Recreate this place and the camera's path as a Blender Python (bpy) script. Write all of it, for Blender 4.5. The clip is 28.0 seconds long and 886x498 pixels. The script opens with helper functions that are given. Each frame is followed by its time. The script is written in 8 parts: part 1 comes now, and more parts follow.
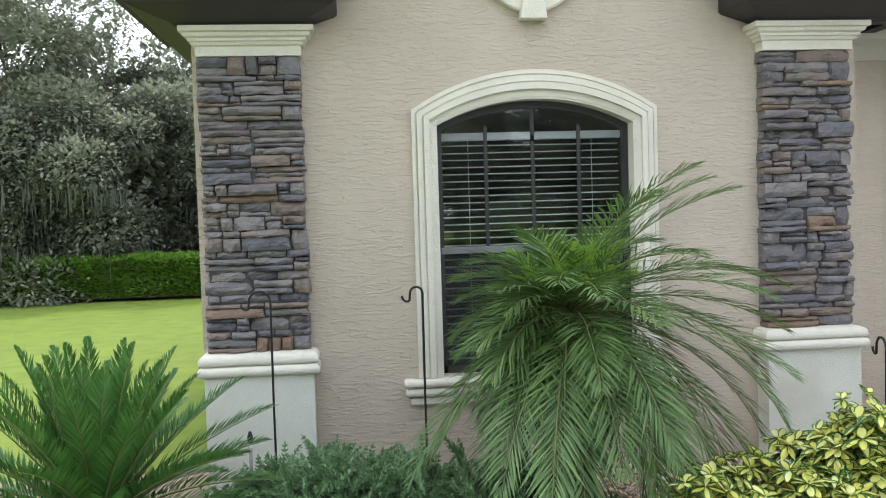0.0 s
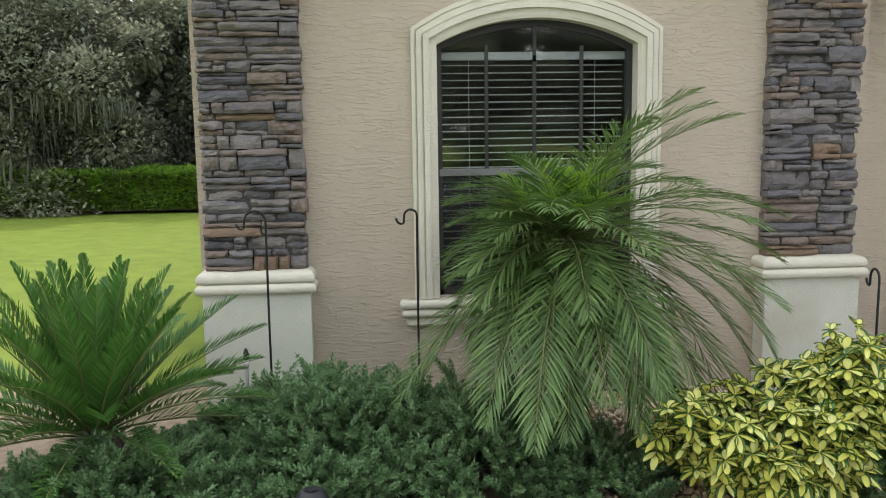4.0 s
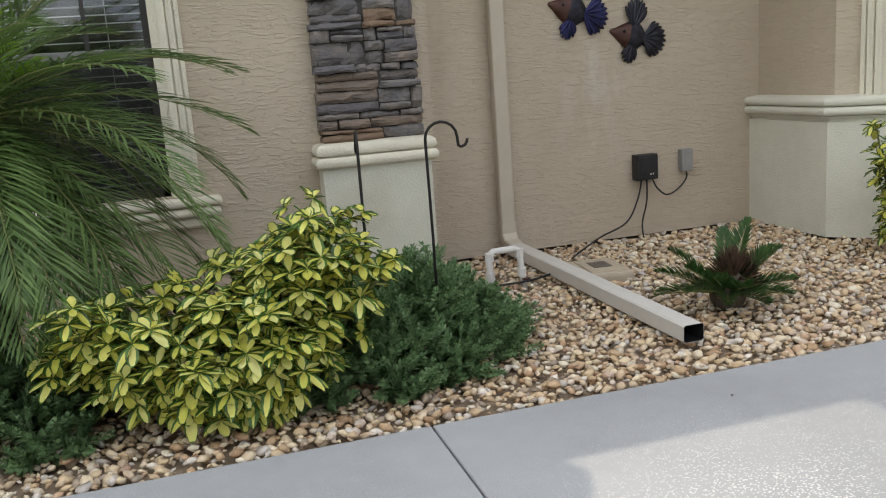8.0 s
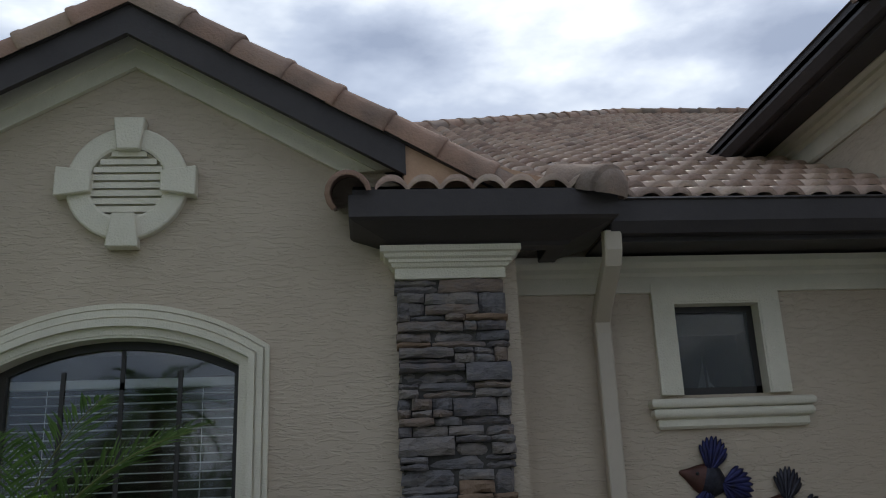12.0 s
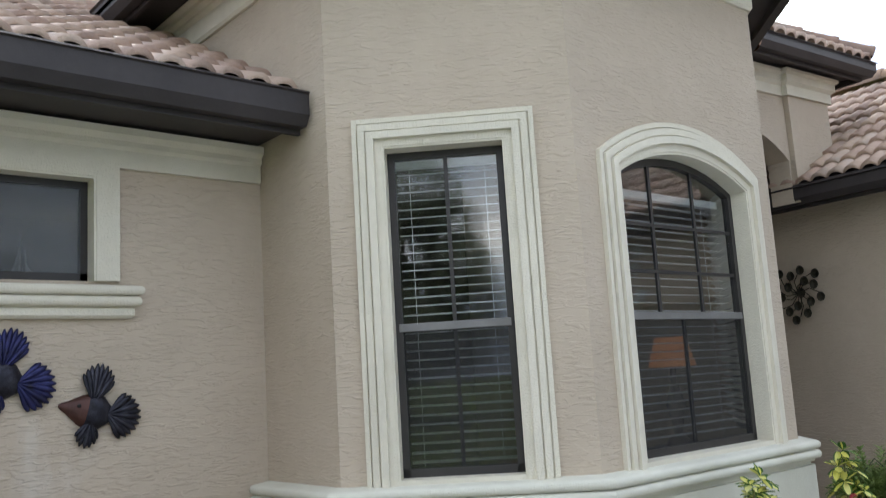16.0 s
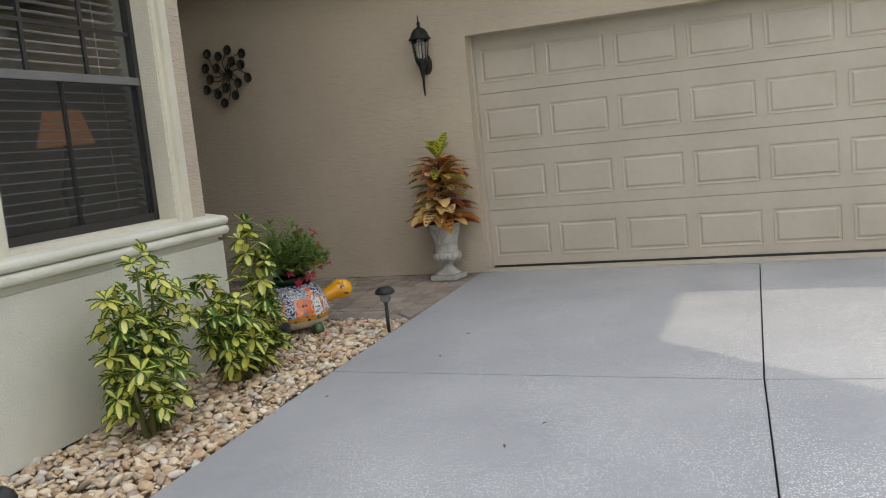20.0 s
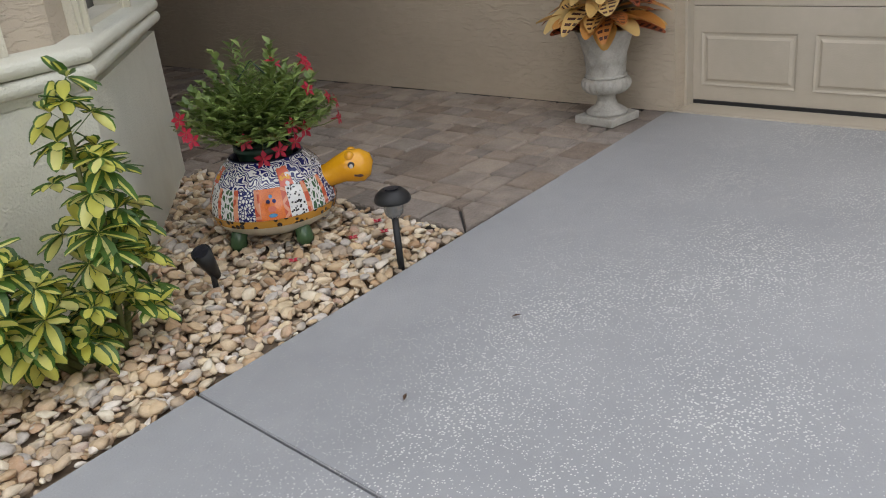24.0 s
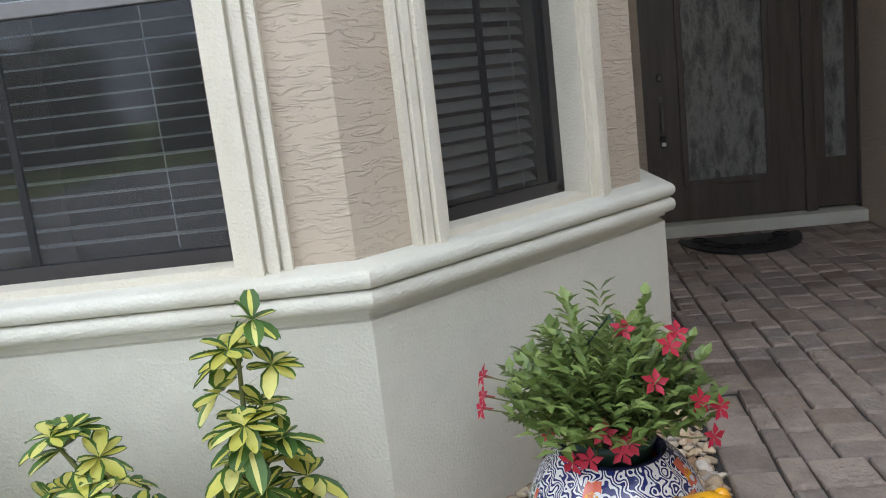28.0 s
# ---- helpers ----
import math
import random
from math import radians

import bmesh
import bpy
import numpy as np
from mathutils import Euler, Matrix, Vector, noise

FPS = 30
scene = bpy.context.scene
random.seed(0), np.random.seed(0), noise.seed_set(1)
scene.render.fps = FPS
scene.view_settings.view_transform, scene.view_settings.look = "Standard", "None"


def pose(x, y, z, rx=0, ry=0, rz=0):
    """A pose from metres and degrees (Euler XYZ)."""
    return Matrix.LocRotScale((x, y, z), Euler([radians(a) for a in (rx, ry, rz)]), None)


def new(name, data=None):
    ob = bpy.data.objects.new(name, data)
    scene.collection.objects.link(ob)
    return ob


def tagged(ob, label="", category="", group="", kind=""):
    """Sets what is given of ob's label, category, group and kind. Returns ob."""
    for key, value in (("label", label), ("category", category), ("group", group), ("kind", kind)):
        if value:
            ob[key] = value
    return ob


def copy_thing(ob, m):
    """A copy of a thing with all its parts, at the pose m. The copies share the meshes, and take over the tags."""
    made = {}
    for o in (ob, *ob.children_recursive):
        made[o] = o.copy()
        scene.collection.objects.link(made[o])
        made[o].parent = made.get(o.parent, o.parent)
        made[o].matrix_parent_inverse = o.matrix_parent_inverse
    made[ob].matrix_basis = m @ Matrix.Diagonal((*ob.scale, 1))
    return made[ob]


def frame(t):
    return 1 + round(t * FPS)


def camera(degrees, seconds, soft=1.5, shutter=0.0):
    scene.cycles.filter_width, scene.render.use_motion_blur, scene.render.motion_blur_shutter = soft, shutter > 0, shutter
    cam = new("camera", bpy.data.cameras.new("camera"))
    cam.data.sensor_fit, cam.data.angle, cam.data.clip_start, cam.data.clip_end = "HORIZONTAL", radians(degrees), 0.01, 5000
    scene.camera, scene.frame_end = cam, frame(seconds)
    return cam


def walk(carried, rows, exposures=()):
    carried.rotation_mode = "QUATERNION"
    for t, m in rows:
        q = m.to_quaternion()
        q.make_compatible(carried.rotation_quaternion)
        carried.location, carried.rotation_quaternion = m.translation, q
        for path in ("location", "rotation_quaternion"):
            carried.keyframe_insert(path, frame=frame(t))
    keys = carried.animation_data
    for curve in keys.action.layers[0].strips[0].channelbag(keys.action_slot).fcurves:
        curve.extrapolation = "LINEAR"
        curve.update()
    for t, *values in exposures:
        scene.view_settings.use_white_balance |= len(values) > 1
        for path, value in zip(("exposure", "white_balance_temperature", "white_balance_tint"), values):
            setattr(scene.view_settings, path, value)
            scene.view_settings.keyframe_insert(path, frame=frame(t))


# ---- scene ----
cam = camera(54.65, 28.0, soft=1.0, shutter=0.12)
# seconds, x, y, z, then tilt, lean and heading in degrees
PATH = [
    (0, 0.065, -5.455, 1.708, 87.59, 1.74, -5.90),
    (0.5, 0.152, -5.480, 1.769, 92.06, 2.34, -4.70),
    (1, 0.191, -5.524, 1.791, 98.12, 3.41, -4.23),
    (1.5, 0.124, -5.470, 1.725, 105.75, 3.02, -5.07),
    (2, 0.154, -5.456, 1.738, 107.90, 2.27, -4.79),
    (2.5, 0.159, -5.449, 1.758, 106.68, 1.75, -4.91),
    (3, 0.171, -5.480, 1.797, 99.85, 1.38, -4.82),
    (3.5, 0.102, -5.458, 1.793, 87.02, 0.56, -5.24),
    (5.5, 0.767, -5.431, 1.356, 78.16, 4.12, -4.26),
    (6, 0.967, -5.243, 1.275, 77.86, 2.38, -12.94),
    (6.5, 1.255, -5.194, 1.256, 78.67, 2.45, -14.70),
    (7, 1.514, -5.153, 1.258, 78.23, 2.57, -14.08),
    (7.5, 1.733, -5.060, 1.235, 77.77, 3.21, -16.84),
    (8, 1.976, -4.987, 1.237, 78.34, 4.08, -17.07),
    (8.5, 2.200, -4.978, 1.291, 82.79, 3.99, -15.05),
    (9, 2.266, -4.887, 1.352, 89.91, 5.21, -12.83),
    (9.5, 2.410, -4.793, 1.438, 94.62, 5.49, -9.14),
    (10, 2.496, -4.752, 1.484, 97.68, 4.65, -7.41),
    (10.5, 2.549, -4.737, 1.500, 101.61, 1.87, -4.96),
    (11, 2.500, -4.682, 1.535, 105.80, 1.90, -4.47),
    (11.5, 2.536, -4.695, 1.529, 107.49, 1.98, -3.14),
    (13.5, 2.723, -4.583, 1.283, 87.74, 2.07, -15.43),
    (14, 2.794, -4.563, 1.156, 78.34, 0.86, -18.46),
    (14.5, 2.984, -4.452, 1.130, 76.17, 1.14, -24.21),
    (15, 3.166, -4.356, 1.204, 78.31, 3.01, -34.02),
    (15.5, 3.290, -4.254, 1.322, 87.59, 3.03, -39.66),
    (16, 3.430, -4.261, 1.451, 98.54, 3.46, -40.51),
    (16.5, 3.410, -4.301, 1.568, 106.95, 3.04, -39.78),
    (17, 3.399, -4.299, 1.627, 113.29, 3.39, -43.83),
    (17.5, 3.438, -4.261, 1.585, 112.98, 5.03, -50.69),
    (18, 3.544, -4.242, 1.523, 105.28, 4.50, -53.27),
    (18.5, 3.619, -4.293, 1.407, 95.49, 4.32, -59.79),
    (19, 3.707, -4.282, 1.317, 89.16, 2.97, -60.28),
    (19.5, 3.896, -4.205, 1.275, 85.38, 1.94, -67.88),
    (20, 4.197, -4.249, 1.222, 82.88, 5.64, -74.68),
    (20.5, 4.555, -4.341, 1.207, 81.14, 7.45, -73.79),
    (21, 4.921, -4.349, 1.178, 80.46, 9.47, -72.69),
    (21.5, 5.330, -4.391, 1.153, 78.66, 11.90, -72.26),
    (23.5, 6.929, -4.254, 1.291, 74.44, 6.20, -56.68),
    (24, 7.301, -4.179, 1.282, 66.97, 5.67, -55.10),
    (24.5, 7.604, -4.151, 1.276, 66.27, 4.09, -51.79),
    (25, 7.857, -4.081, 1.230, 67.45, 5.14, -47.96),
    (25.5, 8.113, -3.900, 1.263, 72.46, 7.78, -40.74),
    (26, 8.336, -3.870, 1.261, 75.61, 9.35, -33.42),
    (26.5, 8.556, -3.873, 1.293, 76.67, 10.27, -23.07),
    (27, 8.781, -3.808, 1.296, 77.26, 11.17, -14.78),
    (27.5, 9.038, -3.767, 1.280, 78.50, 11.69, -8.35),
    (28, 9.294, -3.815, 1.388, 79.09, 6.51, 0.94),
]
EXPOSURES = [(0.0, 1.0, 6700, 8), (0.6, 0.75, 6800, 8), (1.1, -1.0, 6600, 9), (1.6, -1.45, 6400, 10), (2.3, -1.45, 6400, 10), (2.8, -1.1, 6500, 10),
             (3.2, -0.2, 6900, 8), (3.5, 0.6, 7200, 8), (5.5, 0.85, 7500, 8), (7.0, 0.65, 7600, 8), (8.2, 0.45, 7500, 9), (9.0, 0.85, 7100, 8), (9.5, 0.9, 6900, 8),
             (10.0, 0.9, 6500, 8), (10.4, 0.6, 6600, 8), (10.8, -0.75, 6500, 8), (11.5, -1.2, 6300, 8), (13.5, 0.5, 7400, 10), (14.2, 0.55, 7400, 10), (15.2, 0.35, 7300, 11), (16.0, 0.55, 6600, 9),
             (16.5, -0.9, 6300, 9), (17.0, -1.8, 5700, 8), (17.6, -1.7, 5900, 8), (18.2, -0.65, 6900, 8), (18.8, 0.0, 7400, 8), (20.0, 0.42, 7500, 10),
             (21.0, -0.05, 7500, 10), (24.0, 0.6, 7500, 11), (25.0, 0.6, 7600, 11), (26.0, 0.95, 7500, 11), (27.0, 1.15, 7300, 11), (28.0, 1.15, 6800, 12)]
walk(cam, [(r[0], pose(*r[1:])) for r in PATH], EXPOSURES)

# ---- light: a bright broken overcast, the sun behind the house ----
SUN_WAY = Vector((-0.31, -0.77, -1.0)).normalized()
world = bpy.data.worlds.new("world")
scene.world = world
world.use_nodes = True
wn, wl = world.node_tree.nodes, world.node_tree.links
wn.clear()


def wnode(kind, **kw):
    n = wn.new(kind)
    for k, v in kw.items():
        n.inputs[k].default_value = v
    return n


sky = wn.new("ShaderNodeTexSky")
sky.sky_type = "NISHITA"
sky.sun_disc = False
sky.sun_elevation = math.asin(-SUN_WAY.z)
sky.sun_rotation = math.atan2(-SUN_WAY.x, -SUN_WAY.y)
sky.dust_density = 2.0
wtc = wn.new("ShaderNodeTexCoord")
wmap = wn.new("ShaderNodeMapping")
wmap.inputs["Scale"].default_value = (1.0, 1.0, 2.3)
wl.new(wtc.outputs["Generated"], wmap.inputs["Vector"])
big = wnode("ShaderNodeTexNoise", Scale=2.1, Detail=7.0, Roughness=0.5)
wl.new(wmap.outputs[0], big.inputs["Vector"])
small = wnode("ShaderNodeTexNoise", Scale=4.3, Detail=8.0, Roughness=0.55)
wl.new(wmap.outputs[0], small.inputs["Vector"])
ramp = wn.new("ShaderNodeValToRGB")
el = ramp.color_ramp.elements
el[0].position, el[0].color = 0.40, (0.30, 0.37, 0.52, 1)
el[1].position, el[1].color = 0.64, (1.75, 1.75, 1.75, 1)
e = el.new(0.50)
e.color = (0.55, 0.63, 0.79, 1)
e = el.new(0.58)
e.color = (0.95, 1.02, 1.12, 1)
wmix = wn.new("ShaderNodeMix")
wmix.data_type = "FLOAT"
wmix.inputs["Factor"].default_value = 0.4
wl.new(big.outputs["Fac"], wmix.inputs["A"])
wl.new(small.outputs["Fac"], wmix.inputs["B"])
wl.new(wmix.outputs["Result"], ramp.inputs["Fac"])
skyscale = wn.new("ShaderNodeMix")
skyscale.data_type = "RGBA"
skyscale.blend_type = "MULTIPLY"
skyscale.inputs["Factor"].default_value = 1.0
skyscale.inputs["B"].default_value = (0.1, 0.1, 0.1, 1)
wl.new(sky.outputs["Color"], skyscale.inputs["A"])
cover = wn.new("ShaderNodeMix")
cover.data_type = "RGBA"
cover.inputs["Factor"].default_value = 0.88
wl.new(skyscale.outputs["Result"], cover.inputs["A"])
wl.new(ramp.outputs["Color"], cover.inputs["B"])
bg = wnode("ShaderNodeBackground", Strength=1.7)
# the clouds are brighter round the veiled sun
wdot = wn.new("ShaderNodeVectorMath")
wdot.operation = "DOT_PRODUCT"
wdot.inputs[1].default_value = -SUN_WAY
wl.new(wtc.outputs["Generated"], wdot.inputs[0])
wsun = wnode("ShaderNodeMapRange")
wsun.inputs["From Min"].default_value, wsun.inputs["From Max"].default_value = -0.5, 1.0
wsun.inputs["To Min"].default_value, wsun.inputs["To Max"].default_value = 0.80, 1.22
wl.new(wdot.outputs["Value"], wsun.inputs["Value"])
glowing = wn.new("ShaderNodeVectorMath")
glowing.operation = "SCALE"
wl.new(cover.outputs["Result"], glowing.inputs[0])
wl.new(wsun.outputs["Result"], glowing.inputs["Scale"])
wl.new(glowing.outputs["Vector"], bg.inputs["Color"])
wo = wn.new("ShaderNodeOutputWorld")
wl.new(bg.outputs[0], wo.inputs["Surface"])

sun = new("sun", bpy.data.lights.new("sun", "SUN"))
sun.data.energy, sun.data.angle, sun.data.color = 1.25, radians(0.55), (1.0, 0.95, 0.87)
sun.rotation_mode = "QUATERNION"
sun.rotation_quaternion = SUN_WAY.to_track_quat("-Z", "Y")


# ---- materials ----
def surf(name, stops, scale=6.0, rough=0.8, bump=0.0, bump_scale=40.0, stretch=(1, 1, 1), metal=0.0, piece=0.0,
         fine=0.25, spec=0.4, coat=0.0, dirt=None, trans=0.0):
    """A procedural surface: colour stops along a two-scale noise, by piece too, with a fine relief."""
    m = bpy.data.materials.new(name)
    m.use_nodes = True
    nt = m.node_tree
    n, l = nt.nodes, nt.links
    p = n["Principled BSDF"]
    p.inputs["Roughness"].default_value = rough
    p.inputs["Metallic"].default_value = metal
    p.inputs["Specular IOR Level"].default_value = spec
    p.inputs["Coat Weight"].default_value = coat
    geo = n.new("ShaderNodeNewGeometry")
    info = n.new("ShaderNodeObjectInfo")
    mp = n.new("ShaderNodeMapping")
    mp.inputs["Scale"].default_value = stretch
    l.new(geo.outputs["Position"], mp.inputs["Vector"])
    a = n.new("ShaderNodeTexNoise")
    a.inputs["Scale"].default_value, a.inputs["Detail"].default_value = scale, 5.0
    l.new(mp.outputs[0], a.inputs["Vector"])
    b = n.new("ShaderNodeTexNoise")
    b.inputs["Scale"].default_value, b.inputs["Detail"].default_value = scale * 9, 3.0
    l.new(mp.outputs[0], b.inputs["Vector"])
    mix = n.new("ShaderNodeMix")
    mix.inputs["Factor"].default_value = fine
    l.new(a.outputs["Fac"], mix.inputs["A"])
    l.new(b.outputs["Fac"], mix.inputs["B"])
    fac = mix.outputs["Result"]
    if piece:
        add = n.new("ShaderNodeMath")
        add.operation = "ADD"
        l.new(info.outputs["Random"], add.inputs[0])
        l.new(geo.outputs["Random Per Island"], add.inputs[1])
        fr = n.new("ShaderNodeMath")
        fr.operation = "FRACT"
        l.new(add.outputs[0], fr.inputs[0])
        pm = n.new("ShaderNodeMix")
        pm.inputs["Factor"].default_value = piece
        l.new(fac, pm.inputs["A"])
        l.new(fr.outputs[0], pm.inputs["B"])
        fac = pm.outputs["Result"]
    r = n.new("ShaderNodeValToRGB")
    e = r.color_ramp.elements
    lo, hi = (0.32, 0.68) if not piece else (0.32 - 0.3 * piece, 0.68 + 0.3 * piece)
    while len(e) < len(stops):
        e.new(0.5)
    for i, c in enumerate(stops):
        e[i].position = lo + (hi - lo) * i / max(1, len(stops) - 1)
        e[i].color = (*c, 1)
    l.new(fac, r.inputs["Fac"])
    col = r.outputs["Color"]
    if dirt:
        dn = n.new("ShaderNodeTexNoise")
        dn.inputs["Scale"].default_value, dn.inputs["Detail"].default_value = dirt[1], 6.0
        l.new(geo.outputs["Position"], dn.inputs["Vector"])
        dr = n.new("ShaderNodeMapRange")
        dr.inputs["From Min"].default_value, dr.inputs["From Max"].default_value = dirt[2], dirt[3]
        dr.inputs["To Max"].default_value = dirt[4]
        l.new(dn.outputs["Fac"], dr.inputs["Value"])
        dm = n.new("ShaderNodeMix")
        dm.data_type = "RGBA"
        dm.inputs["B"].default_value = (*dirt[0], 1)
        l.new(dr.outputs[0], dm.inputs["Factor"])
        l.new(col, dm.inputs["A"])
        col = dm.outputs["Result"]
    l.new(col, p.inputs["Base Color"])
    if bump:
        bt = n.new("ShaderNodeTexNoise")
        bt.inputs["Scale"].default_value, bt.inputs["Detail"].default_value = bump_scale, 4.0
        l.new(mp.outputs[0], bt.inputs["Vector"])
        bn = n.new("ShaderNodeBump")
        bn.inputs["Strength"].default_value, bn.inputs["Distance"].default_value = min(1.0, bump), 0.012
        l.new(bt.outputs["Fac"], bn.inputs["Height"])
        l.new(bn.outputs[0], p.inputs["Normal"])
    if trans:
        p.inputs["Transmission Weight"].default_value = trans
    return m


def stucco(name, stops):
    """Skip-trowelled render: short sideways ridges over a fine sand grain."""
    m = surf(name, stops, 1.3, 0.9, 0.0)
    n, l = m.node_tree.nodes, m.node_tree.links
    geo = n.new("ShaderNodeNewGeometry")
    mp = n.new("ShaderNodeMapping")
    mp.inputs["Scale"].default_value = (0.5, 0.5, 2.2)
    l.new(geo.outputs["Position"], mp.inputs["Vector"])
    w = n.new("ShaderNodeTexNoise")
    w.inputs["Scale"].default_value, w.inputs["Detail"].default_value, w.inputs["Distortion"].default_value = 22.0, 3.5, 0.9
    l.new(mp.outputs[0], w.inputs["Vector"])
    cut = n.new("ShaderNodeMapRange")
    cut.inputs["From Min"].default_value, cut.inputs["From Max"].default_value = 0.49, 0.59
    l.new(w.outputs["Fac"], cut.inputs["Value"])
    g = n.new("ShaderNodeTexNoise")
    g.inputs["Scale"].default_value, g.inputs["Detail"].default_value = 160.0, 3.0
    l.new(geo.outputs["Position"], g.inputs["Vector"])
    ad = n.new("ShaderNodeMath")
    ad.operation = "MULTIPLY_ADD"
    ad.inputs[1].default_value = 0.25
    l.new(g.outputs["Fac"], ad.inputs[0])
    l.new(cut.outputs[0], ad.inputs[2])
    bn = n.new("ShaderNodeBump")
    bn.inputs["Strength"].default_value, bn.inputs["Distance"].default_value = 0.72, 0.005
    l.new(ad.outputs[0], bn.inputs["Height"])
    l.new(bn.outputs[0], n["Principled BSDF"].inputs["Normal"])
    return m


def bloomed(m):
    """Pale lime streaks that ran down the render below the metal fish."""
    n, l = m.node_tree.nodes, m.node_tree.links
    p = n["Principled BSDF"]
    src = p.inputs["Base Color"].links[0].from_socket
    geo = n.new("ShaderNodeNewGeometry")
    mp = n.new("ShaderNodeMapping")
    mp.inputs["Scale"].default_value = (5.0, 5.0, 1.6)
    l.new(geo.outputs["Position"], mp.inputs["Vector"])
    run = n.new("ShaderNodeTexNoise")
    run.inputs["Scale"].default_value, run.inputs["Detail"].default_value = 1.6, 5.0
    l.new(mp.outputs[0], run.inputs["Vector"])
    gap = n.new("ShaderNodeVectorMath")
    gap.operation = "DISTANCE"
    near = n.new("ShaderNodeMapping")
    near.inputs["Scale"].default_value = (1.5, 0.0, 1.1)
    l.new(geo.outputs["Position"], near.inputs["Vector"])
    l.new(near.outputs[0], gap.inputs[0])
    gap.inputs[1].default_value = (4.72 * 1.5, 0.0, 1.08 * 1.1)
    reach = n.new("ShaderNodeMapRange")
    reach.inputs["From Min"].default_value, reach.inputs["From Max"].default_value = 0.75, 0.1
    l.new(gap.outputs["Value"], reach.inputs["Value"])
    cut = n.new("ShaderNodeMapRange")
    cut.inputs["From Min"].default_value, cut.inputs["From Max"].default_value, cut.inputs["To Max"].default_value = 0.46, 0.70, 0.5
    l.new(run.outputs["Fac"], cut.inputs["Value"])
    both = n.new("ShaderNodeMath")
    both.operation = "MULTIPLY"
    l.new(reach.outputs[0], both.inputs[0])
    l.new(cut.outputs[0], both.inputs[1])
    mx = n.new("ShaderNodeMix")
    mx.data_type = "RGBA"
    mx.inputs["B"].default_value = (0.66, 0.62, 0.55, 1)
    l.new(both.outputs[0], mx.inputs["Factor"])
    l.new(src, mx.inputs["A"])
    l.new(mx.outputs["Result"], p.inputs["Base Color"])
    return m


M = {}
M["stucco"] = stucco("stucco", [(0.47, 0.395, 0.305), (0.545, 0.46, 0.36)])
M["stucco_bloom"] = bloomed(stucco("stucco_with_lime_streaks", [(0.47, 0.395, 0.305), (0.545, 0.46, 0.36)]))
M["trim"] = surf("trim_paint", [(0.635, 0.595, 0.485), (0.735, 0.69, 0.57)], 2.0, 0.8, 0.5, 100.0)
M["plinth"] = surf("plinth_paint", [(0.615, 0.605, 0.51), (0.705, 0.695, 0.595)], 1.6, 0.85, 0.5, 105.0,
                   dirt=((0.42, 0.35, 0.24), 1.1, 0.58, 0.75, 0.35))
M["fascia"] = surf("dark_fascia_paint", [(0.032, 0.027, 0.027), (0.048, 0.041, 0.041)], 3.0, 0.55, 0.1, 60.0)
M["tile"] = surf("clay_tile", [(0.27, 0.185, 0.145), (0.43, 0.30, 0.235), (0.54, 0.40, 0.31), (0.49, 0.405, 0.345)], 5.0, 0.42, 0.5, 60.0,
                 piece=0.4, dirt=((0.12, 0.105, 0.09), 3.0, 0.5, 0.72, 0.5))
M["captile"] = surf("cap_tile_clay", [(0.17, 0.12, 0.095), (0.31, 0.19, 0.135), (0.25, 0.19, 0.155), (0.37, 0.25, 0.165)], 4.0, 0.85, 0.5, 60.0,
                    piece=0.55, dirt=((0.09, 0.075, 0.065), 3.0, 0.5, 0.7, 0.6))
M["infill"] = surf("mortar_infill", [(0.42, 0.27, 0.18), (0.50, 0.33, 0.22)], 5.0, 0.9, 0.4)
M["stone"] = surf("ledge_stone", [(0.075, 0.072, 0.078), (0.15, 0.143, 0.15), (0.23, 0.20, 0.18), (0.115, 0.108, 0.116), (0.22, 0.165, 0.13), (0.17, 0.163, 0.165), (0.28, 0.235, 0.20)], 9.0, 0.85,
                  0.9, 34.0, piece=0.62, stretch=(1, 1, 2.5))
M["stone_rust"] = surf("rust_stone", [(0.17, 0.115, 0.08), (0.27, 0.185, 0.125)], 9.0, 0.85, 0.9, 34.0, piece=0.4)
M["mortar"] = surf("mortar", [(0.05, 0.047, 0.045), (0.08, 0.075, 0.07)], 8.0, 0.95, 0.5)
M["frame"] = surf("bronze_frame", [(0.028, 0.026, 0.026), (0.042, 0.038, 0.036)], 4.0, 0.4, 0.05)
# interior dimness put into the colour of the added room shells
M["room"] = surf("dark_interior", [(0.10, 0.09, 0.08), (0.13, 0.12, 0.10)], 2.0, 0.9)
M["blind"] = surf("blind_slat", [(0.80, 0.80, 0.78), (0.87, 0.87, 0.85)], 3.0, 0.5)
M["drive"] = surf("coated_concrete", [(0.30, 0.305, 0.315), (0.375, 0.38, 0.388)], 1.2, 0.62, 0.25, 120.0)
M["pebble"] = surf("river_pebble", [(0.330, 0.192, 0.107), (0.550, 0.374, 0.224), (0.740, 0.605, 0.413), (0.450, 0.307, 0.189), (0.660, 0.490, 0.310), (0.300, 0.240, 0.189), (0.620, 0.470, 0.318), (0.800, 0.720, 0.568), (0.500, 0.317, 0.198), (0.720, 0.595, 0.421), (0.430, 0.385, 0.350), (0.780, 0.700, 0.600), (0.400, 0.230, 0.150)], 22.0, 0.6, 0.4, 80.0, piece=0.85)
M["soil"] = surf("bed_soil", [(0.20, 0.15, 0.105), (0.32, 0.24, 0.17)], 14.0, 0.95, 0.6)
M["grass"] = surf("lawn_grass", [(0.115, 0.165, 0.014), (0.175, 0.235, 0.024)], 3.0, 0.9, 0.8, 70.0)
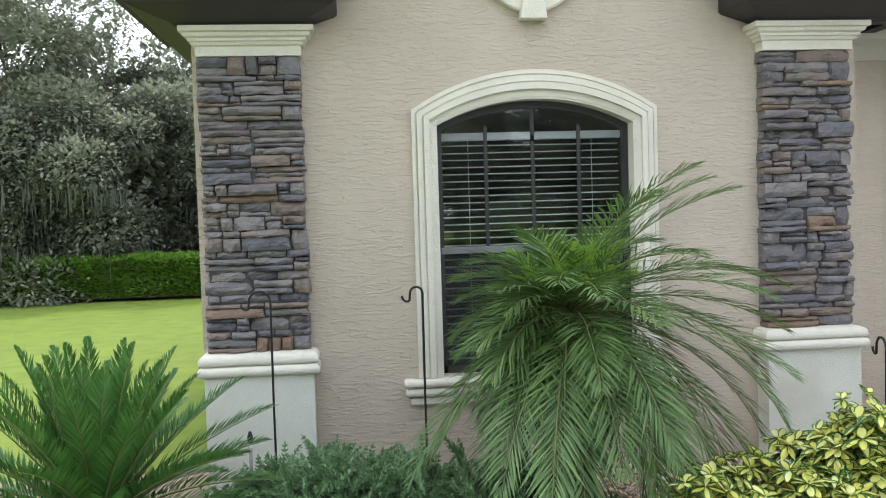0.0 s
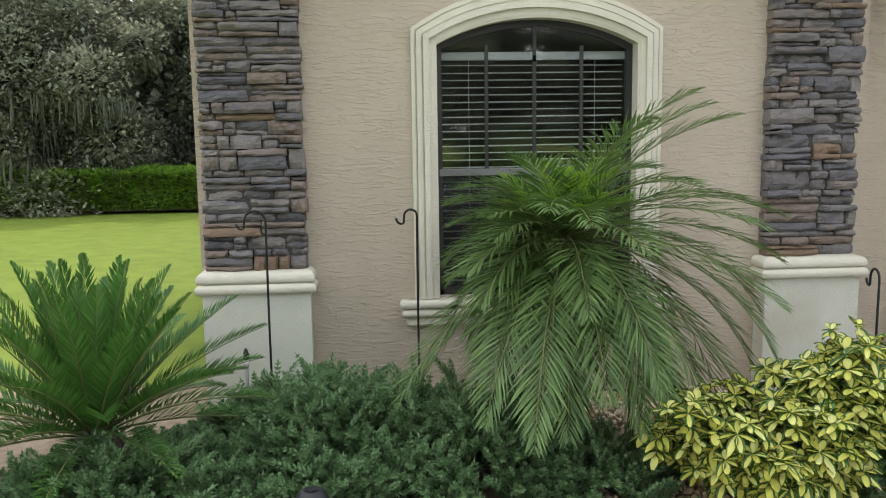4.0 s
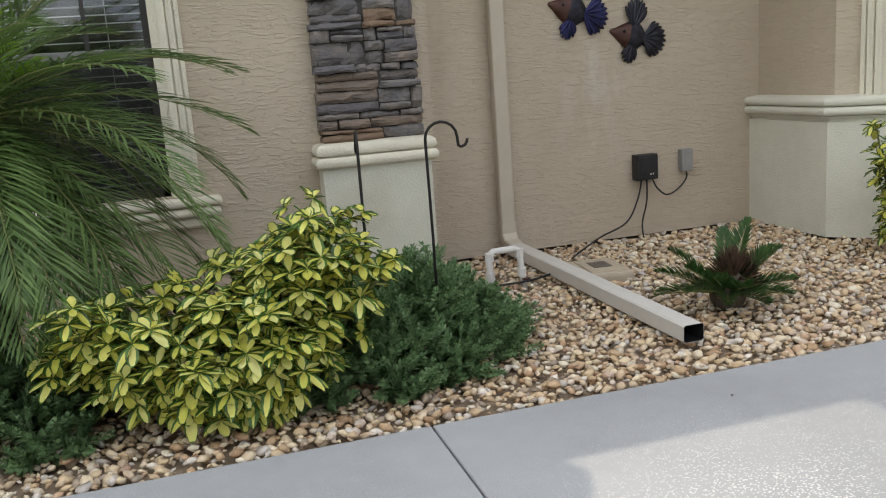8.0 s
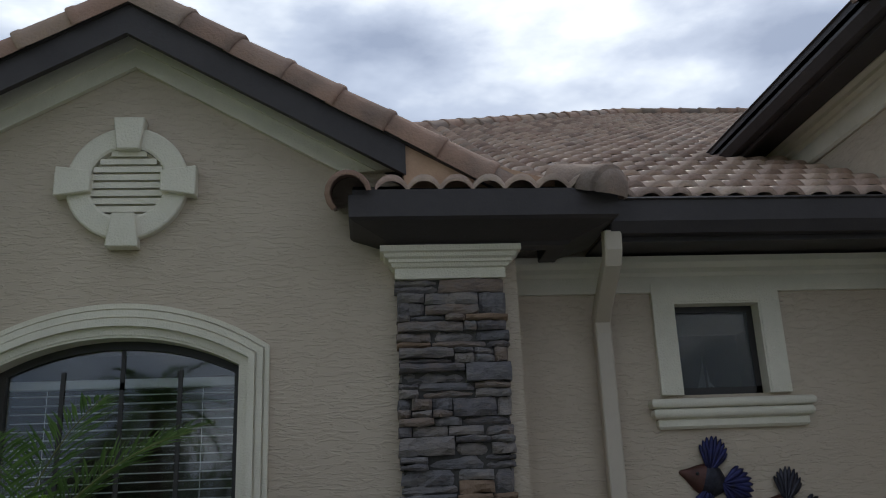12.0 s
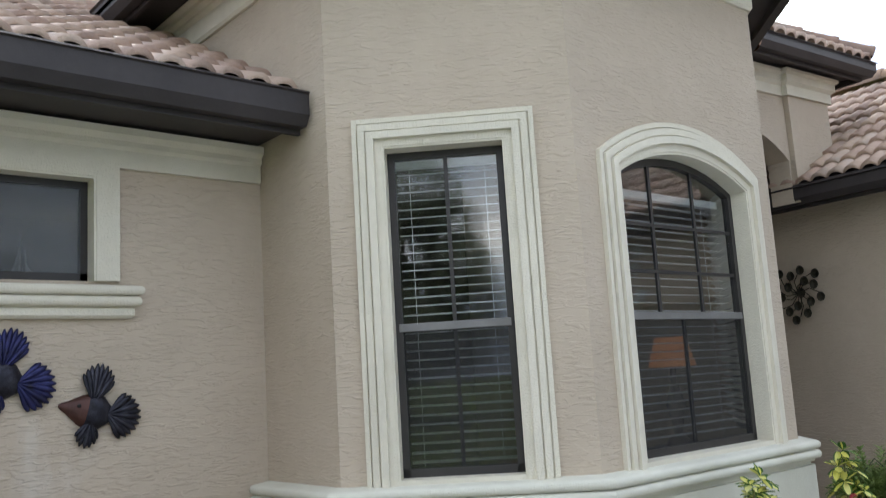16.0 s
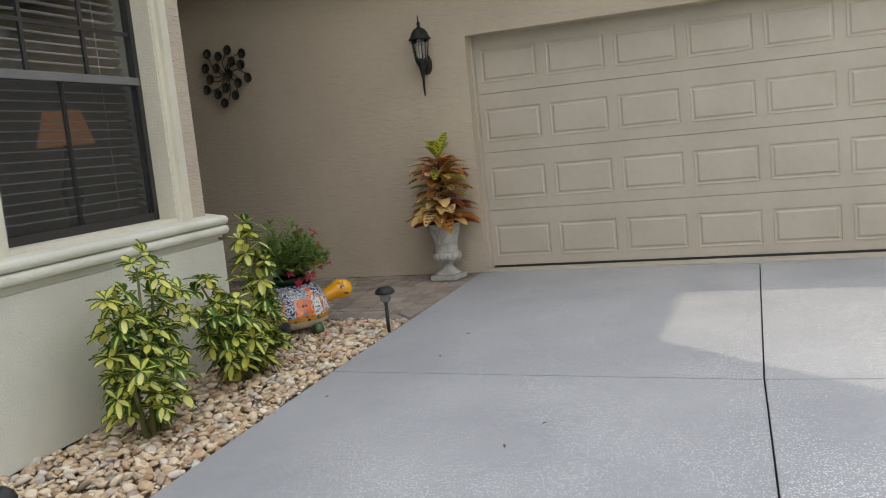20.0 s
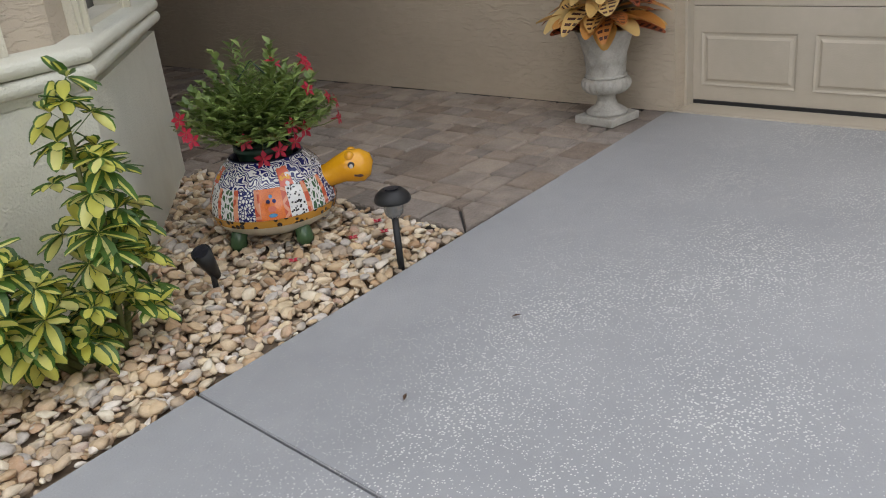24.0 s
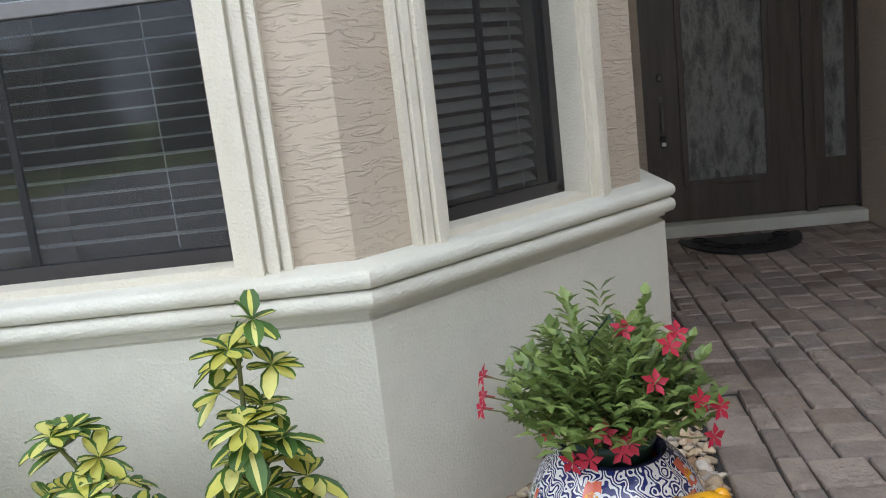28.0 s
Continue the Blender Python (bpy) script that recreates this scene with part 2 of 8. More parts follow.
M["paver"] = surf("clay_paver", [(0.17, 0.13, 0.105), (0.30, 0.235, 0.19), (0.40, 0.33, 0.275), (0.24, 0.20, 0.175), (0.37, 0.32, 0.28)], 11.0, 0.62, 1.0, 55.0, piece=0.6, dirt=((0.12, 0.105, 0.095), 5.0, 0.5, 0.72, 0.5))
M["door"] = surf("dark_wood", [(0.068, 0.056, 0.047), (0.115, 0.094, 0.08)], 6.0, 0.35, 0.2, 30.0, stretch=(3, 3, 0.3))
M["garage"] = surf("garage_paint", [(0.43, 0.38, 0.305), (0.50, 0.44, 0.36)], 2.0, 0.55, 0.15, 120.0)
M["spout"] = surf("spout_paint", [(0.47, 0.41, 0.33), (0.54, 0.475, 0.385)], 2.0, 0.5, 0.1)
M["joint"] = surf("joint_filler", [(0.022, 0.021, 0.02), (0.04, 0.038, 0.035)], 9.0, 0.95, 0.4)
M["spout_pale"] = surf("pale_spout_paint", [(0.52, 0.49, 0.45), (0.61, 0.58, 0.54)], 2.0, 0.5, 0.1)
M["white"] = surf("white_plastic", [(0.62, 0.60, 0.57), (0.74, 0.72, 0.69)], 6.0, 0.45)
M["black"] = surf("black_plastic", [(0.012, 0.012, 0.013), (0.022, 0.022, 0.023)], 8.0, 0.45)
M["grey"] = surf("grey_plastic", [(0.24, 0.235, 0.225), (0.32, 0.31, 0.30)], 6.0, 0.5)
M["valve"] = surf("valve_box_plastic", [(0.40, 0.33, 0.25), (0.48, 0.41, 0.32)], 6.0, 0.7, 0.3)
M["lens"] = surf("ribbed_lens", [(0.30, 0.31, 0.31), (0.42, 0.43, 0.43)], 30.0, 0.2, 0.3, 60.0, trans=0.6)
M["bronze"] = surf("aged_bronze", [(0.028, 0.026, 0.02), (0.06, 0.055, 0.04), (0.09, 0.075, 0.05)], 12.0, 0.5, 0.2, metal=0.6)
M["leaded"] = surf("leaded_glass", [(0.07, 0.07, 0.068), (0.14, 0.14, 0.13), (0.26, 0.26, 0.24), (0.10, 0.105, 0.09)], 7.0, 0.15, 0.5, 25.0, stretch=(2, 2, 0.7))
M["cast"] = surf("cast_stone", [(0.30, 0.285, 0.25), (0.42, 0.40, 0.36), (0.52, 0.50, 0.46)], 14.0, 0.85, 0.4, 70.0)
M["green_pot"] = surf("green_plastic", [(0.012, 0.035, 0.025), (0.02, 0.05, 0.035)], 6.0, 0.4)
M["edging"] = surf("cast_edging", [(0.26, 0.095, 0.055), (0.36, 0.15, 0.095)], 7.0, 0.8, 0.4)
M["iron"] = surf("black_iron", [(0.012, 0.012, 0.012), (0.03, 0.027, 0.025)], 20.0, 0.5, 0.3, 90.0, metal=0.4)


def flecked(m):
    """Pale chips sprayed over the concrete, some glossy."""
    n, l = m.node_tree.nodes, m.node_tree.links
    p = n["Principled BSDF"]
    src = p.inputs["Base Color"].links[0].from_socket
    geo = n.new("ShaderNodeNewGeometry")
    v = n.new("ShaderNodeTexVoronoi")
    v.inputs["Scale"].default_value = 105.0
    l.new(geo.outputs["Position"], v.inputs["Vector"])
    noi = n.new("ShaderNodeTexNoise")
    noi.inputs["Scale"].default_value, noi.inputs["Detail"].default_value = 1.6, 4.0
    l.new(geo.outputs["Position"], noi.inputs["Vector"])
    size = n.new("ShaderNodeMapRange")
    size.inputs["From Min"].default_value, size.inputs["From Max"].default_value = 0.30, 0.66
    size.inputs["To Min"].default_value, size.inputs["To Max"].default_value = 0.16, 0.36
    l.new(noi.outputs["Fac"], size.inputs["Value"])
    lt = n.new("ShaderNodeMath")
    lt.operation = "LESS_THAN"
    l.new(v.outputs["Distance"], lt.inputs[0])
    # the chips were thrown thinner along the planting bed
    xyz = n.new("ShaderNodeSeparateXYZ")
    l.new(geo.outputs["Position"], xyz.inputs[0])
    thin = n.new("ShaderNodeMapRange")
    thin.inputs["From Min"].default_value, thin.inputs["From Max"].default_value = -2.40, -3.0
    thin.inputs["To Min"].default_value, thin.inputs["To Max"].default_value = 0.35, 1.0
    l.new(xyz.outputs["Y"], thin.inputs["Value"])
    less = n.new("ShaderNodeMath")
    less.operation = "MULTIPLY"
    l.new(size.outputs[0], less.inputs[0])
    l.new(thin.outputs[0], less.inputs[1])
    l.new(less.outputs[0], lt.inputs[1])
    mix = n.new("ShaderNodeMix")
    mix.data_type = "RGBA"
    mix.inputs["B"].default_value = (0.62, 0.62, 0.60, 1)
    l.new(lt.outputs[0], mix.inputs["Factor"])
    l.new(src, mix.inputs["A"])
    l.new(mix.outputs["Result"], p.inputs["Base Color"])


flecked(M["drive"])


def glass_mat():
    m = bpy.data.materials.new("window_glass")
    m.use_nodes = True
    p = m.node_tree.nodes["Principled BSDF"]
    p.inputs["Base Color"].default_value = (0.88, 0.92, 0.92, 1)
    p.inputs["Roughness"].default_value = 0.02
    p.inputs["Transmission Weight"].default_value = 1.0
    p.inputs["IOR"].default_value = 1.75
    return m


M["glass"] = glass_mat()


# ---- mesh helpers ----
def box(bm, x0, x1, y0, y1, z0, z1, bevel=0.0):
    r = bmesh.ops.create_cube(bm, size=1.0)
    for v in r["verts"]:
        v.co = Vector((x0 + (v.co.x + 0.5) * (x1 - x0), y0 + (v.co.y + 0.5) * (y1 - y0), z0 + (v.co.z + 0.5) * (z1 - z0)))
    if bevel:
        es = {e for v in r["verts"] for e in v.link_edges}
        bmesh.ops.bevel(bm, geom=list(es), offset=bevel, segments=2, affect="EDGES", profile=0.6)
    return r["verts"]


def mesh_of(name, bm, mat, smooth=False):
    me = bpy.data.meshes.new(name)
    bmesh.ops.recalc_face_normals(bm, faces=bm.faces)
    bm.to_mesh(me)
    bm.free()
    me.materials.append(mat)
    if smooth:
        for f in me.polygons:
            f.use_smooth = True
    return me


def part(name, bm, mat, parent=None, label="", smooth=False, m=None):
    ob = new(name, mesh_of(name, bm, mat, smooth))
    if parent is not None:
        ob.parent = parent
    if m is not None:
        ob.matrix_basis = m
    if label:
        ob["label"] = label
    return ob


def thing(name, m=None, label="", category="", group="", kind=""):
    ob = new(name)
    ob.empty_display_size = 0.1
    if m is not None:
        ob.matrix_basis = m
    return tagged(ob, label, category, group, kind)


def at(x, y, z=0.0, turn=0.0):
    return pose(x, y, z, 0, 0, turn)


def sweep(bm, path, profile, closed=False):
    """A profile of (out, up) run along a level path, mitred; out is to the right of the way walked."""
    n = len(path)
    rings = []
    for i, p in enumerate(path):
        p = Vector(p)
        a = (p - Vector(path[i - 1])).to_2d().normalized() if (i > 0 or closed) else None
        b = (Vector(path[(i + 1) % n]) - p).to_2d().normalized() if (i < n - 1 or closed) else None
        a, b = a or b, b or a
        na, nb = Vector((a.y, -a.x)), Vector((b.y, -b.x))
        k = (na + nb) / max(0.2, 1 + na.dot(nb))
        rings.append([bm.verts.new((p.x + k.x * o, p.y + k.y * o, p.z + u)) for o, u in profile])
    q = len(profile)
    for i in range(n if closed else n - 1):
        r, s = rings[i], rings[(i + 1) % n]
        for j in range(q):
            bm.faces.new((r[j], r[(j + 1) % q], s[(j + 1) % q], s[j]))
    if not closed:
        bm.faces.new(rings[0])
        bm.faces.new(rings[-1][::-1])


def rounded(pts, n=2):
    """Cuts the corners of an open run of profile points."""
    for _ in range(n):
        out = [pts[0]]
        for (a, b), (c, d) in zip(pts, pts[1:]):
            out += [(0.75 * a + 0.25 * c, 0.75 * b + 0.25 * d), (0.25 * a + 0.75 * c, 0.25 * b + 0.75 * d)]
        pts = out + [pts[-1]]
    return pts


def tube(bm, pts, radius, sides=8, taper=None):
    """A round bar along points; taper gives each point's share of the radius."""
    pts = [Vector(p) for p in pts]
    rings, side = [], None
    for i, p in enumerate(pts):
        d = (pts[min(i + 1, len(pts) - 1)] - pts[max(i - 1, 0)]).normalized()
        if side is None:
            side = d.orthogonal().normalized()
        side = (side - d * side.dot(d)).normalized()
        up = d.cross(side)
        r = radius * (taper[i] if taper else 1.0)
        rings.append([bm.verts.new(p + r * (math.cos(t) * side + math.sin(t) * up)) for t in (2 * math.pi * k / sides for k in range(sides))])
    for a, b in zip(rings, rings[1:]):
        for k in range(sides):
            bm.faces.new((a[k], a[(k + 1) % sides], b[(k + 1) % sides], b[k]))
    bm.faces.new(rings[0][::-1])
    bm.faces.new(rings[-1])


def lathe(bm, rows, sides=24, at_xy=(0, 0), wave=None):
    """A turned body: rows of (radius, height) from foot to top."""
    rings = []
    for r, z in rows:
        rings.append([bm.verts.new((at_xy[0] + (r + (wave(t, z) if wave else 0)) * math.cos(t), at_xy[1] + (r + (wave(t, z) if wave else 0)) * math.sin(t), z))
                      for t in (2 * math.pi * k / sides for k in range(sides))])
    for a, b in zip(rings, rings[1:]):
        for k in range(sides):
            bm.faces.new((a[k], a[(k + 1) % sides], b[(k + 1) % sides], b[k]))
    bm.faces.new(rings[0][::-1])
    bm.faces.new(rings[-1])


def arch_z(x, x0, x1, spring, rise):
    """Height of a segmental arch at x."""
    if rise <= 0:
        return spring
    half = (x1 - x0) / 2
    rad = (half * half + rise * rise) / (2 * rise)
    dx = x - (x0 + x1) / 2
    return spring + rise - rad + math.sqrt(max(0.0, rad * rad - dx * dx))


def wall_mesh(bm, length, z0, z1, thick, holes=(), x_start=0.0):
    """A wall along local x, its face at y = 0 and its back at thick. holes: (x0, x1, z0, spring, rise)."""
    xs = sorted({x_start, length, *[h[0] for h in holes], *[h[1] for h in holes]})
    for a, b in zip(xs, xs[1:]):
        over = [h for h in holes if h[0] <= a + 1e-6 and h[1] >= b - 1e-6]
        z = z0
        for h in sorted(over, key=lambda h: h[2]):
            if h[2] > z:
                box(bm, a, b, 0, thick, z, h[2])
            if h[4] > 0:
                top = h[3] + h[4]
                k = 14
                for i in range(k):
                    p, q = a + (b - a) * i / k, a + (b - a) * (i + 1) / k
                    vs = [bm.verts.new((x, y, zz)) for y in (0, thick) for x, zz in
                          ((p, arch_z(p, h[0], h[1], h[3], h[4])), (q, arch_z(q, h[0], h[1], h[3], h[4])), (q, top + 0.02), (p, top + 0.02))]
                    for f in ((0, 1, 2, 3), (7, 6, 5, 4), (0, 4, 5, 1), (3, 2, 6, 7), (1, 5, 6, 2), (0, 3, 7, 4)):
                        bm.faces.new([vs[j] for j in f])
                z = top + 0.02
            else:
                z = h[3]
        if z < z1:
            box(bm, a, b, 0, thick, z, z1)


def structure(name, bm, mat, label, category="wall", m=None, smooth=False):
    return tagged(part(name, bm, mat, None, "", smooth, m), label, category, "", "structure")

# ---- plan of the house ----
GX0, GX1 = -0.90, 3.42          # gable wall from side to side, its face at y = 0
FY = 0.38                       # face of the recessed wall
C0, C1, C2, C3, C4, C5 = (6.0, FY), (6.0, -0.38), (6.96, -1.34), (8.945, -1.37), (9.985, -0.355), (9.985, 2.95)
GAR = at(11.80, -2.42, 0, -95.5)  # garage wing: local x runs along its wall towards the street, y goes in
PITCH = 0.62
GPITCH = 0.56
MPITCH = 0.53


def along(a, b):
    """Pose of a wall that runs from a to b, seen from outside, and its length."""
    d = Vector(b) - Vector(a)
    return at(a[0], a[1], 0, math.degrees(math.atan2(d.y, d.x))), d.length


# ground
bm = bmesh.new()
bmesh.ops.create_grid(bm, x_segments=40, y_segments=40, size=400.0)
for v in bm.verts:
    v.co.z = -0.06
structure("ground", bm, M["grass"], "bright green mown lawn around the house", "lawn")


def slab(name, pts, z0, z1, mat, label, category, bevel=0.0):
    bm = bmesh.new()
    top = [bm.verts.new((x, y, z1)) for x, y in pts]
    bot = [bm.verts.new((x, y, z0)) for x, y in pts]
    bm.faces.new(top)
    bm.faces.new(bot[::-1])
    k = len(pts)
    for i in range(k):
        bm.faces.new((top[i], bot[i], bot[(i + 1) % k], top[(i + 1) % k]))
    bmesh.ops.recalc_face_normals(bm, faces=bm.faces)
    if bevel:
        bmesh.ops.bevel(bm, geom=[e for e in bm.edges if abs(e.verts[0].co.z - z1) < 1e-4 and abs(e.verts[1].co.z - z1) < 1e-4],
                        offset=bevel, segments=2, affect="EDGES")
    return structure(name, bm, mat, label, category)


# the driveway: slabs parted by open joints
EDGE = [(-0.05, -2.20), (2.71, -2.19), (5.45, -2.19), (8.56, -2.27), (12.06, -2.42)]


def drive_slab(pts):
    slab("driveway", pts, -0.08, 0.0, M["drive"], "grey coated concrete driveway slab with pale flecks", "driveway", 0.003)


J = 0.004
drive_slab([(-0.45, -22.0), (2.62 - J, -22.0), (2.70 - J, -2.19), (-0.03, -2.20)])
drive_slab([(2.62 + J, -22.0), (5.36 - J, -22.0), (5.48 - J, -4.46 + J), (5.50 - J, -2.19), (2.70 + J, -2.19)])
for a, b, c, d in (((5.50, -2.19), (8.56, -2.27), (8.25, -4.55), (5.48, -4.40)), ((8.56, -2.27), (12.06, -2.42), (11.45, -4.80), (8.25, -4.55)),
                   ((5.48, -4.40), (8.25, -4.55), (7.55, -22.0), (5.36, -22.0)), ((8.25, -4.55), (11.45, -4.80), (11.05, -22.0), (7.55, -22.0))):
    cx, cy = (a[0] + b[0] + c[0] + d[0]) / 4, (a[1] + b[1] + c[1] + d[1]) / 4
    drive_slab([(p[0] - J * (1 if p[0] > cx else -1), p[1] - J * (1 if p[1] > cy else -1)) for p in (d, c, b, a)])
drive_slab([(11.47, -4.80), (12.10, -2.43), (12.1, -22.0), (11.07, -22.0)])

slab("drive_bed", [(-0.4, -21.9), (12.0, -21.9), (12.0, -2.45), (8.56, -2.30), (0.0, -2.23)], -0.10, -0.030, M["joint"], "dark joint filler under the driveway slabs", "driveway")
slab("bed_soil", [(-3.6, -2.16), (-0.08, -2.22), (2.71, -2.185), (5.45, -2.185), (8.56, -2.265), (9.93, -2.33), (10.08, -0.3), (10.1, 0.6), (-3.6, 0.6)],
     -0.08, -0.035, M["soil"], "dark soil under the pebbles", "soil")
slab("paver_bed", [(9.925, -2.32), (12.1, -2.43), (12.7, 3.2), (10.0, 3.2)], -0.08, -0.024, M["mortar"], "sand bed between the pavers", "paving")

# gable wall, with its arched window opening
GW = (0.59, 1.893, 0.66, 2.27, 0.165)
bm = bmesh.new()
wall_mesh(bm, GX1, 0, 2.86, 0.25, [GW], GX0)
APEX = (1.235, 4.30)
pr = [(GX0, 2.86), (GX1, 2.86), (GX1, 2.9), (APEX[0], APEX[1] - 0.03), (GX0, 2.9)]
f, g = [bm.verts.new((x, 0, z)) for x, z in pr], [bm.verts.new((x, 0.25, z)) for x, z in pr]
bm.faces.new(f)
bm.faces.new(g[::-1])
for i in range(5):
    bm.faces.new((f[i], g[i], g[(i + 1) % 5], f[(i + 1) % 5]))
structure("wall_gable", bm, M["stucco"], "beige trowelled stucco gable wall")
bm = bmesh.new()
box(bm, GX1 - 0.25, GX1, 0.25, FY + 0.2, 0, 3.0)
box(bm, GX0, GX0 + 0.25, 0.25, 9.0, 0, 3.0)
structure("wall_side", bm, M["stucco"], "beige stucco side wall")
# recessed wall with the small window
SW = (4.437, 4.995, 2.07, 2.637, 0)
bm = bmesh.new()
wall_mesh(bm, 6.1, 0, 3.1, 0.22, [SW], GX1 - 0.1)
structure("wall_recess", bm, M["stucco_bloom"], "beige trowelled stucco wall with pale lime streaks", m=at(0, FY))

# turret
TW = {}
W1, W2, W3 = (0.31, 0.98, 0.93, 2.72, 0), (0.33, 1.647, 0.93, 2.55, 0.17), (0.345, 1.09, 0.93, 2.72, 0)
FACES = [((6.0, 4.6), C1, []), (C1, C2, [W1]), (C2, C3, [W2]), (C3, C4, [W3]), (C4, C5, [])]
for i, (a, b, holes) in enumerate(FACES):
    m, ln = along(a, b)
    bm = bmesh.new()
    wall_mesh(bm, ln, 0, 4.19, 0.16, holes)
    structure("wall_turret_%d" % (i + 1), bm, M["stucco"], "beige trowelled stucco face of the turret", m=m)
TPATH = [(*p, 0) for p in (C0, C1, C2, C3, C4, C5)]
bm = bmesh.new()
sweep(bm, TPATH, [(-0.1, 0), (0.08, 0), (0.08, 0.748), (0.055, 0.750), (0.055, 0.770), (0.080, 0.772), (0.082, 0.784), (0.074, 0.787)] + rounded([(0.086, 0.788), (0.112, 0.789), (0.126, 0.814), (0.116, 0.842), (0.084, 0.846)])
      + rounded([(0.092, 0.848), (0.114, 0.850), (0.128, 0.874), (0.116, 0.902), (0.07, 0.907)]) + [(-0.1, 0.925)])
structure("turret_plinth", bm, M["plinth"], "pale cream moulded stucco plinth round the turret", "plinth")
bm = bmesh.new()
sweep(bm, [(6.0, 4.5, 0)] + TPATH[1:], [(-0.05, 3.89), (0.02, 3.89), (0.035, 3.91), (0.035, 4.04), (0.06, 4.06), (0.06, 4.08), (0.09, 4.10), (0.09, 4.13), (0.12, 4.15), (0.12, 4.19), (-0.05, 4.19)])
structure("turret_cornice", bm, M["trim"], "cream moulded cornice band of the turret", "cornice")
# walls of the entry and the garage wing
bm = bmesh.new()
wall_mesh(bm, 5.9, 0, 3.0, 0.24, [(0.04, 4.92, -0.1, 2.135, 0)], -5.6)
structure("wall_garage", bm, M["stucco"], "beige stucco garage wall", m=GAR)
bm = bmesh.new()
wall_mesh(bm, 2.9, 0, 3.85, 0.2, [(0.62, 2.24, 0.0, 2.55, 0)], -0.4)
structure("wall_entry", bm, M["stucco"], "beige stucco wall round the front door", m=at(10.08, 2.95, 0, -5.5))
bm = bmesh.new()
box(bm, 9.85, 12.6, -0.55, 3.4, 3.78, 3.88)
structure("ceiling_entry", bm, M["stucco"], "stucco ceiling of the entry porch", "ceiling", at(0, 0.6))
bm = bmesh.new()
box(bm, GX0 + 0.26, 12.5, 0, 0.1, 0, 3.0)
structure("wall_back", bm, M["room"], "added dark inner wall closing the backs of the rooms", m=at(0, 4.2))

# added ceilings close off the rooms behind the windows, dimmed by their dark colour
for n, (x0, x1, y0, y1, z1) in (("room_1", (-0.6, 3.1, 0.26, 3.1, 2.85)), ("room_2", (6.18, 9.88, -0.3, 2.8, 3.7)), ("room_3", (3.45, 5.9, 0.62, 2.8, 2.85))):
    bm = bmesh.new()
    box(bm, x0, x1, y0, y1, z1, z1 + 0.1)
    structure("ceiling_" + n, bm, M["room"], "added dark ceiling closing off a room", "ceiling")


# ---- roofs ----
def tile_piece(w, ln):
    """One barrel roof tile with a lip at its lower end."""
    n = 10
    xs = [(i / n - 0.5) * w for i in range(n + 1)]
    zs = [0.004 + 0.058 * (1 - abs(2 * i / n - 1) ** 2.4) for i in range(n + 1)]
    vs, fs = [], []
    for x, z in zip(xs, zs):
        vs += [(x, 0.0, z + 0.040), (x, ln + 0.05, z - 0.006), (x, 0.0, z + 0.004)]
    for i in range(n):
        a, b = 3 * i, 3 * i + 3
        fs += [(a, b, b + 1, a + 1), (a + 2, b + 2, b, a)]
    return vs, fs


TILE_W, TILE_L = 0.168, 0.31
tv, tf = tile_piece(TILE_W, TILE_L)
tile_me = bpy.data.meshes.new("tile")
tile_me.from_pydata(tv, [], tf)
tile_me.materials.append(M["tile"])
for f in tile_me.polygons:
    f.use_smooth = True


def roof_plane(name, origin, turn, inside, u_range, rows, near_rows, label, pitch=PITCH):
    """Tiles on a slope: origin at the eave, local x along it, climbing towards local y. inside(u, v) says where the slope lies."""
    ang = math.degrees(math.atan(pitch))
    base = Matrix.Translation(origin) @ pose(0, 0, 0, 0, 0, turn) @ pose(0, 0, 0, ang, 0, 0)
    bm = bmesh.new()
    roof = None
    vs, fs, singles = [], [], []
    for r in range(rows):
        u = u_range[0]
        while u < u_range[1]:
            v = r * TILE_L
            if inside(u, v + TILE_L * 0.5):
                jit = pose(u, v, 0.004 * random.random(), 0, random.uniform(-0.6, 0.6), random.uniform(-0.5, 0.5))
                if r < near_rows and len(singles) < 300:
                    singles.append(jit)
                else:
                    k = len(vs)
                    vs += [tuple(jit @ Vector(p)) for p in tv]
                    fs += [tuple(i + k for i in q) for q in tf]
            u += TILE_W
    # the deck under the tiles
    bm.free()
    root = tagged(new(name), label, "roof", "", "structure")
    root.matrix_basis = base
    if vs:
        me = bpy.data.meshes.new("tile_field")
        me.from_pydata(vs, [], fs)
        me.materials.append(M["tile"])
        for f in me.polygons:
            f.use_smooth = True
        o = new("tile_field", me)
        o.parent = root
        o["kind"] = "stuff"
    for j in singles:
        o = new("tile", tile_me)
        o.parent = root
        o.matrix_basis = j
    return root


def deck(name, quad, label):
    """A roof deck: a sheet 4 cm thick under the tiles."""
    bm = bmesh.new()
    top = [bm.verts.new(p) for p in quad]
    bot = [bm.verts.new((p[0], p[1], p[2] - 0.04)) for p in quad]
    bm.faces.new(top)
    bm.faces.new(bot[::-1])
    k = len(quad)
    for i in range(k):
        bm.faces.new((top[i], bot[i], bot[(i + 1) % k], top[(i + 1) % k]))
    structure(name, bm, M["fascia"], label, "roof")


K = math.sqrt(1 + PITCH * PITCH)
# main roof behind the gable and above the recessed wall
EY, EZ = -0.14, 3.12


RY, RX = 9.3, 7.2               # the far ridge, and the hip's upper end on it


def main_z(y):
    return EZ + MPITCH * (y - EY)


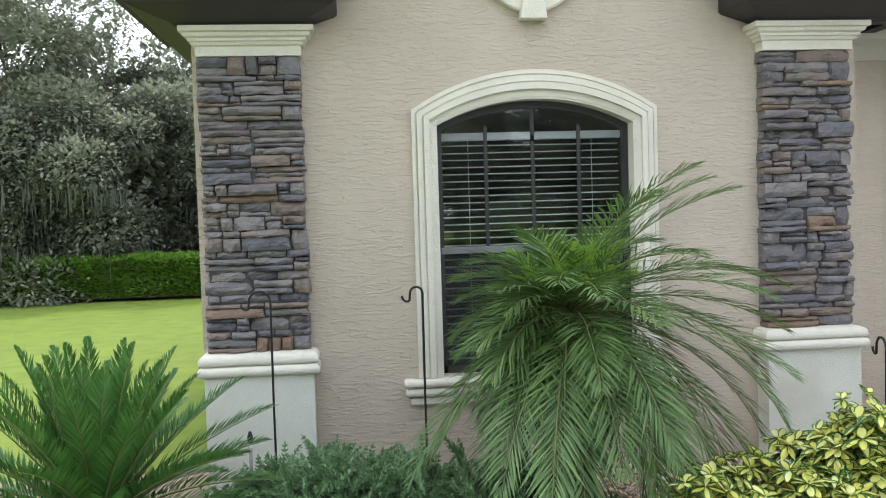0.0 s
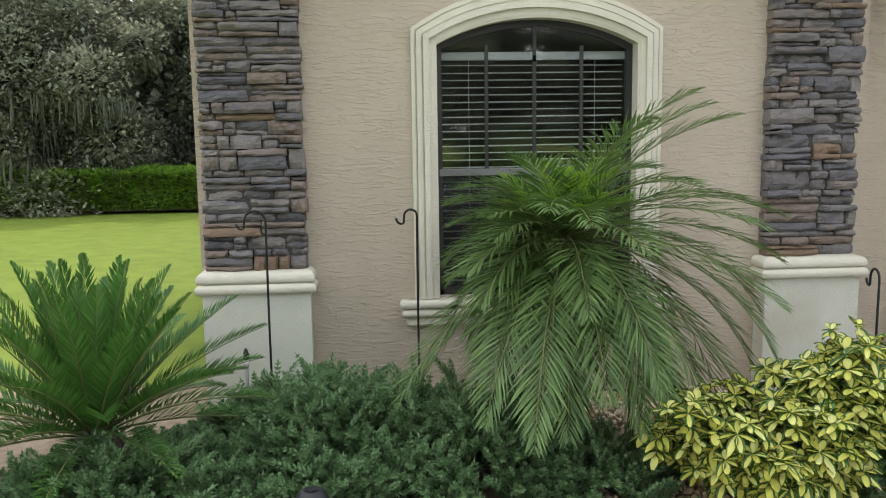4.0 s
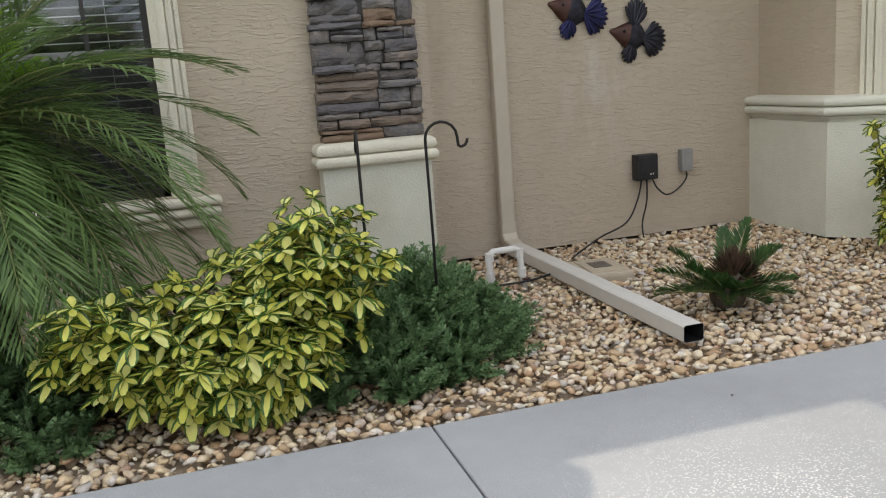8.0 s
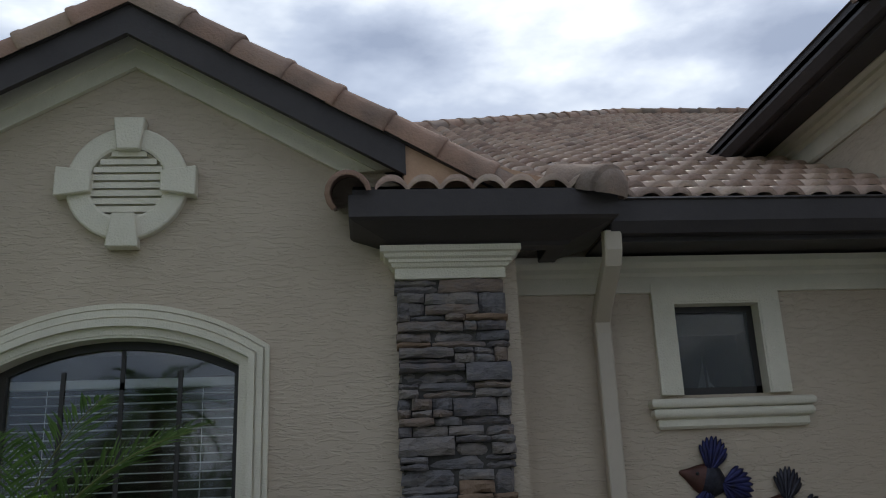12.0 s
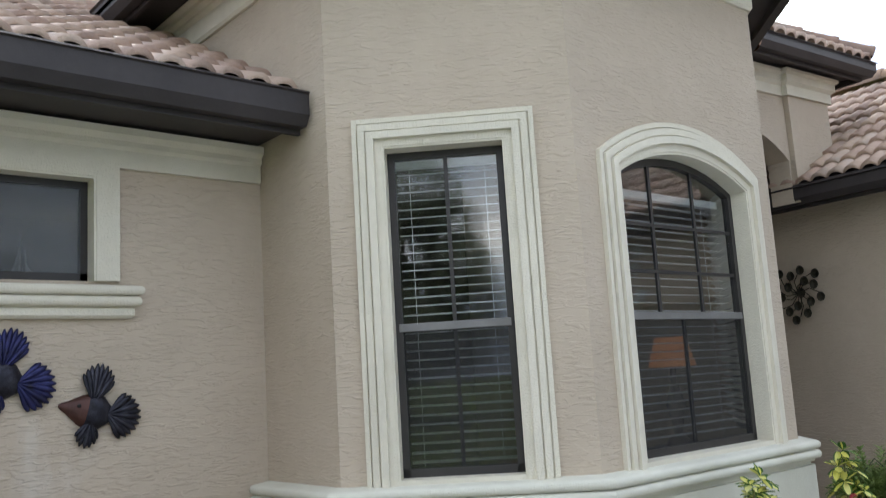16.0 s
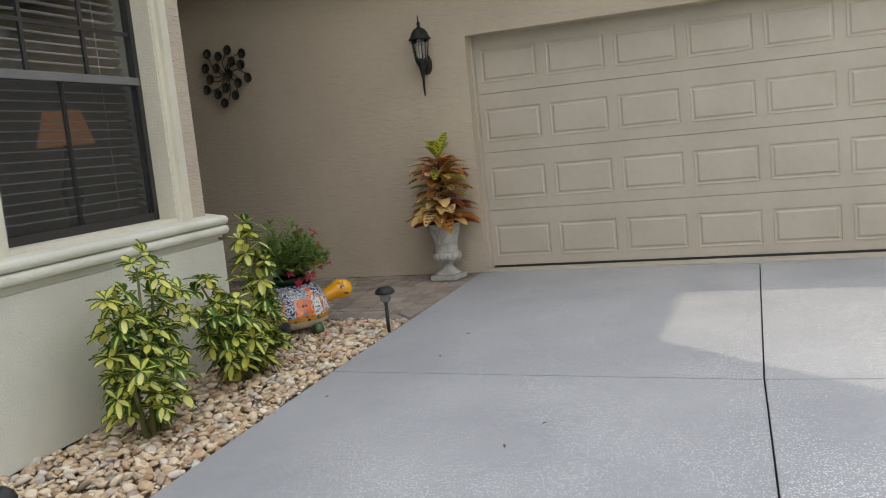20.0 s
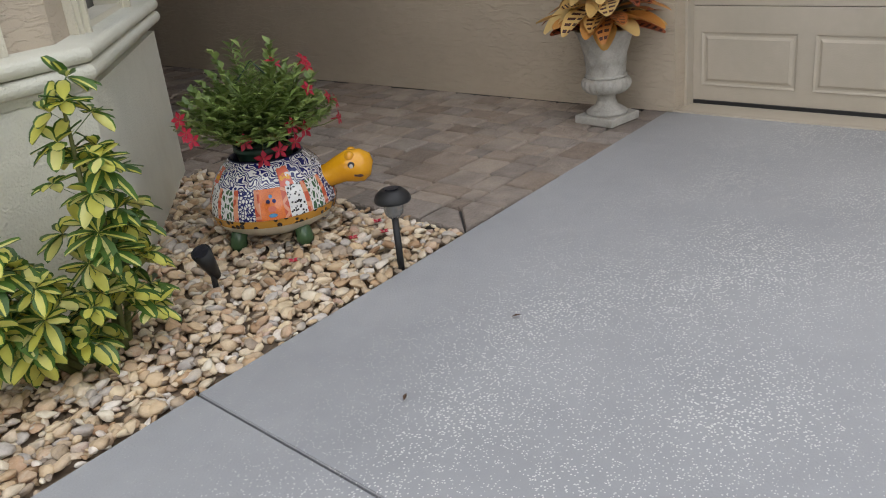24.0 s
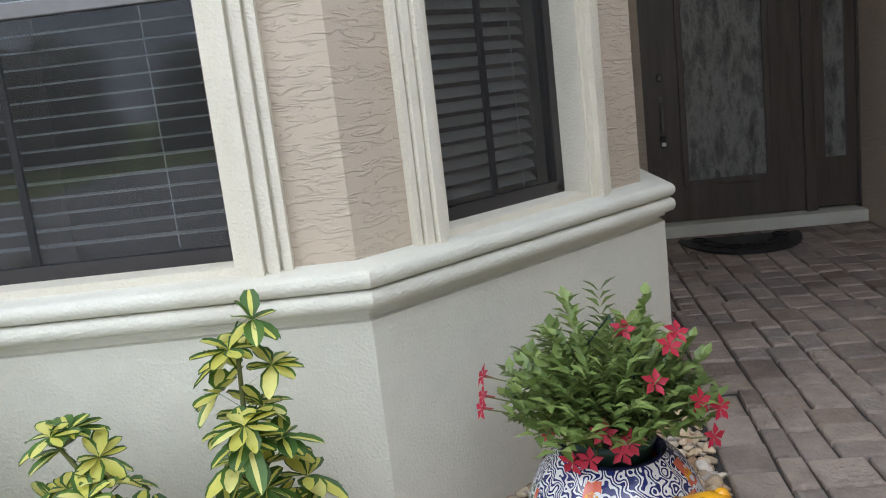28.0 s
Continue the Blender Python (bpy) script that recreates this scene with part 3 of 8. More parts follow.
KM = math.sqrt(1 + MPITCH * MPITCH)
deck("roof_deck_main", [(3.3, EY, EZ), (6.1, EY, EZ), (12.6, RY, main_z(RY)), (RX, RY, main_z(RY)), (RX - RY + 2.6, 2.6, main_z(2.6))], "dark roof deck under the tiles")
deck("roof_deck_west", [(RX, RY, main_z(RY)), (RX - RY + 2.6, 2.6, main_z(2.6)), (RX - RY + 2.6, 16.2, main_z(2.6))], "dark roof deck on the far side of the hip")
deck("roof_deck_back", [(RX, RY, main_z(RY)), (12.6, RY, main_z(RY)), (12.6, 18.5, EZ), (0.4, 18.5, EZ)], "dark roof deck at the back of the house")


def in_main(u, v):
    y = EY + v / KM
    if u < y - RY + RX - 0.05 or y > RY or u > 12.6:
        return False
    if y < 2.4 and u < 3.95 - max(0.0, y - EY) * 1.05:
        return False
    return not (u > 6.0 and y < 2.9)


roof_plane("roof_main", Vector((0, EY, EZ - 0.02)), 0, in_main, (0.0, 12.6), 35, 7, "brown clay barrel tile roof slope", MPITCH)
# gable roof slopes
for s in (-1, 1):
    x_e = -1.10 if s < 0 else 3.70
    zr = APEX[1] + 0.05
    deck("roof_deck_gable", [(APEX[0], -0.26, zr), (x_e if s < 0 else 3.4, -0.26, zr - GPITCH * abs((x_e if s < 0 else 3.4) - APEX[0])),
                             (x_e if s < 0 else 3.4, 3.5, zr - GPITCH * abs((x_e if s < 0 else 3.4) - APEX[0])), (APEX[0], 3.5, zr)], "dark roof deck under the gable tiles")
roof_plane("roof_gable_west", Vector((-1.05, 0, APEX[1] + 0.07 - GPITCH * 2.285)), -90, lambda u, v: v / 1.146 < 2.24 and u < 0.2 and u > -4, (-4.0, 0.2), 10, 9, "brown clay barrel tiles of the gable roof", GPITCH)
# garage roof
GEY, GEZ = -0.45, 3.12
roof_deck_g = [GAR @ Vector(p) for p in ((-3.2, GEY, GEZ), (6.5, GEY, GEZ), (6.5, 2.0, GEZ + PITCH * 2.45), (-3.2, 2.0, GEZ + PITCH * 2.45))]
deck("roof_deck_garage", [tuple(p) for p in roof_deck_g], "dark roof deck under the garage tiles")
roof_plane("roof_garage", GAR @ Vector((0, GEY + 0.03, GEZ - 0.02)), -95.5, lambda u, v: v / K < 2.42, (-3.2, 6.5), 9, 9, "sunlit brown clay barrel tile garage roof")
# turret roof: three seen slopes of the hip
T_OUT, TZ = 0.50, 4.255
TC = (8.04, 1.2)
for i, (a, b, _) in enumerate(FACES):
    m, ln = along(a, b)
    lo, hi = -T_OUT * 0.414, ln + T_OUT * 0.414
    if i in (0, 4):
        lo, hi = (0.3, ln + T_OUT * 0.414) if i == 0 else (-T_OUT * 0.414, ln)
    p0 = m @ Vector((0, -T_OUT, TZ))
    rise = 2.0

    def in_face(u, v, lo=lo, hi=hi, i=i):
        if i == 0 and v < TILE_L * 1.6:
            return False
        return u > lo + (0.41 * v / K if i else 0) and u < hi - 0.41 * v / K and v / K < 1.2

    roof_plane("roof_turret", p0 + Vector((0, 0, -0.015)), math.degrees(math.atan2(b[1] - a[1], b[0] - a[0])), in_face, (lo + 0.1, hi), 4, 2, "brown clay barrel tile slope of the turret")
    deck("roof_deck_turret", [tuple(m @ Vector((lo, -T_OUT, TZ))), tuple(m @ Vector((hi, -T_OUT, TZ))), (TC[0], TC[1], TZ + PITCH * 2.6)], "dark roof deck of the turret")


def eave(path, z0, z1, name, gutter=True, soffit=0.5):
    """Fascia, gutter and soffit along a path, walked with the street to the right."""
    bm = bmesh.new()
    if gutter:
        sweep(bm, path, [(-0.03, z0), (0.0, z0), (0.0, z1), (-0.03, z1)])
    else:
        sweep(bm, path, [(-soffit, z0), (-0.24, z0), (-0.22, z0 + 0.02), (-0.02, z0 + 0.085), (0.0, z0 + 0.10), (0.0, z1), (-soffit, z1)])
        return structure(name, bm, M["fascia"], "dark brown painted coved eave of the gable", "fascia")
    root = structure(name, bm, M["fascia"], "dark brown painted fascia board", "fascia")
    if gutter:
        bm = bmesh.new()
        sweep(bm, path, [(0.002, z0 + 0.03), (0.07, z0 + 0.03), (0.11, z0 + 0.09), (0.11, z1 - 0.02), (0.125, z1 - 0.012), (0.115, z1), (0.1, z1 - 0.02), (0.1, z0 + 0.1), (0.06, z0 + 0.045), (0.002, z0 + 0.045)])
        part("gutter", bm, M["fascia"], root, "dark brown seamless gutter")
    bm = bmesh.new()
    sweep(bm, path, [(-soffit, z0 + 0.06), (-0.02, z0 + 0.06), (-0.02, z0 + 0.075), (-soffit, z0 + 0.075)])
    part("soffit", bm, M["fascia"], root, "dark soffit")
    return root


def off(path, d):
    bm = bmesh.new()
    sweep(bm, path, [(d, 0), (d + 0.01, 0), (d, 0.01)])
    vs = [tuple(v.co) for v in bm.verts][0::3]
    bm.free()
    return vs


eave([(3.93, EY, 0), (5.98, EY, 0)], 2.88, 3.11, "eave_main", True, 0.55)
eave(off([(6.0, 4.6, 0)] + TPATH[1:], T_OUT - 0.11), 4.10, 4.315, "eave_turret", True, 0.45)
ge = [tuple(GAR @ Vector((x, GEY + 0.11, 0))) for x in (-3.2, 6.5)]
eave(ge, 2.90, 3.11, "eave_garage", True, 0.36)
eave([(-1.20, 6.0, 0), (-1.20, -0.40, 0), (0.0, -0.40, 0), (0.0, 0.0, 0)], 2.862, 3.085, "eave_return_west", False, 0.34)
eave([(2.48, 0.0, 0), (2.48, -0.40, 0), (3.93, -0.40, 0), (3.93, 0.2, 0)], 2.862, 3.085, "eave_return_east", False, 0.34)
# cornice band under the main eave
bm = bmesh.new()
sweep(bm, [(GX1, FY, 0), (5.99, FY, 0)], [(-0.02, 2.70), (0.03, 2.70), (0.03, 2.80), (0.05, 2.82), (0.05, 2.85), (0.08, 2.88), (0.08, 2.92), (-0.02, 2.92)])
structure("cornice_recess", bm, M["trim"], "cream moulded cornice under the eave", "cornice")


# barge boards, frieze and rake tiles of the gable
def band(bm, x_in, x_out, z_top, drop, y0, y1, s):
    """A sloping board from the apex outwards; z_top is its upper edge at the apex line."""
    pts = [(APEX[0], z_top), (APEX[0] + s * x_out, z_top - GPITCH * x_out), (APEX[0] + s * (x_in), z_top - drop - GPITCH * x_in), (APEX[0], z_top - drop)]
    a, b = [bm.verts.new((x, y0, z)) for x, z in pts], [bm.verts.new((x, y1, z)) for x, z in pts]
    bm.faces.new(a)
    bm.faces.new(b[::-1])
    for i in range(4):
        bm.faces.new((a[i], b[i], b[(i + 1) % 4], a[(i + 1) % 4]))


for s in (-1, 1):
    bm = bmesh.new()
    band(bm, 1.56, 1.56, APEX[1] + 0.02, 0.19, -0.25, -0.21, s)
    structure("barge_board", bm, M["fascia"], "dark brown painted barge board of the gable", "fascia")
    bm = bmesh.new()
    band(bm, 1.60, 1.60, APEX[1], 0.03, -0.21, 0.0, s)
    structure("barge_soffit", bm, M["fascia"], "dark soffit under the gable tiles", "fascia")
    bm = bmesh.new()
    band(bm, 1.215, 1.58, APEX[1] - 0.04, 0.229, -0.035, -0.001, s)
    band(bm, 1.40, 1.58, APEX[1] - 0.04, 0.115, -0.055, -0.036, s)
    structure("gable_frieze", bm, M["trim"], "cream frieze board below the barge board", "trim")
    bm = bmesh.new()
    x0, x1 = APEX[0] + s * 1.55, APEX[0] + s * 2.42
    pts = [(x0, APEX[1] + 0.03 - GPITCH * 1.55), (x1, APEX[1] + 0.03 - GPITCH * 2.42), (x1, 3.09), (x0, 3.09)] if s < 0 else [(x0, APEX[1] + 0.03 - GPITCH * 1.55), (x1, APEX[1] + 0.03 - GPITCH * 2.0), (x1, 3.09), (x0, 3.09)]
    a, b = [bm.verts.new((x, -0.235, z)) for x, z in pts], [bm.verts.new((x, 0.0, z)) for x, z in pts]
    bm.faces.new(a)
    bm.faces.new(b[::-1])
    for i in range(4):
        bm.faces.new((a[i], b[i], b[(i + 1) % 4], a[(i + 1) % 4]))
    structure("gable_infill", bm, M["infill"], "peach mortar infill below the rake tiles", "wall")


def cap_mesh(r0, r1, ln, cover=205, end="shut"):
    """A barrel cap tile along +y, wider at its lower end, which is shut, open or drawn in to a round nose."""
    bm = bmesh.new()
    n = 10
    rings = []
    for y, r in ((0, r0), (0.012, r0 + 0.006), (0.05, r0 + 0.004), (0.06, r0 - 0.002), (ln, r1)):
        rings.append([bm.verts.new((r * math.sin(radians(t)), y, r * math.cos(radians(t)))) for t in (-cover / 2 + cover * k / n for k in range(n + 1))])
    for y, r in ((0, r0 - 0.022),):
        rings.insert(0, [bm.verts.new((r * math.sin(radians(t)), y, r * math.cos(radians(t)))) for t in (-cover / 2 + cover * k / n for k in range(n + 1))])
    for a, b in zip(rings, rings[1:]):
        for k in range(n):
            bm.faces.new((a[k], a[k + 1], b[k + 1], b[k]))
    if end == "nose":
        last = rings[0]
        for y, r in ((-0.03, 0.88), (-0.055, 0.62), (-0.068, 0.25)):
            ring = [bm.verts.new((r * r0 * math.sin(radians(t)), y, r * r0 * math.cos(radians(t)) - 0.02 * (1 - r))) for t in (-cover / 2 + cover * k / n for k in range(n + 1))]
            for k in range(n):
                bm.faces.new((ring[k], ring[k + 1], last[k + 1], last[k]))
            last = ring
        bm.faces.new(last)
    elif end == "shut":
        bm.faces.new(rings[0])
    me = mesh_of("cap_tile", bm, M["captile"], True)
    return me


cap_me = cap_mesh(0.118, 0.100, 0.40)
rake_me = cap_mesh(0.152, 0.138, 0.37)
hip_me, nose_me = cap_mesh(0.132, 0.118, 0.42), cap_mesh(0.136, 0.118, 0.42, end="nose")
end_me = cap_mesh(0.118, 0.108, 0.30, 220, "open")


def cap_run(name, a, b, label, step=0.36, roll=0.0, me=None, first=None):
    """Cap tiles from a up to b, each lapped by the next below it."""
    a, b = Vector(a), Vector(b)
    d = b - a
    n = max(1, round(d.length / step))
    root = tagged(new(name), label, "roof tiles", "", "structure")
    q = d.to_track_quat("Y", "Z").to_matrix().to_4x4()
    for i in range(n):
        o = new("cap_tile", first if first and i == 0 else me or cap_me)
        o.parent = root
        o.matrix_basis = Matrix.Translation(a + d * i / n + Vector((0, 0, random.uniform(-0.004, 0.004)))) @ q @ pose(0, 0, 0, random.uniform(-1, 1), roll + random.uniform(-2, 2), random.uniform(-1.2, 1.2))
    return root


RZ = 4.375
for s, xe in ((-1, -1.04), (1, 3.55)):
    cap_run("rake_tiles", (xe, -0.14, RZ - 0.035 - GPITCH * abs(xe - APEX[0])), (APEX[0] + s * 0.02, -0.14, RZ - 0.035), "terracotta barrel tiles capping the gable rake", 0.327, 0.0, rake_me)
cap_run("ridge_tiles", (APEX[0], -0.02, RZ - 0.05), (APEX[0], 3.6, RZ - 0.05), "terracotta ridge tiles of the gable")
cap_run("hip_tiles", (RX - RY + 3.0, 3.0, main_z(3.0) + 0.02), (RX, RY, main_z(RY) + 0.02), "grey-brown hip tiles of the main roof", 0.36, 0.0, hip_me)
cap_run("ridge_tiles", (RX, RY, main_z(RY) + 0.04), (12.6, RY, main_z(RY) + 0.04), "grey-brown ridge tiles of the main roof")
cap_run("ridge_tiles", tuple(GAR @ Vector((6.4, 2.0, GEZ + PITCH * 2.45 + 0.04))), tuple(GAR @ Vector((-3.0, 2.0, GEZ + PITCH * 2.45 + 0.04))), "grey-brown ridge tiles of the garage roof")
tp = off(TPATH, T_OUT)
for p in tp[1:5]:
    e = Vector((p[0], p[1], TZ + 0.0))
    tt = Vector((TC[0], TC[1], TZ + PITCH * 2.6))
    cap_run("hip_tiles", tuple(e), tuple(e + (tt - e).normalized() * 1.6), "hip tiles at a corner of the turret roof", 0.39, 0.0, hip_me, nose_me)
# small tiled returns at the gable's feet
deck("return_deck", [(-1.32, -0.38, 3.12), (0.0, -0.38, 3.12), (0.0, 0.0, 3.28), (-1.0, 0.0, 3.28)], "dark deck under the return tiles")
deck("return_deck", [(2.5, -0.38, 3.12), (3.95, -0.38, 3.12), (3.7, 0.0, 3.28), (2.5, 0.0, 3.28)], "dark deck under the return tiles")
deck("return_deck", [(-1.34, -0.36, 3.10), (-1.34, 1.5, 3.10), (-1.04, 1.5, 3.26), (-1.04, -0.2, 3.26)], "dark deck under the side tiles")
for x0, x1 in ((-1.18, -0.05), (2.62, 3.85)):
    n = 7
    root = tagged(new("return_roof"), "short run of clay barrel tiles at the foot of the gable", "roof", "", "structure")
    root.matrix_basis = Matrix.Translation((x0, -0.37, 3.10)) @ pose(0, 0, 0, 22, 0, 0)
    for i in range(n):
        o = new("tile", tile_me)
        o.parent = root
        o.matrix_basis = Matrix.Translation(((i + 0.5) * (x1 - x0) / n, 0, 0)) @ Matrix.Diagonal(((x1 - x0) / n / TILE_W, 1, 1, 1))
for a, b in (((-1.20, -0.42, 3.09), (-0.93, -0.02, 3.27)), ((3.88, -0.42, 3.09), (3.63, 0.0, 3.29))):
    cap_run("end_cap", a, b, "weathered barrel cap tile ending the return", 0.42, 0.0, nose_me)
for x, roll in ((0.0, 28), (2.48, -28)):
    cap_run("end_cap", (x, -0.45, 3.075), (x, 0.02, 3.235), "barrel tiles turned over the end of the return", 0.25, roll, end_me)


# ---- windows ----
def outline(x0, x1, z0, spring, rise, o, n=18):
    """Points of an opening's edge, grown by o: foot, spring, arch, spring, foot."""
    a, b = x0 - o, x1 + o
    if rise <= 0:
        return [(a, z0), (a, spring + o), (b, spring + o), (b, z0)]
    sp, ri = spring + 0.62 * o, rise + 0.55 * o
    return [(a, z0)] + [(a + (b - a) * i / n, arch_z(a + (b - a) * i / n, a, b, sp, ri)) for i in range(n + 1)] + [(b, z0)]


def arch_band(bm, w, outer, inner, y0, y1, z0=None):
    """The frame between two grown outlines of opening w, from y0 (front) to y1."""
    z = w[2] if z0 is None else z0
    po, pi = outline(w[0], w[1], z, w[3], w[4], outer), outline(w[0], w[1], z, w[3], w[4], inner)
    rows = [[bm.verts.new((x, y, zz)) for x, zz in pts] for pts, y in ((po, y0), (pi, y0), (pi, y1), (po, y1))]
    k = len(po)
    for r in range(4):
        a, b = rows[r], rows[(r + 1) % 4]
        for i in range(k - 1):
            bm.faces.new((a[i], a[i + 1], b[i + 1], b[i]))
    bm.faces.new([r[0] for r in rows])
    bm.faces.new([r[-1] for r in rows][::-1])


def pane_mesh(bm, w, inset, y, z0, z1=None):
    """A thin sheet that fills the opening between two heights."""
    pts = outline(w[0], w[1], z0, w[3], w[4], -inset)
    if z1 is not None:
        pts = [(w[0] + inset, z0), (w[0] + inset, z1), (w[1] - inset, z1), (w[1] - inset, z0)]
    a, b = [bm.verts.new((x, y, z)) for x, z in pts], [bm.verts.new((x, y + 0.005, z)) for x, z in pts]
    bm.faces.new(a)
    bm.faces.new(b[::-1])
    k = len(pts)
    for i in range(k):
        bm.faces.new((a[i], b[i], b[(i + 1) % k], a[(i + 1) % k]))


def screen_mat(name, col, cover):
    m = bpy.data.materials.new(name)
    m.use_nodes = True
    n, l = m.node_tree.nodes, m.node_tree.links
    p = n["Principled BSDF"]
    p.inputs["Base Color"].default_value = (*col, 1)
    p.inputs["Roughness"].default_value = 0.7
    t = n.new("ShaderNodeBsdfTransparent")
    mx = n.new("ShaderNodeMixShader")
    mx.inputs[0].default_value = cover
    l.new(t.outputs[0], mx.inputs[1])
    l.new(p.outputs[0], mx.inputs[2])
    l.new(mx.outputs[0], n["Material Output"].inputs["Surface"])
    return m


M["screen"] = screen_mat("insect_screen", (0.02, 0.02, 0.021), 0.30)
M["pale_screen"] = screen_mat("grey_screen", (0.13, 0.14, 0.15), 0.42)


def window(name, m, w, label, rail=None, bars=(), trim=0.14, layers=3, depth=0.085, slat=None, slat_z=None, tilt=10, foot=None, mesh=None):
    root = thing(name, m, label, "window", "", "structure")
    if trim:
        bm = bmesh.new()
        steps = [(trim, trim * 0.84, -0.030), (trim * 0.84, trim * 0.78, -0.018), (trim * 0.78, trim * 0.56, -0.045), (trim * 0.56, trim * 0.50, -0.034), (trim * 0.50, trim * 0.26, -0.062), (trim * 0.26, 0.0, -0.036)] if layers == 3 else [(trim, 0.0, -0.036)]
        for o, i, y in steps:
            arch_band(bm, w, o, i, y, 0.0, foot)
        arch_band(bm, w, 0.004, -0.012, -0.030, depth)
        part("window_surround", bm, M["trim"], root, "cream moulded stucco surround")
        if foot:
            bm = bmesh.new()
            box(bm, w[0] - 0.004, w[1] + 0.004, -0.03, depth + 0.004, foot - 0.01, w[2] + 0.006)
            part("window_sill", bm, M["trim"], root, "cream stucco sill")
    bm = bmesh.new()
    arch_band(bm, w, 0.002, -0.05, depth, depth + 0.05)
    box(bm, w[0], w[1], depth, depth + 0.05, w[2], w[2] + 0.05)
    part("window_frame", bm, M["frame"], root, "dark bronze metal frame")
    for x, za, zb in bars:
        bm = bmesh.new()
        box(bm, x - 0.011, x + 0.011, depth + 0.012, depth + 0.03, za, zb)
        part("glazing_bar", bm, M["frame"], root)
    if rail:
        bm = bmesh.new()
        box(bm, w[0] + 0.03, w[1] - 0.03, depth - 0.004, depth + 0.045, rail - 0.022, rail + 0.022, 0.004)
        part("meeting_rail", bm, M["rail"], root, "grey metal meeting rail")
        bm = bmesh.new()
        pane_mesh(bm, w, 0.045, depth + 0.006, w[2] + 0.045, rail - 0.02)
        o = part("insect_screen", bm, M["screen"], root, "fine dark insect screen")
    bm = bmesh.new()
    pane_mesh(bm, w, 0.03, depth + 0.022, w[2] + 0.03)
    o = part("pane", bm, M["glass"], root, "clear reflective glass")
    o.visible_shadow = False
    if mesh:
        bm = bmesh.new()
        pane_mesh(bm, w, 0.045, depth + 0.006, w[2] + 0.045)
        part("insect_screen", bm, M[mesh], root, "fine grey insect screen")
    if slat:
        bl = thing("window_blind", m, "white slatted blind with open slats hanging behind the glass", "blind")
        ztop = slat_z or (w[3] if w[4] <= 0 else w[3] - 0.02)
        bm = bmesh.new()
        box(bm, w[0] + 0.03, w[1] - 0.03, depth + 0.10, depth + 0.15, ztop, ztop + 0.05, 0.006)
        part("headrail", bm, M["blind"], bl)
        bm = bmesh.new()
        ln = w[1] - w[0] - 0.1
        ys = [-0.025, -0.012, 0.0, 0.012, 0.025]
        zs = [0.0, 0.003, 0.004, 0.003, 0.0]
        up = [[bm.verts.new((x, y, z)) for y, z in zip(ys, zs)] for x in (-ln / 2, ln / 2)]
        dn = [[bm.verts.new((x, y, z - 0.0022)) for y, z in zip(ys, zs)] for x in (-ln / 2, ln / 2)]
        for k in range(4):
            bm.faces.new((up[0][k], up[0][k + 1], up[1][k + 1], up[1][k]))
            bm.faces.new((dn[0][k], dn[1][k], dn[1][k + 1], dn[0][k + 1]))
        bm.faces.new((up[0][0], up[1][0], dn[1][0], dn[0][0]))
        bm.faces.new((up[0][4], dn[0][4], dn[1][4], up[1][4]))
        me = mesh_of("slat", bm, M["blind"])
        z = ztop - 0.035
        while z > w[2] + 0.06:
            o = new("slat", me)
            o.parent = bl
            o.matrix_basis = pose((w[0] + w[1]) / 2, depth + 0.125, z, tilt + random.uniform(-3, 3), random.uniform(-0.25, 0.25), 0)
            z -= slat
        for fx in (0.18, 0.82):
            bm = bmesh.new()
            x = w[0] + (w[1] - w[0]) * fx
            tube(bm, [(x, depth + 0.098, ztop), (x, depth + 0.098, w[2] + 0.05)], 0.0022, 5)
            part("cord", bm, M["blind"], bl)
    return root


M["rail"] = surf("rail_metal", [(0.16, 0.155, 0.15), (0.22, 0.215, 0.21)], 5.0, 0.45, 0.05, metal=0.2)
mF1, mF2, mF3 = along(C1, C2)[0], along(C2, C3)[0], along(C3, C4)[0]
gx = (GW[0] + GW[1]) / 2
window("window_1", at(0, 0), GW, "arched window with blinds in a cream surround", 1.46, [(gx, 2.16, 2.42), (gx, 1.46, 2.2), (0.93, 1.46, 2.26), (1.55, 1.46, 2.26), (gx, 0.7, 1.45)], 0.148, 3, 0.085, 0.047, 2.18, 2)
window("window_2", at(0, FY), SW, "small square window in a cream surround", None, (), 0.125, 1, 0.07, mesh="pale_screen")
window("window_3", mF1, W1, "tall sash window with blinds in a cream surround", 1.73, [(0.645, 0.98, 1.72), (0.645, 1.75, 2.68)], 0.165, 3, 0.085, 0.05, 2.64, 10, 0.898)
c2 = (W2[0] + W2[1]) / 2
window("window_4", mF2, W2, "arched sash window with blinds in a cream surround", 1.735, [(c2 - 0.22, 1.75, 2.66), (c2 + 0.22, 1.75, 2.66), (c2, 0.97, 1.72)], 0.157, 3, 0.085, 0.05, 2.46, 3, 0.898)
window("window_5", mF3, W3, "tall sash window with blinds in a cream surround", 1.73, [(0.7175, 0.98, 1.72), (0.7175, 1.75, 2.68)], 0.125, 3, 0.085, 0.05, 2.64, 40, 0.898)
for z in (2.0, 2.28):
    bm = bmesh.new()
    box(bm, W2[0] + 0.04, W2[1] - 0.04, 0.097, 0.115, z - 0.01, z + 0.01)
    part("glazing_bar", bm, M["frame"], bpy.data.objects["window_4"])

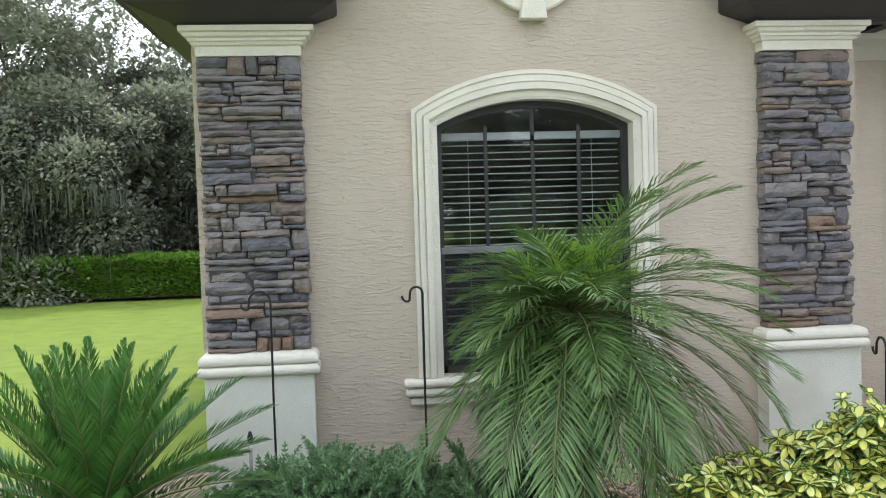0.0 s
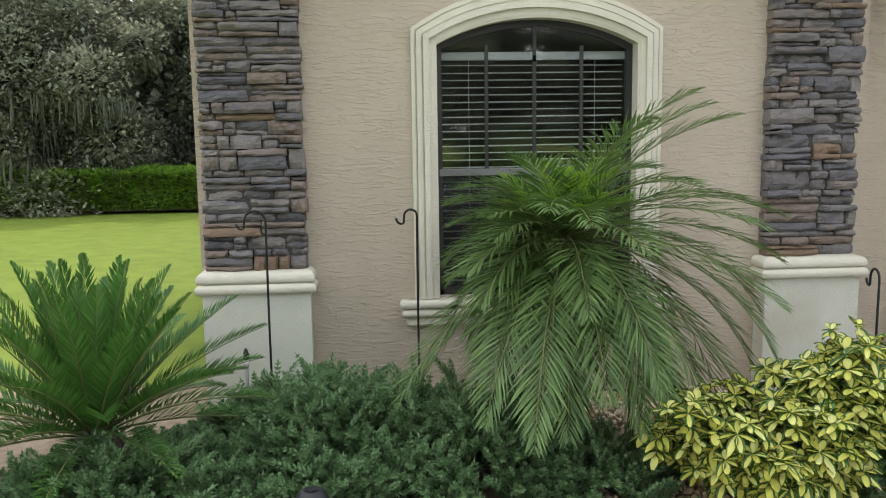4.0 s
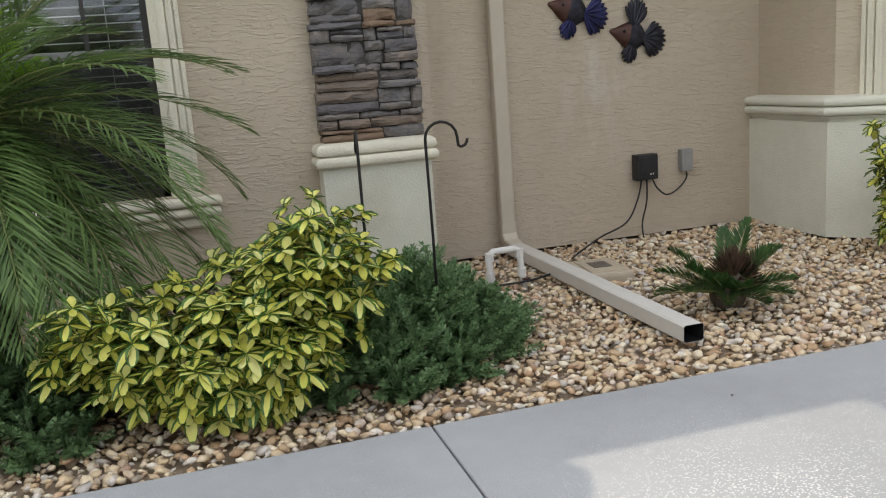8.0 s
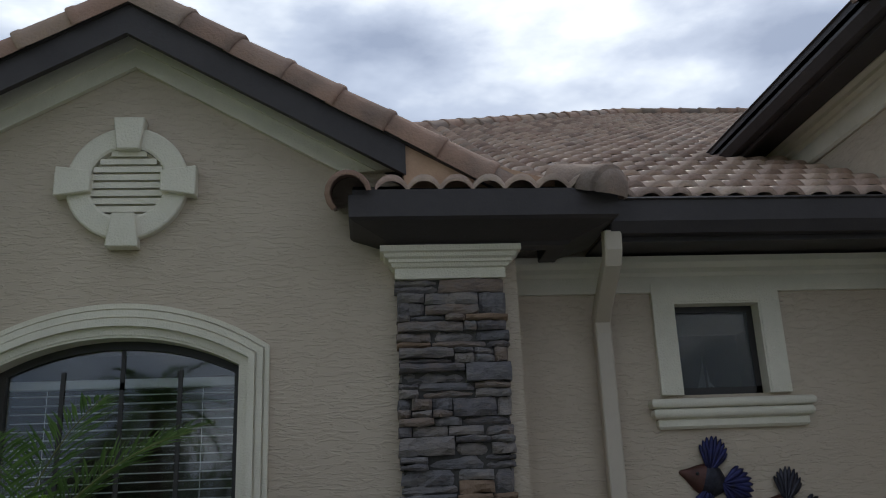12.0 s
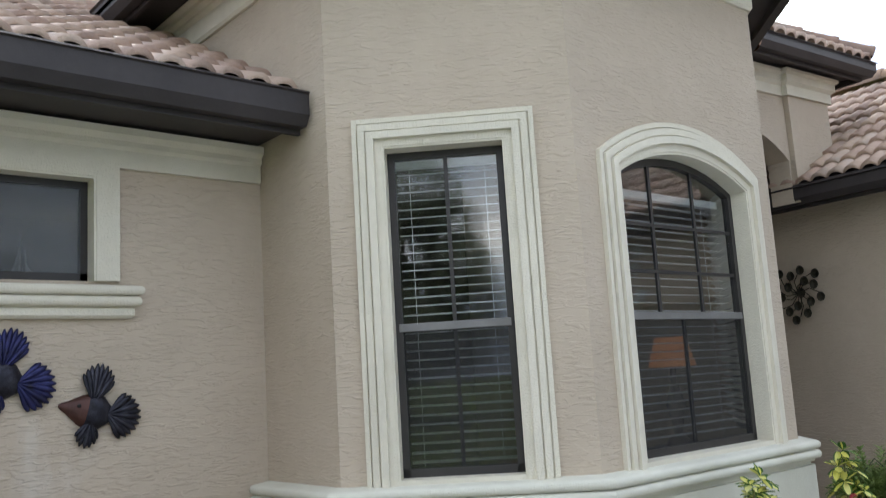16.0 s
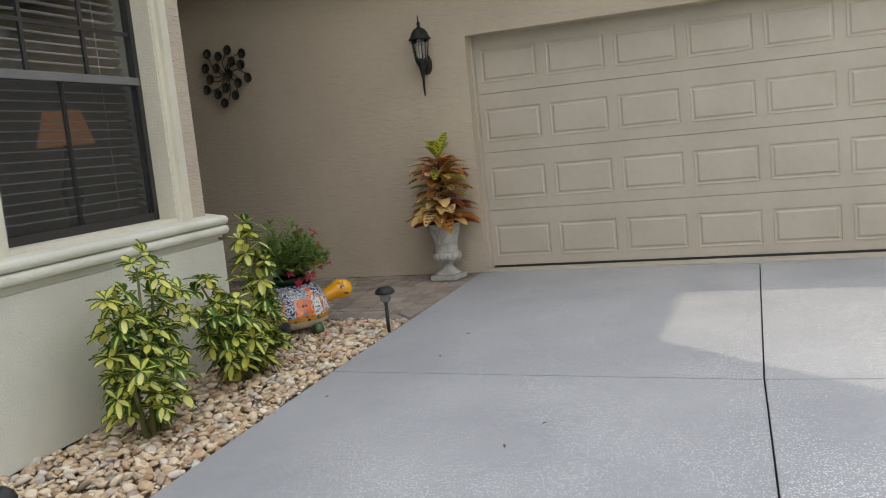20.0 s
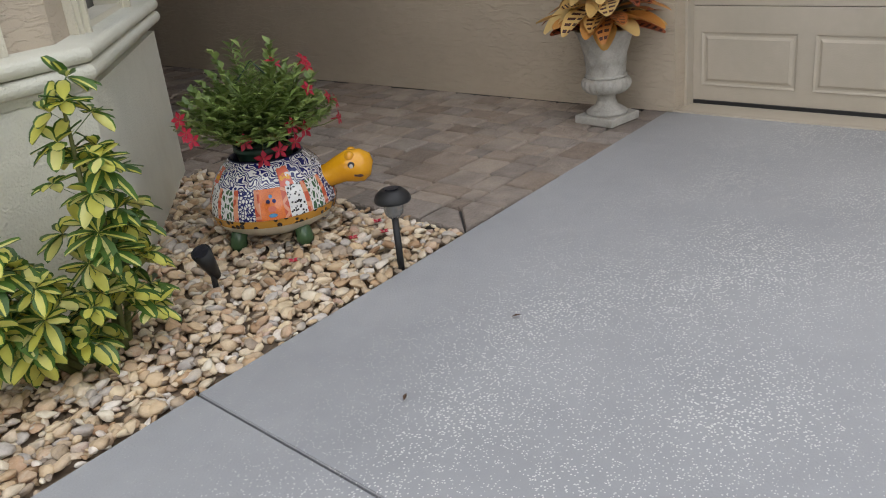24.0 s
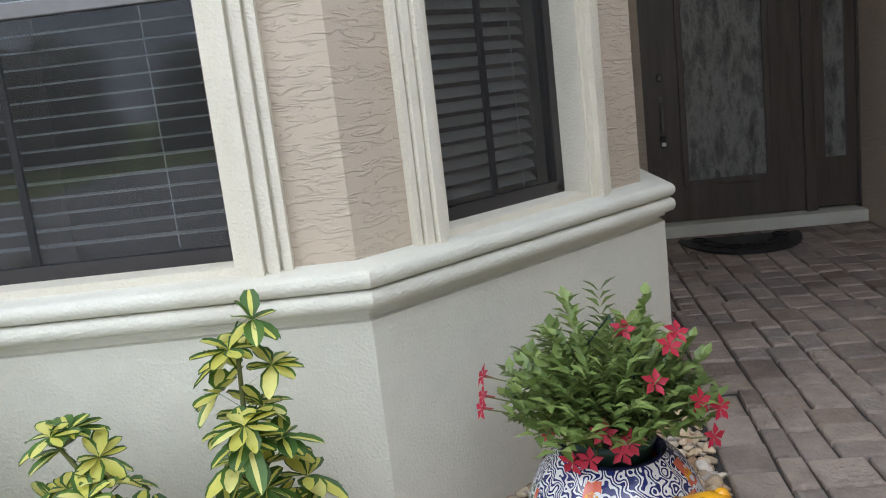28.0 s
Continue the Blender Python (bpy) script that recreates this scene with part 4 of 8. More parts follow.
# added room shells behind the glass; their dark colour stands in for indoor shade
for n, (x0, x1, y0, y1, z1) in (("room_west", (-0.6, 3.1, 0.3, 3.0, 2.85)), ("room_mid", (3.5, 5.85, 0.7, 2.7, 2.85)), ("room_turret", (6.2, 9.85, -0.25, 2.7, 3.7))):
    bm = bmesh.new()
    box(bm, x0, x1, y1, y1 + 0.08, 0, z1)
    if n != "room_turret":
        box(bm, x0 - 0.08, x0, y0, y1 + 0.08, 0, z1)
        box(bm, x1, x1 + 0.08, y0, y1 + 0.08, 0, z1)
    structure("wall_" + n, bm, M["room"], "added dark inner wall closing off a room")
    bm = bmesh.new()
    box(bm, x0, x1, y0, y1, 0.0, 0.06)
    structure("floor_" + n, bm, M["door"], "added dark floor closing off a room", "floor")


# sills
def sill(name, m, x0, x1, z_top, prof, label):
    bm = bmesh.new()
    sweep(bm, [(x0, 0.02, z_top), (x0, 0, z_top), (x1, 0, z_top), (x1, 0.02, z_top)], prof)
    return structure(name, bm, M["trim"], label, "sill", m)


SILL = [(-0.1, -0.175), (0.03, -0.175), (0.045, -0.16), (0.045, -0.125), (0.035, -0.118)] + rounded([(0.045, -0.114), (0.068, -0.110), (0.078, -0.085), (0.066, -0.060), (0.045, -0.057)]) + rounded([(0.052, -0.054), (0.08, -0.052), (0.09, -0.026), (0.078, 0.0), (0.04, 0.0)]) + [(-0.1, 0.0)]
sill("sill_gable", at(0, 0), 0.43, 2.06, 0.655, SILL, "cream moulded stucco window sill")
sill("sill_small", at(0, FY), 4.315, 5.15, 2.045, SILL, "cream moulded stucco sill under the small window")

# table lamp glowing in the turret room
M["glow"] = bpy.data.materials.new("lit_shade")
M["glow"].use_nodes = True
gp = M["glow"].node_tree.nodes["Principled BSDF"]
gp.inputs["Base Color"].default_value = (0.7, 0.4, 0.2, 1)
gp.inputs["Emission Color"].default_value = (1.0, 0.36, 0.10, 1)
gp.inputs["Emission Strength"].default_value = 0.12
lamp = thing("table_lamp", at(8.75, -0.585, 0.06), "table lamp with a glowing orange shade", "lamp")
bm = bmesh.new()
lathe(bm, [(0.17, 1.37), (0.11, 1.58)], 20)
part("shade", bm, M["glow"], lamp, "lit orange fabric shade")
bm = bmesh.new()
lathe(bm, [(0.09, 0.8), (0.1, 0.83), (0.03, 0.9), (0.07, 1.1), (0.025, 1.25), (0.02, 1.40)], 16)
part("base", bm, M["door"], lamp)
table = thing("side_table", at(8.75, -0.585, 0.06), "dark wooden side table under the lamp", "table")
bm = bmesh.new()
box(bm, -0.25, 0.25, -0.25, 0.25, 0.76, 0.80, 0.008)
part("tabletop", bm, M["door"], table)
for sx in (-0.21, 0.21):
    for sy in (-0.21, 0.21):
        bm = bmesh.new()
        box(bm, sx - 0.02, sx + 0.02, sy - 0.02, sy + 0.02, 0.0, 0.76)
        part("leg", bm, M["door"], table)
# sailboat ornament behind the small window
boat = thing("sailboat_ornament", at(4.70, FY + 0.24, 2.07), "white model sailboat standing on the inner window ledge", "ornament")
for x0, h, s in ((-0.008, 0.27, -0.06), (0.012, 0.19, 0.085)):
    bm = bmesh.new()
    vs = [bm.verts.new(p) for p in ((x0, 0, 0.02), (x0 + s, 0.012, 0.03), (x0 + s * 0.25, 0.02, h * 0.55), (x0, 0, h), (x0, 0.006, 0.02), (x0 + s, 0.018, 0.03), (x0 + s * 0.25, 0.026, h * 0.55), (x0, 0.006, h))]
    for f in ((0, 1, 2, 3), (7, 6, 5, 4), (0, 4, 5, 1), (1, 5, 6, 2), (2, 6, 7, 3), (3, 7, 4, 0)):
        bm.faces.new([vs[i] for i in f])
    part("sail", bm, M["white"], boat)
bm = bmesh.new()
box(bm, -0.09, 0.08, -0.015, 0.02, 0, 0.02, 0.006)
part("hull", bm, M["white"], boat)
bm = bmesh.new()
box(bm, 4.35, 5.1, FY + 0.22, FY + 0.45, 2.0, 2.07)
structure("inner_ledge", bm, M["room"], "inner ledge of the small window", "sill")


# ---- gable front: stone piers, pedestals, vent ----
def stone_piece(w, h, d, rng):
    """A split stone: a rough front with broken edges."""
    nx, nz = 8, 4
    vs, fs = [], []
    ph = rng.random() * 50
    tip, lean = rng.uniform(-0.012, 0.012), rng.uniform(-0.10, 0.10)
    for k in range(nz):
        for i in range(nx):
            u, v = i / (nx - 1), k / (nz - 1)
            side, level = i in (0, nx - 1), k in (0, nz - 1)
            rough = 0.024 * noise.noise(Vector((u * w * 13 + ph, v * h * 17, ph))) + 0.010 * noise.noise(Vector((u * w * 38, v * h * 45 + ph, 3.0)))
            vs.append(((u - 0.5) * w * (1 - 0.5 * abs(lean) * v) + lean * h * (v - 0.5) + (rng.uniform(-0.005, 0.005) if not side else 0),
                       -d + rough + tip * (v - 0.5) + (0.018 if side else 0.0) + (0.013 if level else 0.0),
                       (v - 0.5) * h + (0.008 * noise.noise(Vector((u * w * 11 + ph, 5.0, v * 3))) if level else rng.uniform(-0.004, 0.004))))
    f = len(vs)
    for i, k in ((0, 0), (nx - 1, 0), (nx - 1, nz - 1), (0, nz - 1)):
        x, _, z = vs[k * nx + i]
        vs.append((x, 0.0, z))
    for k in range(nz - 1):
        for i in range(nx - 1):
            a = k * nx + i
            fs.append((a, a + 1, a + nx + 1, a + nx))
    fs.append(tuple(range(nx))[::-1] + (f, f + 1))
    fs.append(tuple((nz - 1) * nx + i for i in range(nx)) + (f + 2, f + 3))
    fs.append(tuple(k * nx for k in range(nz)) + (f + 3, f))
    fs.append((f + 1, f + 2) + tuple(k * nx + nx - 1 for k in range(nz))[::-1])
    return vs, fs


def stone_pier(x0, x1, z0, z1, seed, rust):
    rng = random.Random(seed)
    root = thing("stone_pier", at(0, 0), "pier faced with dark grey and brown stacked ledge stone", "pier")
    root["group"] = "stone piers of the gable"
    bm = bmesh.new()
    box(bm, x0 + 0.02, x1 - 0.02, -0.07, -0.001, z0, z1)
    part("mortar_core", bm, M["mortar"], root)
    z = z0
    while z < z1 - 0.02:
        h = min(rng.choice((0.036, 0.045, 0.055, 0.07, 0.085, 0.10, 0.125)), z1 - z)
        if z1 - z - h < 0.03:
            h = z1 - z
        x = x0 + rng.uniform(-0.012, 0.006)
        end = x1 + rng.uniform(-0.008, 0.014)
        while x < end - 0.01:
            w = rng.choice((0.075, 0.11, 0.15, 0.19, 0.24, 0.30, 0.36))
            if end - x - w < 0.07:
                w = end - x
            cut = rng.choice((0.36, 0.45, 0.55, 0.64))
            halves = [(z, h)] if h < 0.065 or rng.random() < 0.42 else [(z, h * cut), (z + h * cut, h * (1 - cut))]
            for za, ha in halves:
                d = rng.uniform(0.082, 0.138)
                vs, fs = stone_piece(w - 0.005, ha - 0.005, d, rng)
                me = bpy.data.meshes.new("stone")
                me.from_pydata(vs, [], fs)
                zc = za + ha / 2
                is_rust = any(abs(x + w / 2 - rx) < 0.13 and abs(zc - rz) < 0.035 for rx, rz in rust) or rng.random() < 0.008
                me.materials.append(M["stone_rust"] if is_rust else M["stone"])
                o = new("stone", me)
                o.parent = root
                o.matrix_basis = pose(x + w / 2, 0, zc, 0, rng.uniform(-0.8, 0.8), 0)
            x += w
        z += h


stone_pier(-0.855, -0.230, 0.885, 2.695, 5, [(-0.62, 1.82), (-0.79, 1.12), (-0.5, 0.92)])
stone_pier(2.730, 3.335, 0.885, 2.695, 11, [(3.22, 1.55), (3.25, 2.5), (2.82, 2.33), (2.85, 0.93), (3.0, 0.93)])
for x0, x1 in ((-0.875, -0.215), (2.712, 3.352)):
    bm = bmesh.new()
    ring = [(x0, 0, 0), (x0, -0.155, 0), (x1, -0.155, 0), (x1, 0, 0)]
    ped = thing("pedestal", at(0, 0), "cream painted stucco pedestal with a moulded cap below the stone pier", "pedestal", "pedestals of the gable")
    sweep(bm, ring, [(-0.12, 0), (0, 0), (0, 0.742), (-0.12, 0.742)])
    part("body", bm, M["plinth"], ped)
    bm = bmesh.new()
    sweep(bm, ring, [(-0.12, 0.742), (0.004, 0.742)] + rounded([(0.012, 0.748), (0.034, 0.752), (0.042, 0.78), (0.030, 0.806), (0.006, 0.812)]) + rounded([(0.010, 0.814), (0.028, 0.818), (0.034, 0.846), (0.020, 0.876), (-0.01, 0.885)]) + [(-0.12, 0.886)])
    part("cap", bm, M["trim"], ped, "moulded cap")
    bm = bmesh.new()
    a, b = x0 + 0.02, x1 - 0.018
    sweep(bm, [(a, 0, 0), (a, -0.10, 0), (b, -0.10, 0), (b, 0, 0)],
          [(-0.1, 2.698), (0.006, 2.698), (0.006, 2.755), (0.022, 2.762), (0.03, 2.78), (0.042, 2.784), (0.042, 2.80), (0.062, 2.81), (0.068, 2.83), (0.088, 2.836), (0.088, 2.868), (-0.1, 2.868)])
    tagged(part("pier_capital", bm, M["trim"]), "cream moulded capital on the stone pier", "capital", "capitals of the gable")

vent = thing("gable_vent", at(1.235, 0, 3.301), "round cream louvred gable vent with four keystones", "vent")
bm = bmesh.new()
n = 40
rings = []
for r, y in ((0.335, 0.0), (0.335, -0.045), (0.325, -0.052), (0.225, -0.052), (0.212, -0.045), (0.212, 0.0)):
    rings.append([bm.verts.new((r * math.cos(2 * math.pi * k / n), y, r * math.sin(2 * math.pi * k / n))) for k in range(n)])
for a, b in zip(rings, rings[1:]):
    for k in range(n):
        bm.faces.new((a[k], a[(k + 1) % n], b[(k + 1) % n], b[k]))
part("ring", bm, M["trim"], vent)
bm = bmesh.new()
lathe(bm, [(0.22, 0.0), (0.22, 0.004)], 40)
o = part("backing", bm, M["trim"], vent)
o.matrix_basis = pose(0, -0.001, 0, 90, 0, 0)
for k in range(4):
    bm = bmesh.new()
    vs = [bm.verts.new(p) for p in ((-0.062, -0.085, 0.19), (0.062, -0.085, 0.19), (0.088, -0.085, 0.385), (-0.088, -0.085, 0.385), (-0.062, 0, 0.19), (0.062, 0, 0.19), (0.088, 0, 0.385), (-0.088, 0, 0.385))]
    for f in ((0, 1, 2, 3), (7, 6, 5, 4), (0, 4, 5, 1), (1, 5, 6, 2), (2, 6, 7, 3), (3, 7, 4, 0)):
        bm.faces.new([vs[i] for i in f])
    bmesh.ops.bevel(bm, geom=list(bm.edges), offset=0.006, segments=1, affect="EDGES")
    o = part("keystone", bm, M["trim"], vent)
    o.matrix_basis = pose(0, 0, 0, 0, 90 * k, 0)
for k in range(9):
    z = -0.19 + 0.0475 * k
    half = math.sqrt(max(0.001, 0.215 ** 2 - z * z)) - 0.004
    bm = bmesh.new()
    vs = box(bm, -half, half, -0.04, -0.004, z - 0.018, z + 0.016)
    for v in vs:
        if v.co.y < -0.02:
            v.co.z -= 0.012
    part("louvre", bm, M["trim"], vent)


# ---- fixtures of the recessed wall ----
def duct(bm, pts, w, h, side):
    """A rounded rectangular pipe along points; side is its level width direction."""
    pts = [Vector(p) for p in pts]
    s = Vector(side)
    rings = []
    for i, p in enumerate(pts):
        d = (pts[min(i + 1, len(pts) - 1)] - pts[max(i - 1, 0)]).normalized()
        u = d.cross(s).normalized()
        c = 0.18
        loop = [(-1 + c, -1), (1 - c, -1), (1, -1 + c), (1, 1 - c), (1 - c, 1), (-1 + c, 1), (-1, 1 - c), (-1, -1 + c)]
        rings.append([bm.verts.new(p + s * (a * w / 2) + u * (b * h / 2)) for a, b in loop])
    for a, b in zip(rings, rings[1:]):
        for k in range(8):
            bm.faces.new((a[k], a[(k + 1) % 8], b[(k + 1) % 8], b[k]))
    return rings


spout = thing("downspout", at(0, 0), "beige painted metal downspout running out over the pebbles", "downspout")
bm = bmesh.new()
duct(bm, [(3.94, -0.18, 2.93), (3.94, -0.17, 2.83), (3.945, -0.13, 2.77), (3.96, 0.18, 2.60), (3.972, 0.30, 2.53), (3.978, 0.325, 2.45)], 0.10, 0.075, (1, 0, 0))
part("offset_elbow", bm, M["spout"], spout)
bm = bmesh.new()
duct(bm, [(3.978, 0.325, 2.47), (3.98, 0.325, 1.2), (3.98, 0.325, 0.20)], 0.098, 0.073, (1, 0, 0))
part("pipe", bm, M["spout"], spout)
bm = bmesh.new()
duct(bm, [(3.98, 0.325, 0.22), (3.98, 0.32, 0.14), (3.98, 0.27, 0.085), (3.98, 0.18, 0.066)], 0.105, 0.078, (1, 0, 0))
part("foot_elbow", bm, M["spout"], spout)
bm = bmesh.new()
duct(bm, [(3.98, 0.20, 0.064), (3.98, -0.8, 0.062), (3.975, -1.89, 0.060)], 0.10, 0.08, (1, 0, 0))
part("outlet_pipe", bm, M["spout_pale"], spout, "pale grey outlet pipe")
# added black inner duct: shade inside the open end, put in as colour
bm = bmesh.new()
duct(bm, [(3.975, -1.887, 0.060), (3.98, -0.9, 0.062)], 0.094, 0.074, (1, 0, 0))
part("pipe_lining", bm, M["black"], spout, "black inner duct standing in for the shade inside the pipe")

for name, x0, x1, z0, z1, y0, mat, label in (("power_box", 4.955, 5.12, 0.40, 0.578, 0.30, "black", "black plastic timer box on the stucco wall"),
                                              ("outlet_box", 5.325, 5.415, 0.425, 0.585, 0.325, "grey", "grey weatherproof outlet box on the stucco wall")):
    t = thing(name, at(0, 0), label, "electrical box")
    bm = bmesh.new()
    box(bm, x0, x1, y0, FY - 0.001, z0, z1, 0.010)
    part("body", bm, M[mat], t)
    bm = bmesh.new()
    box(bm, x0 + 0.02, x1 - 0.02, y0 - 0.006, y0 + 0.001, z0 + 0.05, z1 - 0.02, 0.003)
    part("cover", bm, M[mat], t)
    if mat == "black":
        for dx in (0.1, 0.12):
            bm = bmesh.new()
            box(bm, x0 + dx, x0 + dx + 0.009, y0 - 0.003, y0 + 0.002, z0 + 0.035, z0 + 0.046)
            part("switch", bm, M["white"], t)


def cable(pts, label, r=0.006, name="cable"):
    bm = bmesh.new()
    pts = [Vector(p) for p in pts]
    fine = []
    for i in range(len(pts) - 1):
        p0, p1, p2, p3 = pts[max(i - 1, 0)], pts[i], pts[i + 1], pts[min(i + 2, len(pts) - 1)]
        for k in range(8):
            t = k / 8
            fine.append(0.5 * ((2 * p1) + (p2 - p0) * t + (2 * p0 - 5 * p1 + 4 * p2 - p3) * t * t + (3 * p1 - p0 - 3 * p2 + p3) * t ** 3))
    fine.append(pts[-1])
    tube(bm, fine, r, 6)
    return tagged(part(name, bm, M["black"], smooth=True), label, "cable")


cable([(5.01, 0.34, 0.41), (4.97, 0.33, 0.27), (4.86, 0.30, 0.12), (4.62, 0.22, 0.06), (4.4, 0.05, 0.03), (4.25, -0.1, 0.02)], "black cable hanging from the timer box to the pebbles")
cable([(5.05, 0.34, 0.41), (5.04, 0.33, 0.25), (4.99, 0.31, 0.10), (4.97, 0.26, 0.0)], "black cable hanging down the wall into the pebbles")
cable([(5.09, 0.34, 0.41), (5.13, 0.335, 0.33), (5.21, 0.335, 0.275), (5.31, 0.335, 0.32), (5.37, 0.345, 0.38), (5.37, 0.35, 0.43)], "black cord looping between the two boxes")
cable([(4.1, -0.35, 0.03), (3.8, -0.55, 0.04), (3.5, -0.62, 0.05), (3.2, -0.7, 0.06)], "black irrigation line across the pebbles", 0.007)


# two metal fish on the wall
def petal(root, tip, w, y, lift):
    """One rib of a fin: a long rounded lobe with a raised spine."""
    bm = bmesh.new()
    r, e = Vector((root[0], y, root[1])), Vector((tip[0], y + 0.012, tip[1]))
    d = e - r
    s = Vector((-d.z, 0, d.x)).normalized()
    front = []
    for t, ww in ((0.0, 0.18), (0.35, 0.62), (0.7, 1.0), (0.88, 0.85), (1.0, 0.25)):
        c = r + d * t
        front.append([bm.verts.new(c + s * (w / 2 * ww * k) + Vector((0, -lift * (1 - abs(k)) - (0.012 * math.sin(math.pi * t)), 0))) for k in (-1, -0.3, 0.3, 1)])
    for a, b in zip(front, front[1:]):
        for k in range(3):
            bm.faces.new((a[k], a[k + 1], b[k + 1], b[k]))
    res = bmesh.ops.extrude_face_region(bm, geom=list(bm.faces))
    for v in res["geom"]:
        if isinstance(v, bmesh.types.BMVert):
            v.co.y += 0.004
    return bm


def fan(c, r0, r1, a0, a1, n):
    return [(c[0] + (r0 + (r1 - r0) * math.sin(math.pi * k / n)) * math.cos(radians(a0 + (a1 - a0) * k / n)), c[1] + (r0 + (r1 - r0) * math.sin(math.pi * k / n)) * math.sin(radians(a0 + (a1 - a0) * k / n))) for k in range(n + 1)]


M["fish_blue"] = surf("blue_enamel", [(0.012, 0.012, 0.02), (0.02, 0.022, 0.085), (0.04, 0.045, 0.15)], 14.0, 0.35, 0.3, 60.0, metal=0.5)
M["fish_dark"] = surf("dark_enamel", [(0.010, 0.010, 0.013), (0.022, 0.022, 0.032), (0.05, 0.05, 0.065)], 16.0, 0.35, 0.3, 60.0, metal=0.5)
M["fish_red"] = surf("copper_enamel", [(0.05, 0.022, 0.017), (0.10, 0.042, 0.032)], 12.0, 0.4, 0.2, metal=0.4)


def fish(x, z, s, mat, label, lean):
    t = thing("wall_fish", Matrix.Translation((x, FY - 0.006, z)) @ pose(0, 0, 0, 0, lean, 0) @ Matrix.Scale(s, 4), label, "wall ornament", "metal fish on the wall")
    bm = bmesh.new()
    k = 14
    prof = [(-0.14, 0.004), (-0.10, 0.05), (-0.05, 0.098), (0.0, 0.112), (0.05, 0.098), (0.10, 0.05), (0.13, 0.014)]
    rows = []
    for px, r in prof:
        rows.append([bm.verts.new((px, -0.05 * (r / 0.095) * math.sin(math.pi * j / k) , r * math.cos(math.pi * j / k))) for j in range(k + 1)])
    for a, b in zip(rows[2:], rows[3:]):
        for j in range(k):
            bm.faces.new((a[j], a[j + 1], b[j + 1], b[j]))
    part("body", bm, M["fish_dark"], t, "dark scaled body", True)
    bm = bmesh.new()
    rows = []
    for px, r in [(-0.205, 0.006), (-0.19, 0.018), (-0.155, 0.036), (-0.115, 0.064), (-0.08, 0.086), (-0.045, 0.100)]:
        rows.append([bm.verts.new((px, -0.052 * (r / 0.095) * math.sin(math.pi * j / k), r * math.cos(math.pi * j / k))) for j in range(k + 1)])
    for a, b in zip(rows, rows[1:]):
        for j in range(k):
            bm.faces.new((a[j], a[j + 1], b[j + 1], b[j]))
    part("head", bm, M["fish_red"], t, "copper-coloured head", True)
    bm = bmesh.new()
    bmesh.ops.create_uvsphere(bm, u_segments=8, v_segments=6, radius=0.012, matrix=Matrix.Translation((-0.1, -0.045, 0.018)))
    part("eye", bm, M["black"], t)
    for nm, c, args in (("dorsal_fin", (-0.02, 0.04), (0.19, 0.25, 118, 58, 8)), ("tail_fin", (0.075, 0.0), (0.17, 0.215, 58, -48, 10)), ("belly_fin", (-0.01, -0.04), (0.13, 0.175, -58, -118, 6))):
        bm = bmesh.new()
        bmesh.ops.create_uvsphere(bm, u_segments=10, v_segments=6, radius=0.03, matrix=Matrix.Translation((c[0], -0.022, c[1])) @ Matrix.Diagonal((1, 0.4, 1, 1)))
        root = part(nm, bm, M[mat], t, "ribbed enamelled fin", True)
        tips = fan(c, *args)
        for q, tip in enumerate(tips):
            gap = abs(args[3] - args[2]) / args[4] * math.pi / 180 * args[1]
            part("fin_rib", petal(c, tip, gap * 1.0, -0.024 - 0.006 * (q % 2), 0.008), M[mat], root, "", True)
    for sx, sz, r in ((-0.02, 0.02, 0.02), (0.03, -0.02, 0.014)):
        bm = bmesh.new()
        bmesh.ops.create_uvsphere(bm, u_segments=8, v_segments=6, radius=r, matrix=Matrix.Translation((sx, -0.045, sz)) @ Matrix.Diagonal((1, 0.35, 1, 1)))
        part("spot", bm, M["grey"], t, "pale painted spot")


fish(4.545, 1.57, 0.9, "fish_blue", "blue and copper enamelled metal fish hanging on the wall", 18)
fish(4.985, 1.385, 0.87, "fish_dark", "dark blue-grey metal fish hanging on the wall", 14)

# pvc valve loop, valve box and rock in the pebbles
pv = thing("pvc_valve", at(0, 0), "white plastic irrigation pipe loop with a red valve handle", "pipe")
bm = bmesh.new()
tube(bm, [(3.52, -0.60, -0.03), (3.53, -0.55, 0.185), (3.535, -0.545, 0.215), (3.56, -0.54, 0.23), (3.70, -0.505, 0.225), (3.725, -0.50, 0.212), (3.735, -0.50, 0.18), (3.74, -0.54, -0.03)], 0.019, 10)
part("pipe", bm, M["white"], pv, smooth=True)
for x, y, z, a in ((3.535, -0.545, 0.205, 0), (3.732, -0.50, 0.20, 0), (3.527, -0.565, 0.10, 0), (3.737, -0.515, 0.09, 0)):
    bm = bmesh.new()
    tube(bm, [(x, y, z - 0.028), (x, y, z + 0.02)], 0.026, 10)
    part("fitting", bm, M["white"], pv)
bm = bmesh.new()
box(bm, 3.728, 3.775, -0.56, -0.53, 0.03, 0.055, 0.006)
part("valve_handle", bm, M["fish_red"], pv, "red valve handle")
vb = thing("valve_box", at(4.235, -0.5, 0, -6), "beige plastic irrigation valve box lid set in the pebbles", "valve box")
bm = bmesh.new()
box(bm, -0.14, 0.14, -0.20, 0.20, -0.03, 0.05, 0.02)
part("body", bm, M["valve"], vb)
bm = bmesh.new()
box(bm, -0.105, 0.105, -0.165, 0.165, 0.045, 0.058, 0.008)
part("lid", bm, M["valve"], vb)
bm = bmesh.new()
box(bm, -0.055, 0.055, -0.07, 0.07, 0.055, 0.0605)
part("label_plate", bm, M["door"], vb, "dark brown label plate")
